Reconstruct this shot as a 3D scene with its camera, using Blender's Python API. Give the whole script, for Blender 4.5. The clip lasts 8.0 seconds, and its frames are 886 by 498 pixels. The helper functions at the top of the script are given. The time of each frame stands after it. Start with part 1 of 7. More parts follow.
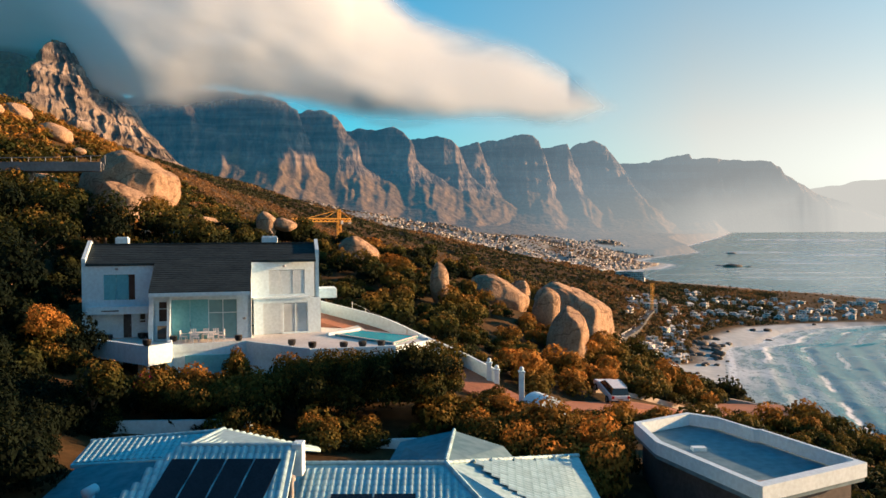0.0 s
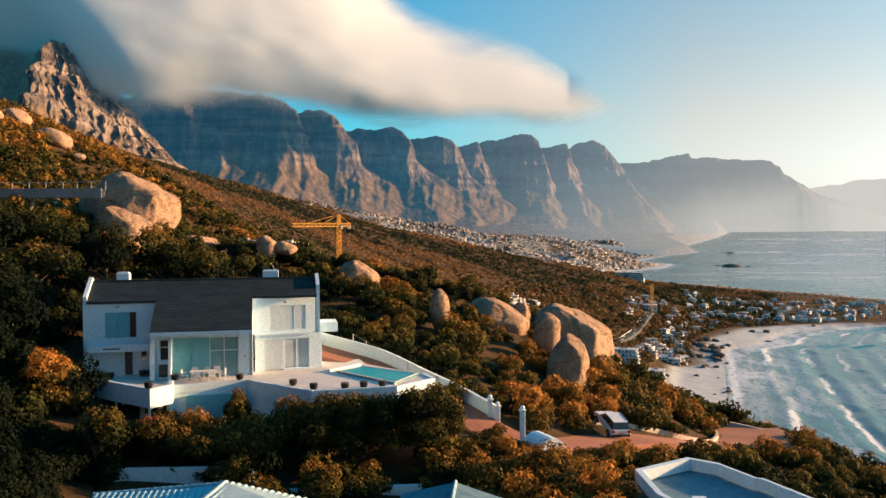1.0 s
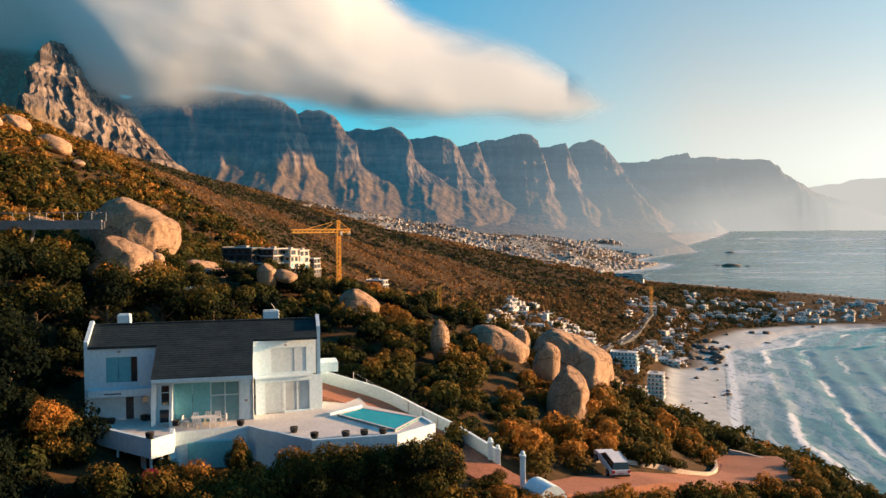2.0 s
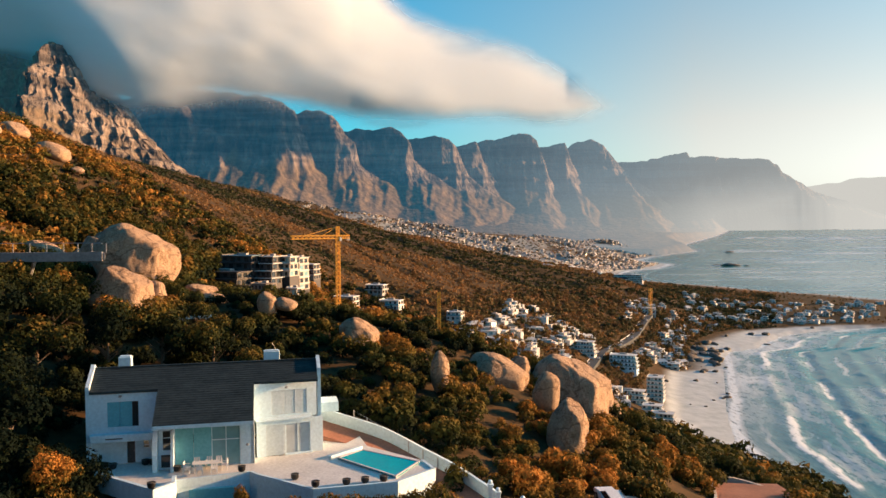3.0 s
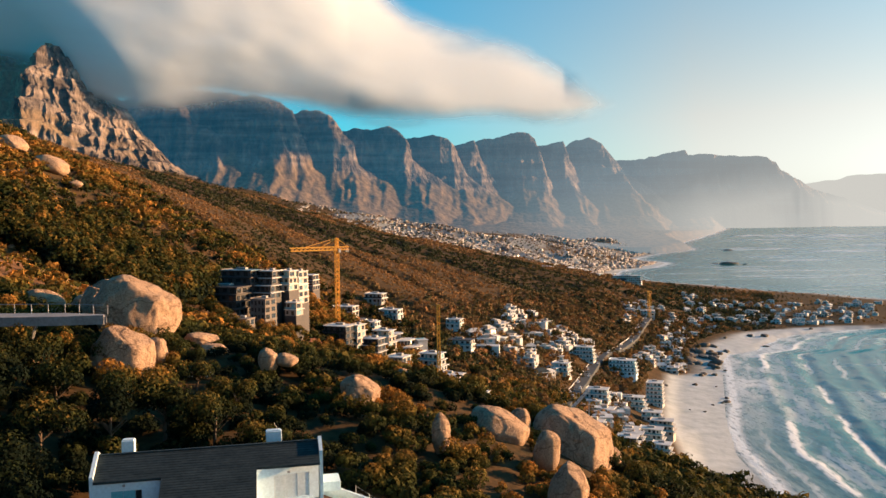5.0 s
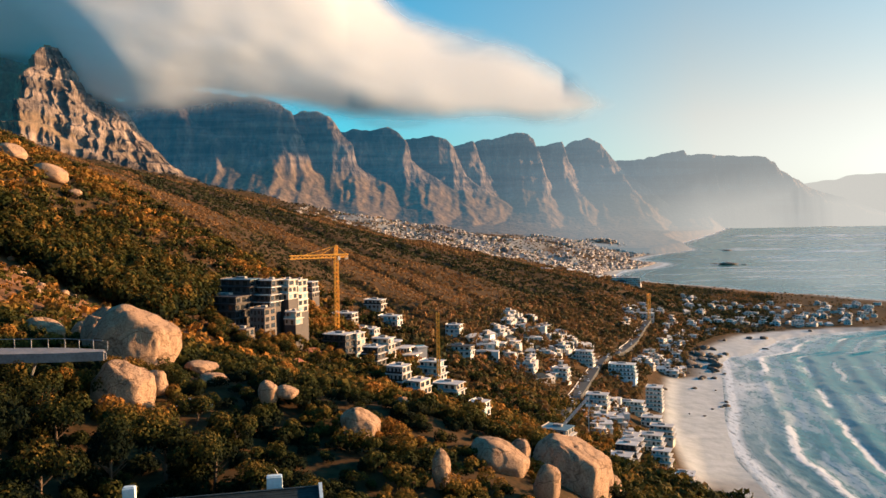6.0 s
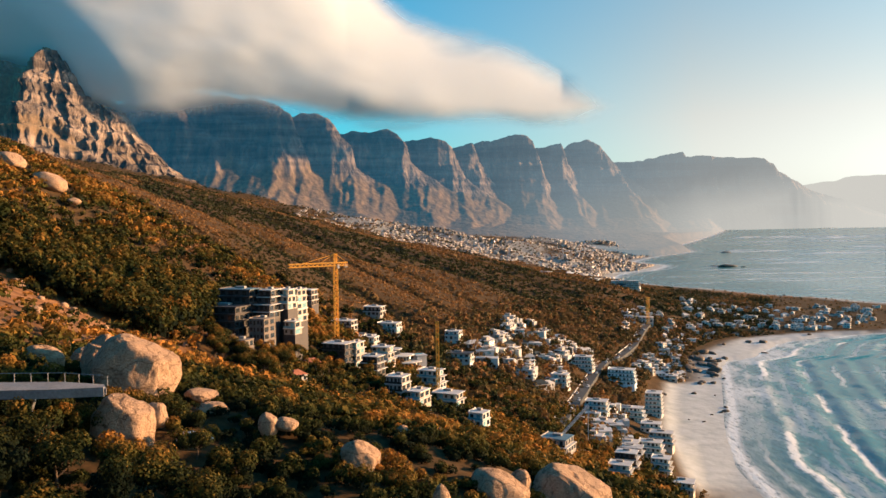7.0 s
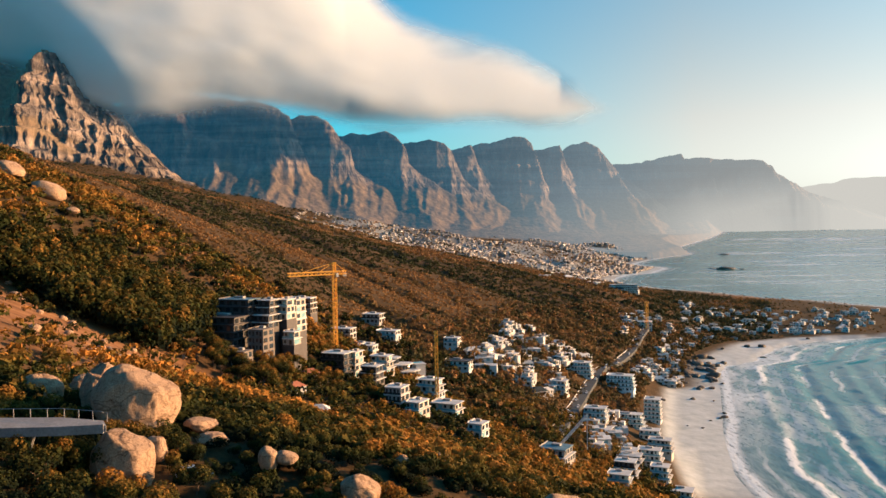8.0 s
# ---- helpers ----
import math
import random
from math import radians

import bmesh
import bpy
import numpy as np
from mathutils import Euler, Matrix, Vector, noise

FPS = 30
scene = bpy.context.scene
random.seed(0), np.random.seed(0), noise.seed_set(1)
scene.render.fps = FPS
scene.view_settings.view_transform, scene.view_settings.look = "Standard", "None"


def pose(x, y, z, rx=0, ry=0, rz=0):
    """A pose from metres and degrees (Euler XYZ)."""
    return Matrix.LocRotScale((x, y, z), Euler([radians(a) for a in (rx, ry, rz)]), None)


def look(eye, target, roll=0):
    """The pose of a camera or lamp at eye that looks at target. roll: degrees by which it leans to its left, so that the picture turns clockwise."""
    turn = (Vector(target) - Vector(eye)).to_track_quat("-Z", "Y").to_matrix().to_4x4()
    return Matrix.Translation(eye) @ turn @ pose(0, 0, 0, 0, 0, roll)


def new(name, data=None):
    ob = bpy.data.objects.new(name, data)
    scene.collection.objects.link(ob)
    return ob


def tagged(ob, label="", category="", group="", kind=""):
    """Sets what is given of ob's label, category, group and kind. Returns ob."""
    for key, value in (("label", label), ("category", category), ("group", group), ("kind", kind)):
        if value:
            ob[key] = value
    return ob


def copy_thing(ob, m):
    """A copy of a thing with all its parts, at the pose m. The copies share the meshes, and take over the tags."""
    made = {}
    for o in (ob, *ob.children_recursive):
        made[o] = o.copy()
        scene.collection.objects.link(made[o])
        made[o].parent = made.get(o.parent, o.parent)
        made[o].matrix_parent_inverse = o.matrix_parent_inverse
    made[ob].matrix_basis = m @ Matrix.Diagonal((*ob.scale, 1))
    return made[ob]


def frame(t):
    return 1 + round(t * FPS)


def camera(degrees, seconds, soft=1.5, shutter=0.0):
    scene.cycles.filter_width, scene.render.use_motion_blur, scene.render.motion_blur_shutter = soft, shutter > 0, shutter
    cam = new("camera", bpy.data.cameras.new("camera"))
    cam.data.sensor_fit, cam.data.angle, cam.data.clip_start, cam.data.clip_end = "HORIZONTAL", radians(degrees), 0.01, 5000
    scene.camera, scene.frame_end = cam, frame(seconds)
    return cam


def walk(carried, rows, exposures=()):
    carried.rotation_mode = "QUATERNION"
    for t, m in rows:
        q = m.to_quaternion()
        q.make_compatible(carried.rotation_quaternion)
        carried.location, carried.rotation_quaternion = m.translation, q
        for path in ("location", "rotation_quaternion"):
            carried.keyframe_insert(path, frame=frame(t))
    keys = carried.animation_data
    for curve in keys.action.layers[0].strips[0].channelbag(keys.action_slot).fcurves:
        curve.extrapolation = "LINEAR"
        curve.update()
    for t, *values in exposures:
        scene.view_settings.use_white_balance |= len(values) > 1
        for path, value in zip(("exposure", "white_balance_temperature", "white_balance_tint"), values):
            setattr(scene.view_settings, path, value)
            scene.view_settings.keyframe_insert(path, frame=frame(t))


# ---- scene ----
# ---- camera ----
cam = camera(58.0, 8.0)
ROWS = [
    (0.0, 0.000, 0.000, 140.661, 0.000, -1.650, 0.228),
    (0.5, -0.016, 0.002, 142.213, -0.021, -1.672, 0.247),
    (1.0, -0.094, -0.002, 143.743, -0.036, -1.708, 0.282),
    (1.5, -0.115, -0.020, 145.483, -0.055, -1.744, 0.321),
    (2.0, -0.126, -0.060, 147.410, -0.075, -1.775, 0.374),
    (3.5, -0.192, -0.228, 152.912, -0.159, -1.864, 0.577),
    (4.0, -0.236, -0.285, 154.811, -0.182, -1.917, 0.660),
    (4.5, -0.242, -0.310, 156.557, -0.199, -1.975, 0.722),
    (6.0, -0.272, -0.151, 162.597, -0.280, -2.012, 0.905),
    (6.5, -0.296, -0.081, 164.543, -0.306, -2.005, 0.939),
    (7.0, -0.317, 0.008, 166.551, -0.344, -1.939, 0.949),
    (7.5, -0.370, 0.102, 168.592, -0.388, -1.904, 0.957),
    (8.0, -0.428, 0.196, 170.661, -0.445, -1.852, 0.956),
]
walk(cam, [(t, pose(x, y, z, 90 + pitch, 0, yaw) @ pose(0, 0, 0, 0, 0, -roll)) for t, x, y, z, yaw, pitch, roll in ROWS], [(0, 1.68, 5250, 5)])

# ---- daylight ----
SUN_ELEVATION, SUN_AZIMUTH = radians(10.5), radians(76.0)  # azimuth from ahead (+y) towards the right (+x)
sun_way = Vector((math.sin(SUN_AZIMUTH) * math.cos(SUN_ELEVATION), math.cos(SUN_AZIMUTH) * math.cos(SUN_ELEVATION), math.sin(SUN_ELEVATION)))
sun = new("sun", bpy.data.lights.new("sun", "SUN"))
sun.data.energy, sun.data.angle, sun.data.color = 5.0, radians(0.6), (1.0, 0.475, 0.17)
sun.matrix_world = look(sun_way * 100, (0, 0, 0))
world = bpy.data.worlds.new("sky")
world.use_nodes = True
scene.world = world
wn = world.node_tree.nodes
sky = wn.new("ShaderNodeTexSky")
sky.sky_type, sky.sun_disc = "NISHITA", False
sky.sun_elevation, sky.sun_rotation = SUN_ELEVATION, SUN_AZIMUTH
sky.altitude, sky.air_density, sky.dust_density, sky.ozone_density = 150, 1.0, 1.0, 1.8
# clear teal evening sky, whitened by the haze round the sun
wl = world.node_tree.links
grey, haze_of, veil, cool, cream = wn.new("ShaderNodeRGBToBW"), wn.new("ShaderNodeValToRGB"), wn.new("ShaderNodeMix"), wn.new("ShaderNodeMix"), wn.new("ShaderNodeMix")
way_of, toward = wn.new("ShaderNodeTexCoord"), wn.new("ShaderNodeVectorMath")
for n in (veil, cool, cream):
    n.data_type = "RGBA"
cool.blend_type = cream.blend_type = "MULTIPLY"
cool.inputs[0].default_value = cream.inputs[0].default_value = 1.0
cool.inputs[7].default_value = (0.22, 0.95, 0.99, 1)
cream.inputs[7].default_value = (1.06, 0.84, 0.62, 1)
toward.operation = "DOT_PRODUCT"
toward.inputs[1].default_value = sun_way
haze_of.color_ramp.elements[0].position, haze_of.color_ramp.elements[0].color = 0.08, (0.0, 0.0, 0.0, 1)
haze_of.color_ramp.elements[1].position, haze_of.color_ramp.elements[1].color = 0.54, (0.92, 0.92, 0.92, 1)
wl.new(sky.outputs[0], cool.inputs[6]), wl.new(sky.outputs[0], grey.inputs[0]), wl.new(grey.outputs[0], cream.inputs[6])
wl.new(way_of.outputs["Generated"], toward.inputs[0]), wl.new(toward.outputs["Value"], haze_of.inputs[0])
low_of, split, both = wn.new("ShaderNodeValToRGB"), wn.new("ShaderNodeSeparateXYZ"), wn.new("ShaderNodeMath")
both.operation = "MULTIPLY"
low_of.color_ramp.elements[0].position, low_of.color_ramp.elements[0].color = 0.12, (1, 1, 1, 1)
low_of.color_ramp.elements[1].position, low_of.color_ramp.elements[1].color = 0.58, (0, 0, 0, 1)
wl.new(way_of.outputs["Generated"], split.inputs[0]), wl.new(split.outputs["Z"], low_of.inputs[0])
horizon_of, most = wn.new("ShaderNodeValToRGB"), wn.new("ShaderNodeMath")
most.operation = "MAXIMUM"
seaward, ahead = wn.new("ShaderNodeValToRGB"), wn.new("ShaderNodeMath")  # the haze lies over the sea
ahead.operation = "MULTIPLY"
seaward.color_ramp.elements[0].position, seaward.color_ramp.elements[1].position = 0.0, 0.3
wl.new(toward.outputs["Value"], seaward.inputs[0])
horizon_of.color_ramp.elements[0].position, horizon_of.color_ramp.elements[0].color = 0.04, (0.4, 0.4, 0.4, 1)
horizon_of.color_ramp.elements[1].position, horizon_of.color_ramp.elements[1].color = 0.22, (0, 0, 0, 1)
wl.new(split.outputs["Z"], horizon_of.inputs[0]), wl.new(horizon_of.outputs[0], ahead.inputs[0]), wl.new(seaward.outputs[0], ahead.inputs[1]), wl.new(ahead.outputs[0], most.inputs[1]), wl.new(both.outputs[0], most.inputs[0])
wl.new(haze_of.outputs[0], both.inputs[0]), wl.new(low_of.outputs[0], both.inputs[1]), wl.new(most.outputs[0], veil.inputs[0])
wl.new(cool.outputs[2], veil.inputs[6]), wl.new(cream.outputs[2], veil.inputs[7]), wl.new(veil.outputs[2], wn["Background"].inputs[0])
wn["Background"].inputs[1].default_value = 0.07

# ---- materials ----


def nodes_of(name):
    m = bpy.data.materials.new(name)
    m.use_nodes = True
    t = m.node_tree
    return m, t, t.nodes["Principled BSDF"]


def ramp(t, source, stops):
    r = t.nodes.new("ShaderNodeValToRGB")
    els = r.color_ramp.elements
    while len(els) < len(stops):
        els.new(0.5)
    for e, (p, c) in zip(els, stops):
        e.position, e.color = p, (*c, 1) if len(c) == 3 else c
    t.links.new(source, r.inputs[0])
    return r.outputs[0]


def noise_of(t, scale, detail=4.0, stretch=(1, 1, 1), rough=0.55, coords="Object"):
    tc = t.nodes.new("ShaderNodeTexCoord")
    mp = t.nodes.new("ShaderNodeMapping")
    mp.inputs["Scale"].default_value = stretch
    n = t.nodes.new("ShaderNodeTexNoise")
    n.inputs["Scale"].default_value, n.inputs["Detail"].default_value, n.inputs["Roughness"].default_value = scale, detail, rough
    t.links.new(tc.outputs[coords], mp.inputs[0])
    t.links.new(mp.outputs[0], n.inputs[0])
    return n.outputs[0]


def mix(t, a, b, fac, mode="MIX"):
    n = t.nodes.new("ShaderNodeMix")
    n.data_type, n.blend_type = "RGBA", mode
    for sock, v in ((n.inputs[0], fac), (n.inputs[6], a), (n.inputs[7], b)):
        if isinstance(v, bpy.types.NodeSocket):
            t.links.new(v, sock)
        elif isinstance(v, (int, float)):
            sock.default_value = v
        else:
            sock.default_value = (*v, 1)
    return n.outputs[2]


def attribute(t, name, which="Fac"):
    n = t.nodes.new("ShaderNodeAttribute")
    n.attribute_name = name
    return n.outputs[which]


def bump(t, p, source, strength, distance):
    b = t.nodes.new("ShaderNodeBump")
    b.inputs["Strength"].default_value, b.inputs["Distance"].default_value = strength, distance
    t.links.new(source, b.inputs["Height"])
    t.links.new(b.outputs[0], p.inputs["Normal"])


def surface(name, dark, light, scale, rough=0.8, relief=0.3, depth=0.02, metal=0.0, fine=8.0, stretch=(1, 1, 1), vary=0.0):
    """A surface that varies between two colours at two scales, with relief."""
    m, t, p = nodes_of(name)
    big, small = noise_of(t, scale, 4, stretch), noise_of(t, scale * fine, 5, stretch)
    c = ramp(t, big, [(0.3, dark), (0.7, light)])
    c = mix(t, c, ramp(t, small, [(0.35, [v * 0.7 for v in dark]), (0.65, light)]), 0.4)
    if vary:
        oi = t.nodes.new("ShaderNodeObjectInfo")
        c = mix(t, c, ramp(t, oi.outputs["Random"], [(0, (1 - vary,) * 3), (1, (1,) * 3)]), 1.0, "MULTIPLY")
    t.links.new(c, p.inputs["Base Color"])
    p.inputs["Roughness"].default_value, p.inputs["Metallic"].default_value = rough, metal
    p.inputs["Specular IOR Level"].default_value = 0.3
    bump(t, p, small, relief, depth)
    return m


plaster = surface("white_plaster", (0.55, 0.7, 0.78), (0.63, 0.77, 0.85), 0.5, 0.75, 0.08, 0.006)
plaster_old = surface("weathered_plaster", (0.5, 0.51, 0.5), (0.68, 0.69, 0.68), 0.3, 0.85, 0.25, 0.02, vary=0.22)
plaster_sand = surface("sand_plaster", (0.42, 0.37, 0.31), (0.58, 0.53, 0.46), 0.3, 0.85, 0.25, 0.02, vary=0.3)
paving = surface("pale_paving", (0.52, 0.5, 0.47), (0.68, 0.66, 0.62), 0.5, 0.7, 0.15, 0.01)
deck_grey = surface("weathered_deck", (0.2, 0.195, 0.19), (0.31, 0.3, 0.29), 0.4, 0.8, 0.3, 0.02)
concrete = surface("concrete", (0.25, 0.24, 0.23), (0.4, 0.39, 0.37), 0.4, 0.85, 0.3, 0.02)
raw_concrete = surface("raw_concrete", (0.12, 0.105, 0.09), (0.21, 0.185, 0.16), 0.4, 0.9, 0.3, 0.02)
dark_cladding = surface("dark_cladding", (0.035, 0.035, 0.038), (0.075, 0.07, 0.07), 0.5, 0.6, 0.2, 0.02)
slate = surface("slate", (0.006, 0.017, 0.023), (0.04, 0.06, 0.066), 0.9, 0.75, 0.5, 0.03, fine=5.0, stretch=(0.6, 1.6, 1), vary=0.3)
# two copies with light put in: teal for shade, pale for the sunlit wing
shutter = surface("shaded_shutter_board", (0.15, 0.42, 0.5), (0.19, 0.47, 0.55), 0.6, 0.5, 0.1, 0.01)
lit_shutter = surface("lit_shutter_board", (0.5, 0.6, 0.64), (0.58, 0.66, 0.7), 0.6, 0.5, 0.1, 0.01)
roof_paint = surface("painted_tile", (0.3, 0.5, 0.57), (0.5, 0.7, 0.76), 0.4, 0.55, 0.3, 0.02, vary=0.22)
membrane = surface("roof_membrane", (0.07, 0.15, 0.2), (0.16, 0.25, 0.3), 0.22, 0.6, 0.3, 0.02)
red_brick = surface("red_paving", (0.2, 0.085, 0.05), (0.33, 0.15, 0.09), 0.25, 0.85, 0.4, 0.03, fine=14)
asphalt = surface("asphalt", (0.035, 0.045, 0.052), (0.06, 0.07, 0.078), 0.2, 0.8, 0.3, 0.02)
clay_tile = surface("clay_tile", (0.3, 0.1, 0.05), (0.46, 0.19, 0.1), 0.6, 0.8, 0.4, 0.03)
solar = surface("solar_panel", (0.008, 0.01, 0.016), (0.016, 0.02, 0.03), 1.0, 0.18, 0.02, 0.002)
steel = surface("grey_steel", (0.28, 0.29, 0.3), (0.4, 0.41, 0.42), 2.0, 0.45, 0.1, 0.004, metal=0.6)
crane_yellow = surface("crane_paint", (0.7, 0.34, 0.03), (0.85, 0.46, 0.05), 0.6, 0.5, 0.15, 0.01)
bark = surface("bark", (0.06, 0.045, 0.03), (0.16, 0.12, 0.085), 2.0, 0.9, 0.6, 0.03, stretch=(1, 1, 0.25))
black_pot = surface("black_ceramic", (0.012, 0.012, 0.013), (0.03, 0.03, 0.03), 4.0, 0.35, 0.1, 0.004)
white_plastic = surface("white_plastic", (0.7, 0.7, 0.7), (0.82, 0.82, 0.82), 3.0, 0.4, 0.05, 0.002)
car_white = surface("car_paint", (0.66, 0.66, 0.66), (0.76, 0.76, 0.76), 1.0, 0.25, 0.02, 0.001)
rubber = surface("rubber", (0.015, 0.015, 0.015), (0.03, 0.03, 0.03), 5.0, 0.8, 0.2, 0.005)
red_lens = surface("red_lens", (0.3, 0.01, 0.01), (0.45, 0.02, 0.02), 5.0, 0.2, 0.05, 0.002)


def glass_of(name, colour, rough=0.06):
    m, t, p = nodes_of(name)
    c = ramp(t, noise_of(t, 0.7, 2), [(0.3, [v * 0.6 for v in colour]), (0.7, colour)])
    t.links.new(c, p.inputs["Base Color"])
    p.inputs["Roughness"].default_value = rough
    p.inputs["Specular IOR Level"].default_value = 0.6
    return m


glass = glass_of("window_glass", (0.03, 0.036, 0.04))
# pale curtains of the wing, their sunlight put into the pane colour
glass_lit = glass_of("lit_curtain_glass", (0.5, 0.57, 0.6))
glass_blue = glass_of("curtained_glass", (0.2, 0.4, 0.46))


def granite_of():
    m, t, p = nodes_of("granite")
    big, mid, small = noise_of(t, 0.22, 5), noise_of(t, 0.9, 7, (1, 1, 0.22), 0.65), noise_of(t, 4, 8, rough=0.7)
    c = ramp(t, big, [(0.3, (0.26, 0.155, 0.08)), (0.55, (0.41, 0.265, 0.145)), (0.75, (0.5, 0.335, 0.19))])
    c = mix(t, c, ramp(t, mid, [(0.4, (0.15, 0.105, 0.072)), (0.56, (0.42, 0.29, 0.18))]), 0.6)
    c = mix(t, c, ramp(t, small, [(0.35, (0.18, 0.12, 0.078)), (0.65, (0.52, 0.375, 0.25))]), 0.5)
    seam = ramp(t, noise_of(t, 0.16, 3, (1, 1, 1.6), 0.5), [(0.482, (1, 1, 1)), (0.497, (0.3, 0.26, 0.24)), (0.512, (1, 1, 1))])
    c = mix(t, c, seam, 0.7, "MULTIPLY")
    lichen = ramp(t, noise_of(t, 1.4, 6, rough=0.7), [(0.56, (1, 1, 1)), (0.66, (0.45, 0.44, 0.42))])
    c = mix(t, c, lichen, 0.7, "MULTIPLY")
    t.links.new(c, p.inputs["Base Color"])
    p.inputs["Roughness"].default_value, p.inputs["Specular IOR Level"].default_value = 0.85, 0.2
    bump(t, p, mix(t, mid, small, 0.6), 1.0, 0.55)
    return m


granite = granite_of()
wet_rock = surface("wet_rock", (0.045, 0.04, 0.034), (0.14, 0.115, 0.09), 0.2, 0.7, 0.9, 0.4)


def leaves_of(name, stops, island=0.35, through_light=0.25):
    m, t, p = nodes_of(name)
    geo = t.nodes.new("ShaderNodeNewGeometry")
    c = ramp(t, attribute(t, "tint"), stops)
    c = mix(t, c, ramp(t, geo.outputs["Random Per Island"], [(0, (1 - island,) * 3), (1, (1 + island,) * 3)]), 1.0, "MULTIPLY")
    oi = t.nodes.new("ShaderNodeObjectInfo")
    c = mix(t, c, ramp(t, oi.outputs["Random"], [(0, (0.7, 0.75, 0.75)), (1, (1.25, 1.1, 1.0))]), 1.0, "MULTIPLY")
    t.links.new(c, p.inputs["Base Color"])
    p.inputs["Roughness"].default_value, p.inputs["Specular IOR Level"].default_value = 0.8, 0.06
    tr = t.nodes.new("ShaderNodeBsdfTranslucent")
    t.links.new(c, tr.inputs[0])
    ms = t.nodes.new("ShaderNodeMixShader")
    ms.inputs[0].default_value = through_light
    t.links.new(p.outputs[0], ms.inputs[1])
    t.links.new(tr.outputs[0], ms.inputs[2])
    t.links.new(ms.outputs[0], t.nodes["Material Output"].inputs[0])
    return m


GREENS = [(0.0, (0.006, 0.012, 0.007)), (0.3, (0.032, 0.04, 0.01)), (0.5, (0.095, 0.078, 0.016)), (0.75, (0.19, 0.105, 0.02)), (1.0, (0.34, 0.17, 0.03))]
leaf = leaves_of("shrub_leaves", GREENS)
hill_leaf = leaves_of("hillside_scrub", [(0.0, (0.026, 0.036, 0.018)), (0.4, (0.072, 0.064, 0.028)), (0.7, (0.14, 0.095, 0.04)), (1.0, (0.2, 0.118, 0.05))], 0.3)
blossom = leaves_of("pink_blossom", [(0.0, (0.35, 0.02, 0.08)), (1.0, (0.6, 0.05, 0.16))])


def ground_of():
    m, t, p = nodes_of("hillside")
    a, b, c3 = noise_of(t, 0.012, 5), noise_of(t, 0.09, 6), noise_of(t, 0.9, 5)
    c = ramp(t, a, [(0.3, (0.026, 0.022, 0.011)), (0.5, (0.052, 0.034, 0.014)), (0.7, (0.085, 0.047, 0.02))])
    c = mix(t, c, ramp(t, b, [(0.35, (0.018, 0.018, 0.009)), (0.6, (0.085, 0.05, 0.021))]), 0.55)
    c = mix(t, c, ramp(t, c3, [(0.35, (0.018, 0.018, 0.01)), (0.65, (0.1, 0.06, 0.026))]), 0.5)
    sand = ramp(t, b, [(0.3, (0.33, 0.37, 0.38)), (0.7, (0.46, 0.5, 0.51))])
    c = mix(t, c, sand, attribute(t, "sand"))
    earth = ramp(t, b, [(0.35, (0.1, 0.052, 0.022)), (0.5, (0.2, 0.1, 0.042)), (0.68, (0.3, 0.165, 0.075))])
    c = mix(t, c, earth, attribute(t, "earth"))
    t.links.new(c, p.inputs["Base Color"])
    p.inputs["Roughness"].default_value, p.inputs["Specular IOR Level"].default_value = 0.95, 0.1
    bump(t, p, b, 0.5, 1.2)
    return m


hillside = ground_of()


def water_of():
    m, t, p = nodes_of("sea")
    shore = attribute(t, "shore")
    chop = noise_of(t, 0.1, 9, (1.7, 0.6, 1), 0.65)
    # far end of the ramp paled: haze over open water put into colour
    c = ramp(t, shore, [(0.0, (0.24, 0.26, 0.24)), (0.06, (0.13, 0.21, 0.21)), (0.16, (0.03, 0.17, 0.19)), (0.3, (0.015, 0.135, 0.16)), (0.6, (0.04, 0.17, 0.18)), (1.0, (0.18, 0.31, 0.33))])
    foam = mix(t, attribute(t, "foam"), ramp(t, noise_of(t, 0.2, 9, (1.5, 0.4, 1), 0.7), [(0.38, (0.12, 0.12, 0.12)), (0.5, (1, 1, 1))]), 1.0, "MULTIPLY")
    c = mix(t, c, (0.012, 0.07, 0.085), ramp(t, noise_of(t, 0.16, 6, (1.5, 0.35, 1), 0.68), [(0.44, (0, 0, 0)), (0.6, (0.6, 0.6, 0.6))]))
    c = mix(t, c, (0.7, 0.74, 0.74), foam)
    t.links.new(c, p.inputs["Base Color"])
    t.links.new(ramp(t, foam, [(0, (0.14,) * 3), (1, (0.8,) * 3)]), p.inputs["Roughness"])
    p.inputs["IOR"].default_value, p.inputs["Specular IOR Level"].default_value = 1.33, 0.42
    bump(t, p, chop, 0.4, 1.6)
    return m


sea_water = water_of()
pool_water = surface("pool_water", (0.004, 0.3, 0.4), (0.01, 0.39, 0.5), 0.6, 0.22, 0.05, 0.01)
pool_water.node_tree.nodes["Principled BSDF"].inputs["Specular IOR Level"].default_value = 0.03


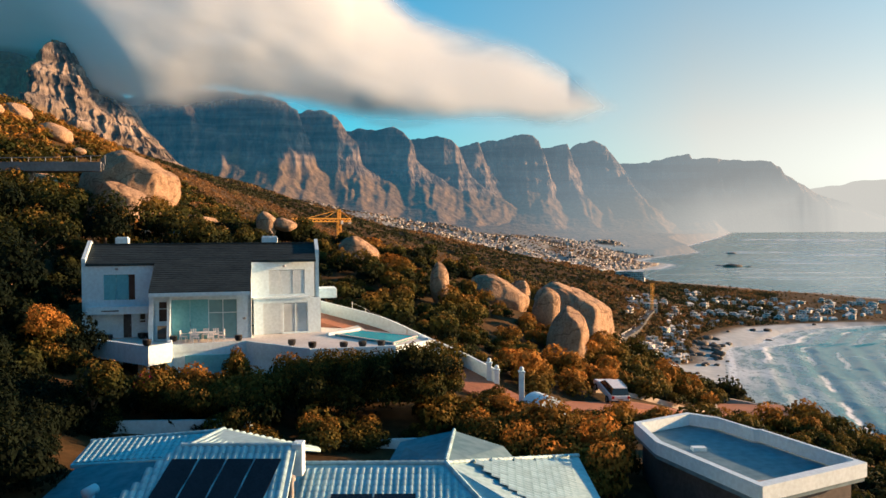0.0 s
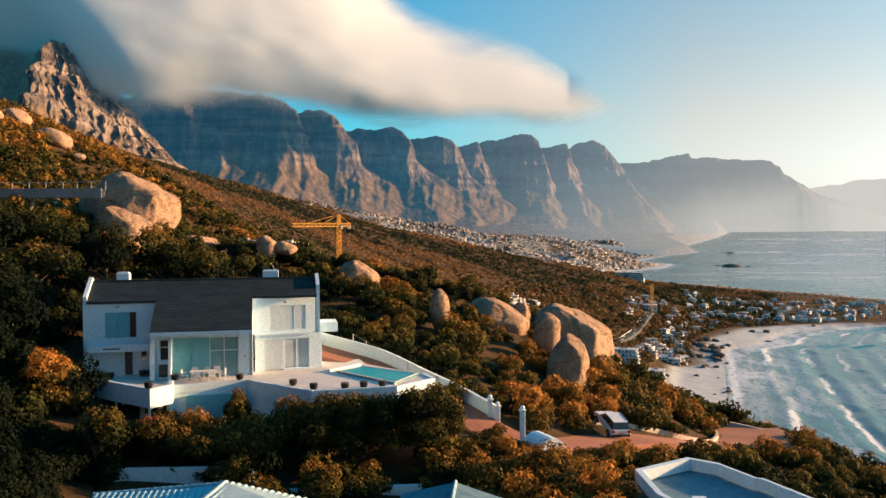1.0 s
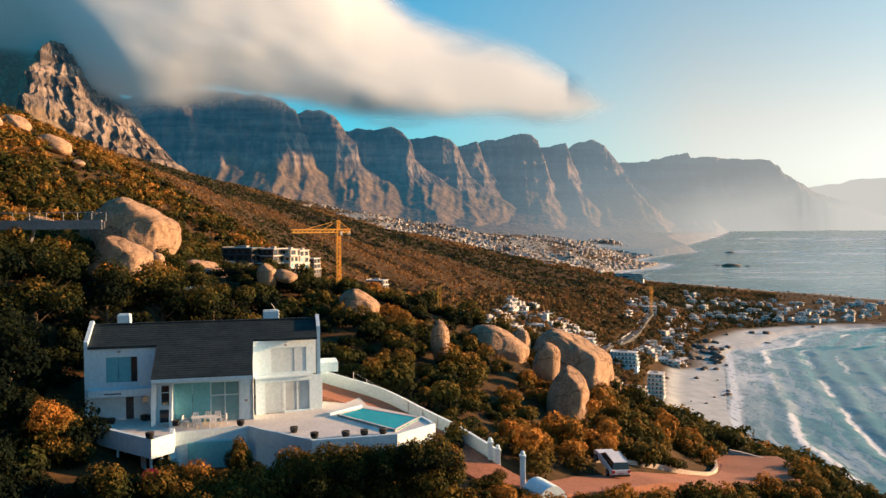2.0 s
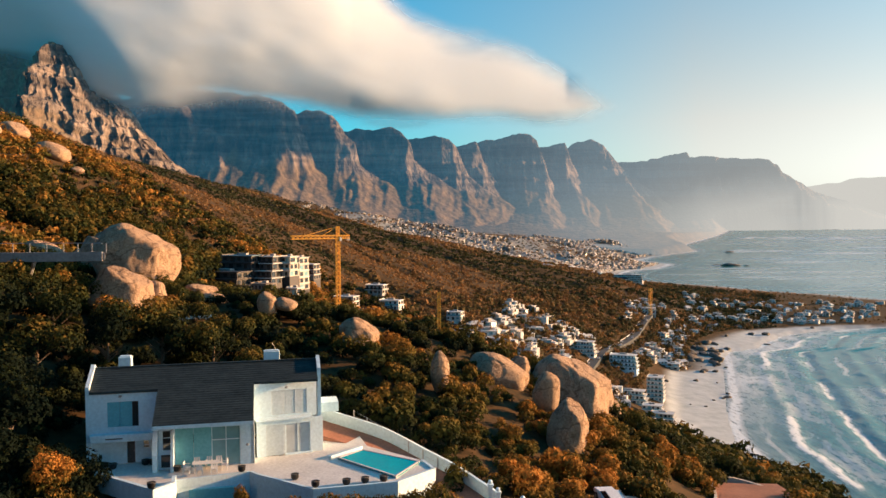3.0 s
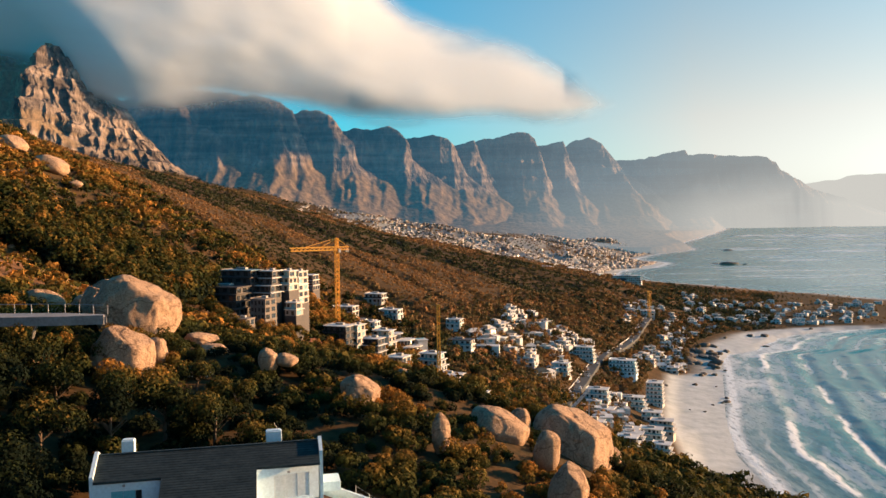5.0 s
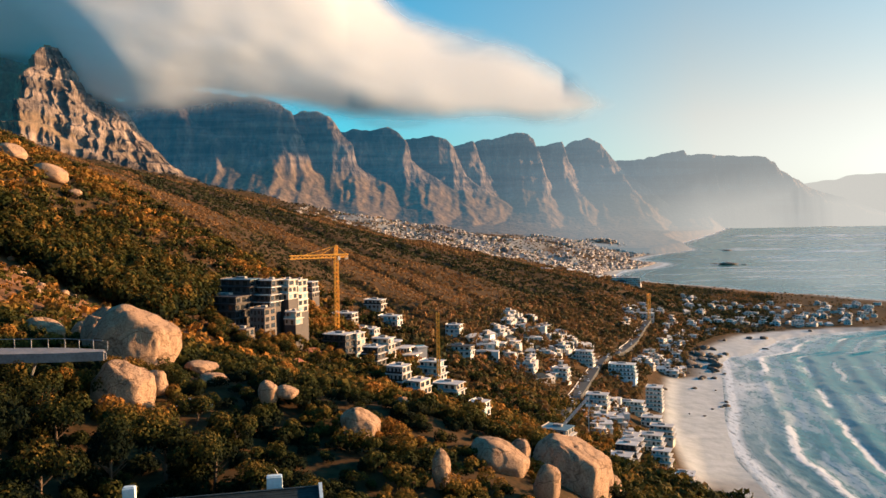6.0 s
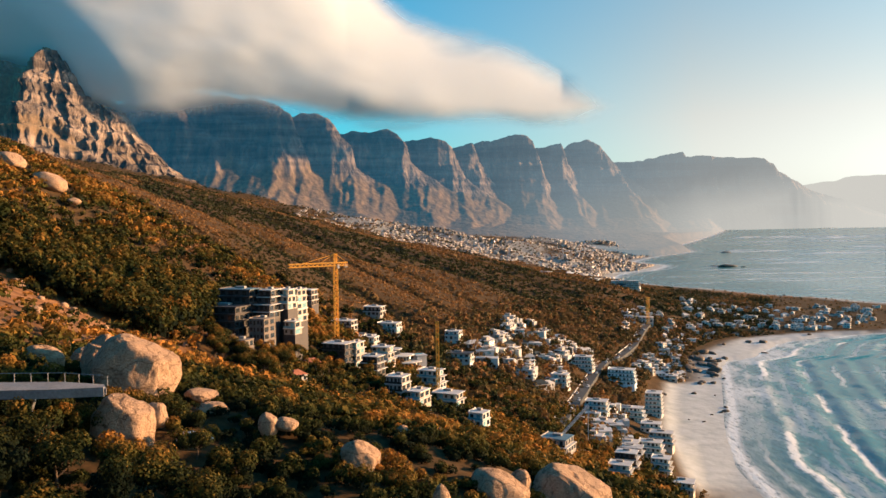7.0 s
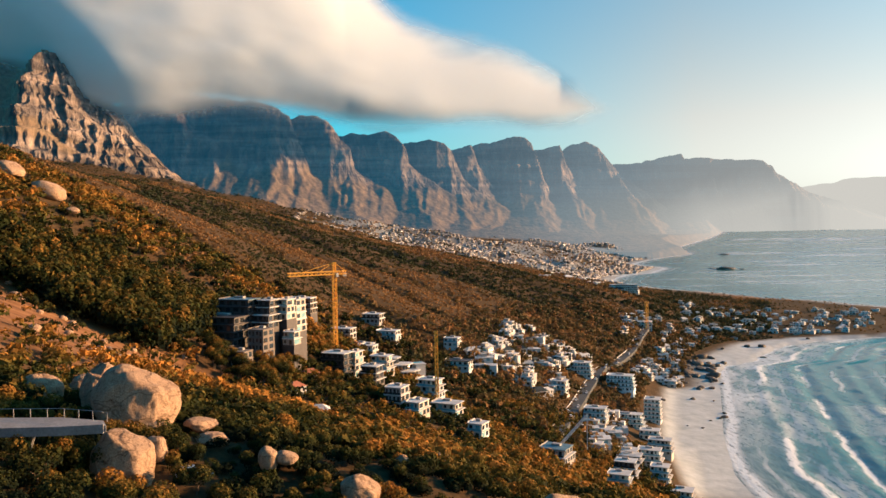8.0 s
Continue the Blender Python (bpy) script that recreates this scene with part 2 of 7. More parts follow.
def rock_face_of(name, haze):
    """Far mountain: bare rock where it is steep, scrub where it is not, with haze mixed in as emission."""
    m, t, p = nodes_of(name)
    big, mid, band = noise_of(t, 0.004, 6), noise_of(t, 0.03, 6, (1, 1, 0.4)), noise_of(t, 0.012, 4, (0.15, 0.15, 2.2))
    rock = ramp(t, mid, [(0.3, (0.03, 0.028, 0.027)), (0.5, (0.14, 0.12, 0.105)), (0.7, (0.42, 0.35, 0.29))])
    rock = mix(t, rock, ramp(t, band, [(0.4, (0.05, 0.045, 0.042)), (0.6, (0.3, 0.245, 0.2))]), 0.6)
    scrub = ramp(t, big, [(0.35, (0.1, 0.08, 0.048)), (0.65, (0.25, 0.18, 0.1))])
    scrub = mix(t, scrub, ramp(t, noise_of(t, 0.05, 5), [(0.4, (0.08, 0.068, 0.042)), (0.65, (0.28, 0.195, 0.115))]), 0.5)
    c = mix(t, scrub, rock, attribute(t, "bare"))
    t.links.new(c, p.inputs["Base Color"])
    p.inputs["Roughness"].default_value, p.inputs["Specular IOR Level"].default_value = 0.95, 0.05
    bump(t, p, mid, 1.0, 34)
    t.links.new(mix(t, (0.3, 0.3, 0.3), (1, 1, 1), attribute(t, "bare")), t.nodes["Bump"].inputs["Strength"])
    # haze painted on as emission: dark blue when low, pale when high
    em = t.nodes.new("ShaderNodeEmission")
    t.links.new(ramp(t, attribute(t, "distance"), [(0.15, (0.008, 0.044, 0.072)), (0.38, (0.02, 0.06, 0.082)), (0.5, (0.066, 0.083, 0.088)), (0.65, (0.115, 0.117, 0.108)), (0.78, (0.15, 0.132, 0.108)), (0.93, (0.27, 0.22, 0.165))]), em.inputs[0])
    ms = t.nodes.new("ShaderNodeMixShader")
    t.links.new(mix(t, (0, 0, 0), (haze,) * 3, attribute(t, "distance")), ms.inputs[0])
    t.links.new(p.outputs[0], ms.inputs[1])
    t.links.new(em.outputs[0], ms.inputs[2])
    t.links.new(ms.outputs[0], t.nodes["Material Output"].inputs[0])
    return m


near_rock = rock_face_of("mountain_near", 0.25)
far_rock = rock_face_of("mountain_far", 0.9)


def cloud_of():
    m, t, p = nodes_of("cloud")
    p.inputs["Base Color"].default_value = (0.53, 0.6, 0.67, 1)
    p.inputs["Roughness"].default_value, p.inputs["Specular IOR Level"].default_value = 1.0, 0.0
    tr = t.nodes.new("ShaderNodeBsdfTranslucent")
    tr.inputs[0].default_value = (0.9, 0.9, 0.9, 1)
    ms = t.nodes.new("ShaderNodeMixShader")
    ms.inputs[0].default_value = 0.06
    t.links.new(p.outputs[0], ms.inputs[1])
    t.links.new(tr.outputs[0], ms.inputs[2])
    tp = t.nodes.new("ShaderNodeBsdfTransparent")
    m2 = t.nodes.new("ShaderNodeMixShader")
    t.links.new(attribute(t, "cover"), m2.inputs[0])
    t.links.new(tp.outputs[0], m2.inputs[1])
    t.links.new(ms.outputs[0], m2.inputs[2])
    t.links.new(m2.outputs[0], t.nodes["Material Output"].inputs[0])
    return m


cloud_stuff = cloud_of()

# ---- building blocks ----


def box(bm, x0, x1, y0, y1, z0, z1, turn=None):
    v = [bm.verts.new(p) for p in ((x0, y0, z0), (x1, y0, z0), (x1, y1, z0), (x0, y1, z0), (x0, y0, z1), (x1, y0, z1), (x1, y1, z1), (x0, y1, z1))]
    for f in ((0, 3, 2, 1), (4, 5, 6, 7), (0, 1, 5, 4), (1, 2, 6, 5), (2, 3, 7, 6), (3, 0, 4, 7)):
        bm.faces.new([v[i] for i in f])
    if turn is not None:
        for q in v:
            q.co = turn @ q.co
    return v


def prism(bm, outline, z0, z1):
    """An upright block over a polygon; z0 and z1 are heights or lists of heights, point by point."""
    n = len(outline)
    z0 = z0 if isinstance(z0, (list, tuple)) else [z0] * n
    z1 = z1 if isinstance(z1, (list, tuple)) else [z1] * n
    a = [bm.verts.new((x, y, z)) for (x, y), z in zip(outline, z0)]
    b = [bm.verts.new((x, y, z)) for (x, y), z in zip(outline, z1)]
    bm.faces.new(a[::-1]), bm.faces.new(b)
    for i in range(n):
        j = (i + 1) % n
        bm.faces.new((a[i], a[j], b[j], b[i]))
    bmesh.ops.recalc_face_normals(bm, faces=bm.faces)


def beam(bm, a, b, r, sides=6, r2=None):
    a, b = Vector(a), Vector(b)
    d = (b - a).normalized()
    n = d.orthogonal().normalized()
    o = d.cross(n)
    rings = [[bm.verts.new(c + (n * math.cos(6.2832 * i / sides) + o * math.sin(6.2832 * i / sides)) * q) for i in range(sides)] for c, q in ((a, r), (b, r if r2 is None else r2))]
    for i in range(sides):
        j = (i + 1) % sides
        bm.faces.new((rings[0][i], rings[0][j], rings[1][j], rings[1][i]))
    bm.faces.new(rings[0][::-1]), bm.faces.new(rings[1])


def lathe(bm, rings, sides=16):
    """A turned body from (radius, height) pairs."""
    rows = [[bm.verts.new((r * math.cos(6.2832 * i / sides), r * math.sin(6.2832 * i / sides), z)) for i in range(sides)] for r, z in rings]
    for a, b in zip(rows, rows[1:]):
        for i in range(sides):
            j = (i + 1) % sides
            bm.faces.new((a[i], a[j], b[j], b[i]))
    bm.faces.new(rows[0][::-1]), bm.faces.new(rows[-1])


def finish(bm, name, material, smooth=False, bevel=0.0):
    if bevel:
        bmesh.ops.bevel(bm, geom=list(bm.edges), offset=bevel, segments=1, affect="EDGES")
    me = bpy.data.meshes.new(name)
    bm.to_mesh(me)
    bm.free()
    me.materials.append(material)
    if smooth:
        me.shade_smooth()
    return me


def part(name, bm, material, parent=None, label="", smooth=False, bevel=0.0):
    ob = new(name, finish(bm, name, material, smooth, bevel))
    if parent is not None:
        ob.parent = parent
    return tagged(ob, label)


def boxes(name, material, parent, *spans, bevel=0.0, label=""):
    bm = bmesh.new()
    for s in spans:
        box(bm, *s)
    return part(name, bm, material, parent, label, bevel=bevel)


def thing(name, m, label, category, group="", kind=""):
    ob = new(name)
    ob.matrix_world = m
    return tagged(ob, label, category, group, kind)


def sheet(name, verts, faces, material, smooth=False, **layers):
    """A mesh from arrays, with named values on its points."""
    me = bpy.data.meshes.new(name)
    verts, faces = np.asarray(verts, np.float32), np.asarray(faces, np.int32)
    n, k = faces.shape
    me.vertices.add(len(verts))
    me.vertices.foreach_set("co", verts.ravel())
    me.loops.add(n * k)
    me.loops.foreach_set("vertex_index", faces.ravel())
    me.polygons.add(n)
    me.polygons.foreach_set("loop_start", np.arange(0, n * k, k, dtype=np.int32))
    me.update(calc_edges=True)
    for key, values in layers.items():
        me.attributes.new(key, "FLOAT", "POINT").data.foreach_set("value", np.asarray(values, np.float32).ravel())
    me.materials.append(material)
    if smooth:
        me.shade_smooth()
    return me


def grid_faces(rows, cols):
    i = np.arange(rows - 1)[:, None] * cols + np.arange(cols - 1)[None]
    return np.stack([i, i + 1, i + cols + 1, i + cols], -1).reshape(-1, 4)


rng = np.random.default_rng(7)


def fbm(x, y, octaves=5, gain=0.5, seed=0.0):
    """Smooth layered noise on arrays."""
    out, amp, total = np.zeros_like(np.asarray(x, float)), 1.0, 0.0
    for o in range(octaves):
        k = 2.0 ** o
        xs, ys = x * k + 13.7 * o + seed, y * k - 7.3 * o + seed * 1.7
        xi, yi = np.floor(xs), np.floor(ys)
        fx, fy = xs - xi, ys - yi
        fx, fy = fx * fx * (3 - 2 * fx), fy * fy * (3 - 2 * fy)

        def corner(a, b):
            h = np.sin(a * 127.1 + b * 311.7) * 43758.5453
            return h - np.floor(h)
        v = (corner(xi, yi) * (1 - fx) + corner(xi + 1, yi) * fx) * (1 - fy) + (corner(xi, yi + 1) * (1 - fx) + corner(xi + 1, yi + 1) * fx) * fy
        out, total, amp = out + amp * v, total + amp, amp * gain
    return out / total


# ---- terrain ----
COAST = ((-400, 175), (0, 170), (200, 165), (330, 178), (480, 195), (538, 200), (593, 214), (667, 242), (764, 275), (817, 293), (911, 323), (942, 372), (985, 400), (1030, 435),
         (1060, 470), (1092, 525), (1107, 575), (1122, 650), (1150, 740), (1210, 815), (1300, 865), (1420, 865), (1520, 795), (1600, 765), (1650, 690), (1740, 645), (1841, 610), (1900, 560),
         (1980, 510), (2095, 468), (2196, 470), (2330, 515), (2430, 570), (2490, 663), (2648, 755), (2740, 700), (2808, 680), (2960, 790), (3143, 1000), (3387, 1010), (3865, 1335), (4110, 1478), (4220, 1900), (4270, 2500), (4300, 3300), (4800, 3600))
# the foot of the slope, which the low headland passes
FOOT = ((-400, 175), (0, 170), (200, 165), (400, 172), (495, 188), (700, 248), (910, 318), (1150, 405), (1400, 448), (1700, 470),
        (2010, 495), (2196, 468), (2430, 565), (2648, 740), (2808, 680), (2960, 790), (3143, 1000), (3387, 1010), (3865, 1335), (4110, 1478), (4220, 1900), (4270, 2500), (4300, 3300), (4800, 3600))
# cross-sections of the slope: distance north, then (metres inland of the shore, height)
SLOPES = (
    # unseen ridge behind the camera, raised to screen the villa from sky light
    (-300, ((-600, 380), (-330, 300), (-230, 270), (-170, 250), (-120, 220), (-60, 130), (0, 0))),
    (-125, ((-600, 350), (-330, 275), (-230, 250), (-170, 235), (-120, 210), (-60, 120), (0, 0))),
    (-28, ((-520, 290), (-330, 195), (-230, 146), (-200, 136), (-170, 130), (-150, 124), (-120, 110), (-60, 52), (0, 0))),
    (10, ((-520, 285), (-330, 190), (-230, 140), (-200, 129), (-170, 123), (-150, 119.5), (-120, 108), (-60, 50), (0, 0))),
    (50, ((-420, 235), (-270, 160), (-207, 134), (-190, 127.5), (-170, 126), (-160, 125.3), (-152, 124.3), (-143, 121.5), (-120, 112), (-60, 55), (0, 0))),
    (70, ((-420, 240), (-270, 162), (-207, 135.5), (-190, 131), (-165, 128.6), (-157, 125.4), (-152, 124.4), (-143, 122.6), (-133, 120.8), (-118, 113), (-60, 55), (0, 0))),
    (84, ((-480, 255), (-290, 168), (-229, 143), (-202, 137.2), (-176, 132.6), (-161, 128.0), (-150, 124.2), (-141, 120.6), (-131, 119.2), (-122, 117.5), (-110, 107), (-60, 52), (0, 0))),
    (92, ((-480, 258), (-290, 170), (-229, 144), (-202, 138.5), (-176, 134.0), (-161, 130.0), (-150, 125.5), (-138, 119.4), (-128, 119.0), (-120, 113), (-107, 103), (-50, 48), (0, 0))),
    (112, ((-480, 264), (-290, 172), (-229, 146), (-202, 141), (-176, 136.8), (-161, 132.5), (-150, 127.5), (-137, 119), (-110, 107), (-85, 99), (-50, 58), (0, 0))),
    (170, ((-480, 245), (-300, 168), (-240, 144), (-200, 131), (-180, 126), (-150, 116), (-115, 105), (-88, 95), (-50, 55), (0, 0))),
    (290, ((-520, 225), (-400, 185), (-322, 147), (-292, 133), (-249, 112), (-221, 103), (-176, 89), (-154, 83), (-107, 62), (-55, 32), (0, 0))),
    (420, ((-600, 280), (-450, 224), (-383, 193), (-254, 112), (-218, 94), (-174, 77), (-120, 53), (-72, 28), (-25, 3), (0, 0))),
    (600, ((-700, 262), (-560, 240), (-470, 205), (-316, 132), (-188, 70), (-116, 32), (-66, 11), (-40, 3), (0, 0))),
    (850, ((-900, 225), (-720, 238), (-658, 228), (-500, 172), (-313, 102), (-243, 78), (-156, 56), (-132, 41), (-62, 8), (-45, 3), (0, 0))),
    (1150, ((-1150, 215), (-830, 230), (-763, 222), (-528, 148), (-280, 92), (-98, 46), (-18, 17), (40, 6), (90, 4))),
    (1400, ((-1500, 300), (-1012, 258), (-579, 146), (-324, 86), (-142, 56), (-40, 26), (60, 11), (160, 5), (300, 3.5))),
    (1700, ((-1800, 330), (-1040, 262), (-607, 132), (-205, 48), (-60, 22), (60, 7), (300, 3))),
    (2200, ((-1900, 420), (-1222, 270), (-622, 120), (-247, 42), (-60, 8), (0, 0))),
    (2600, ((-2400, 470), (-1680, 350), (-1040, 196), (-480, 98), (-200, 48), (-60, 8), (0, 0))),
    (3000, ((-2600, 330), (-1500, 190), (-878, 120), (-240, 60), (-60, 22), (0, 17))),
    (3500, ((-2800, 200), (-945, 105), (-240, 70), (-60, 45), (0, 38))),
    (4800, ((-2800, 250), (0, 115))),
)
def sea_level(y):
    return 100.0 * np.clip((y - 2300.0) / 1800.0, 0, 1.0) ** 1.5
def coast(y):
    return np.interp(y, [c[0] for c in COAST], [c[1] for c in COAST])
def lump(x, y, s, k=0.0):
    a, b = x / s + k, y / s - k
    return (np.sin(a * 1.7 + 1.3 * np.sin(b * 1.1 + k)) + np.sin(b * 2.1 + 1.7 * np.sin(a * 0.9 - k)) + np.sin((a + b) * 1.3 + 2.1 * k)) / 3.0
def gully(x, y):
    """How deep a point lies in one of the gullies that run down the far hillside, 0 to 1."""
    u = (0.9 * y + 0.5 * x + 45 * lump(x, y, 130, 0.3)) / 130
    return np.exp(-((u - np.round(u)) * 130 / 17) ** 2) * np.clip((y - 330) / 120, 0, 1) * np.clip((1700 - y) / 300, 0, 1)
def height(x, y):
    x, y = np.asarray(x, float), np.asarray(y, float)
    out = x - coast(y)
    xi = x - np.interp(y, [c[0] for c in FOOT], [c[1] for c in FOOT])
    ys = [s[0] for s in SLOPES]
    prof = np.stack([np.interp(xi, [p[0] for p in s[1]], [p[1] for p in s[1]]) for s in SLOPES])
    k = np.clip(np.searchsorted(ys, y, side="right") - 1, 0, len(ys) - 2)
    y0, y1 = np.take(ys, k), np.take(ys, k + 1)
    f = np.clip((y - y0) / (y1 - y0), 0, 1)
    lo = np.take_along_axis(prof, k[None], 0)[0]
    hi = np.take_along_axis(prof, k[None] + 1, 0)[0]
    z = lo * (1 - f) + hi * f
    far = np.clip((y - 130) / 500, 0, 1)
    inland = np.clip(-(xi + 60) / 120, 0, 1)
    z = z + inland * far * (5.0 * lump(x, y, 60, 0.7) + 2.0 * lump(x, y, 23, 2.1)) * np.clip(y / 1200, 0.35, 1.6)
    z = z + inland * (1 - far) * 0.35 * lump(x, y, 5, 1.9)
    z = z - inland * 8.0 * gully(x, y) * np.clip((z - 45) / 40, 0, 1)
    sea = sea_level(y)
    z = sea + (z - sea) * (1 - 0.9 * np.clip((y - 3350) / 350, 0, 1))
    z = np.minimum(np.maximum(z, sea + np.clip(-out, 0, 40) * 0.04), sea + 1.5 + np.clip(-out, 0, None) * 1.2)
    return np.where(out > 0, sea - 0.05 * np.clip(out, 0, 80), z)


def smooth(a, b, v):
    k = np.clip((v - a) / (b - a), 0, 1)
    return k * k * (3 - 2 * k)


rows_y = np.concatenate([np.arange(-300, 20, 16.0), np.arange(20, 140, 1.2), 140 * (4750 / 140) ** np.linspace(0, 1, 280)])
cols_s = np.linspace(-1, 1, 370)
cols_a = 0.95 * np.sign(cols_s) * np.abs(cols_s) ** 1.35
gy, ga = np.meshgrid(rows_y, cols_a, indexing="ij")
gx = ga * (np.maximum(gy, 20) + 330)
gz = height(gx, gy)
out = gx - coast(gy)
broad = 75 - 46 * smooth(770, 810, gy) * (1 - smooth(900, 950, gy))
sand = smooth(-broad, -broad + 26, out) * smooth(440, 500, gy) * (1 - smooth(1098, 1130, gy)) * (1 - smooth(4.5, 8, gz))
sand = np.maximum(sand, smooth(-80, -50, out) * smooth(2330, 2420, gy) * (1 - smooth(2700, 2850, gy)))
sand = np.maximum(sand, smooth(-45, -15, out) * 0.7)
sand = np.maximum(sand, 0.5 * smooth(1850, 2000, gy) * (1 - smooth(3150, 3300, gy)) * smooth(-0.2, -0.12, gx / gy) * smooth(0.3, 0.6, fbm(gx / 90, gy / 90, 3, seed=41)))  # streets and yards of the town, paled to stand in for haze
patch = fbm(gx / 26, gy / 26, 4)
dirt = smooth(0.44, 0.58, patch + 0.3 * np.exp(-((gx + 116) / 54) ** 2 - ((gy - 232) / 90) ** 2))
dirt = dirt * np.exp(-((gx + 116) / 60) ** 4 - ((gy - 232) / 104) ** 4)
cut = np.exp(-((gz - 63 - 6 * np.sin(gx / 60)) / 4.5) ** 2) * smooth(700, 760, gy) * (1 - smooth(980, 1050, gy)) * smooth(0.4, 0.55, fbm(gx / 40, gy / 40, 3, seed=3))
field = 0.7 * np.exp(-((gx - 720) / 150) ** 4 - ((gy - 1690) / 90) ** 4)
me = sheet("ground", np.stack([gx, gy, gz], -1).reshape(-1, 3), grid_faces(*gx.shape), hillside, True, sand=sand, earth=np.clip(0.85 * dirt + cut + field, 0, 1))
tagged(new("ground", me), "steep scrub-covered hillside falling to a sandy bay", "ground", kind="structure")

# sea, with surf along the shore
wy = np.concatenate([np.arange(100, 1400, 6.0), np.arange(1400, 2400, 12.0), np.linspace(2400, 4740, 110)])
wo = np.concatenate([np.arange(-30, 180, 2.5), np.arange(180, 420, 5.0), 420 + 3400 * np.linspace(0, 1, 90) ** 1.6])
sy, so = np.meshgrid(wy, wo, indexing="ij")
cst = coast(sy)
sx = cst + so
bay = smooth(380, 480, sy) * (1 - smooth(1150, 1260, sy))
warp = 13 * (fbm(sx / 150, sy / 150, 2) - 0.5) + 11 * (fbm(sx / 26, sy / 22, 5, gain=0.62, seed=5) - 0.5)
d = so + warp
foam = np.zeros_like(d)
for centre, width, strength in ((3, 4, 1.0), (42, 2.6, 2.4), (86, 2.2, 1.8), (22, 2, 0.8), (58, 1.8, 0.8), (70, 1.8, 0.5), (118, 2.4, 0.9), (165, 2.6, 0.5)):
    broken = smooth(0.36, 0.55, fbm(sx / 120, sy / 55, 4, seed=centre))
    foam = np.maximum(foam, strength * np.exp(-((d - centre) / width) ** 2) * (broken if centre > 20 else 1))
wash = smooth(2, 10, d) * (1 - smooth(40, 50, d)) * smooth(0.32, 0.6, fbm(sx / 16, sy / 30, 5, seed=31)) * smooth(560, 720, sy + 40 * np.sin(sy / 40))
foam = np.maximum(foam, 0.85 * wash)
foam = np.maximum(foam, 0.55 * smooth(40, 46, d) * (1 - smooth(60, 110, d)) * smooth(0.44, 0.62, fbm(sx / 14, sy / 34, 5, seed=33)))
foam = foam * (0.3 + 0.7 * bay) + (1 - bay) * np.exp(-(d / 16) ** 2) * 0.9
streak = smooth(0.56, 0.72, fbm(sx / 300, sy / 30, 5, seed=9)) * 0.9 * smooth(60, 200, so) * (1 - smooth(600, 1500, so))
foam = np.maximum(foam, 1.4 * np.exp(-((so + 0.35 * warp - 3) / 5.0) ** 2) * bay)
foam = np.clip(np.maximum(foam, streak), 0, 2.2)
swell = (0.55 * np.sin(d / 5.0) + 0.35 * np.sin(d / 3.1 + 3 * fbm(sx / 60, sy / 60, 2))) * smooth(20, 60, so) * (1 - smooth(240, 400, so)) * bay
wz = sea_level(sy) + 0.15 + swell
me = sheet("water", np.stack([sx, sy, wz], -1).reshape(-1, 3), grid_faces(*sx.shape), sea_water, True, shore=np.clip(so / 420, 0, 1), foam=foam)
tagged(new("water", me), "blue sea with white surf rolling onto the beach", "sea", kind="structure")

# ---- mountains ----
FAR_CREST = ((1700, 200), (1990, 322), (2100, 345), (2220, 355), (2280, 376), (2400, 384), (2800, 395))


def crest(x, line):
    return np.interp(x, [c[0] for c in line], [c[1] for c in line])


SPURS = []  # distance of a spur's ridge, then its crest from the plateau out over the nose and down the talus


def spur(y, *line):
    SPURS.append((y, line))


spur(3380, (-1231, 600), (-1070, 654), (-1007, 589), (-914, 531), (-846, 424), (-765, 339), (-600, 265))
spur(3480, (-2400, 780), (-1800, 700), (-1513, 610), (-1334, 694), (-1241, 722), (-1167, 750), (-1070, 748), (-949, 724), (-778, 710), (-681, 684), (-629, 644), (-601, 561), (-536, 401), (-445, 334), (-299, 250), (-104, 181))
spur(3600, (-800, 590), (-669, 638), (-587, 662), (-529, 659), (-474, 627), (-430, 561), (-381, 510), (-362, 419), (-295, 372), (-156, 301), (45, 196))
spur(3720, (-640, 520), (-471, 572), (-431, 579), (-360, 596), (-313, 583), (-282, 593), (-229, 602), (-178, 565), (-147, 523), (-133, 449), (-55, 388), (88, 296), (257, 186))
spur(3840, (-330, 480), (-189, 545), (-108, 560), (-27, 567), (41, 558), (75, 525), (112, 427), (138, 373), (213, 317), (401, 200))
spur(3940, (-60, 470), (55, 518), (124, 531), (180, 549), (209, 460), (275, 362), (398, 240), (523, 163))
spur(4040, (-60, 480), (85, 532), (228, 572), (313, 579), (399, 598), (456, 594), (487, 560), (506, 503), (528, 405), (589, 319), (765, 188))
spur(4130, (330, 470), (494, 534), (582, 555), (641, 572), (652, 543), (677, 461), (709, 402), (784, 319), (958, 171))
spur(4220, (500, 450), (654, 533), (714, 568), (789, 581), (863, 554), (916, 487), (957, 433), (1025, 373), (1144, 287), (1338, 141))
spur(4330, (700, 430), (885, 463), (977, 477), (1161, 489), (1253, 509), (1332, 523), (1348, 492), (1467, 505), (1621, 488), (1774, 479), (1823, 454), (1848, 414), (1928, 370), (2020, 313), (2235, 236), (2445, 165), (2854, 100))


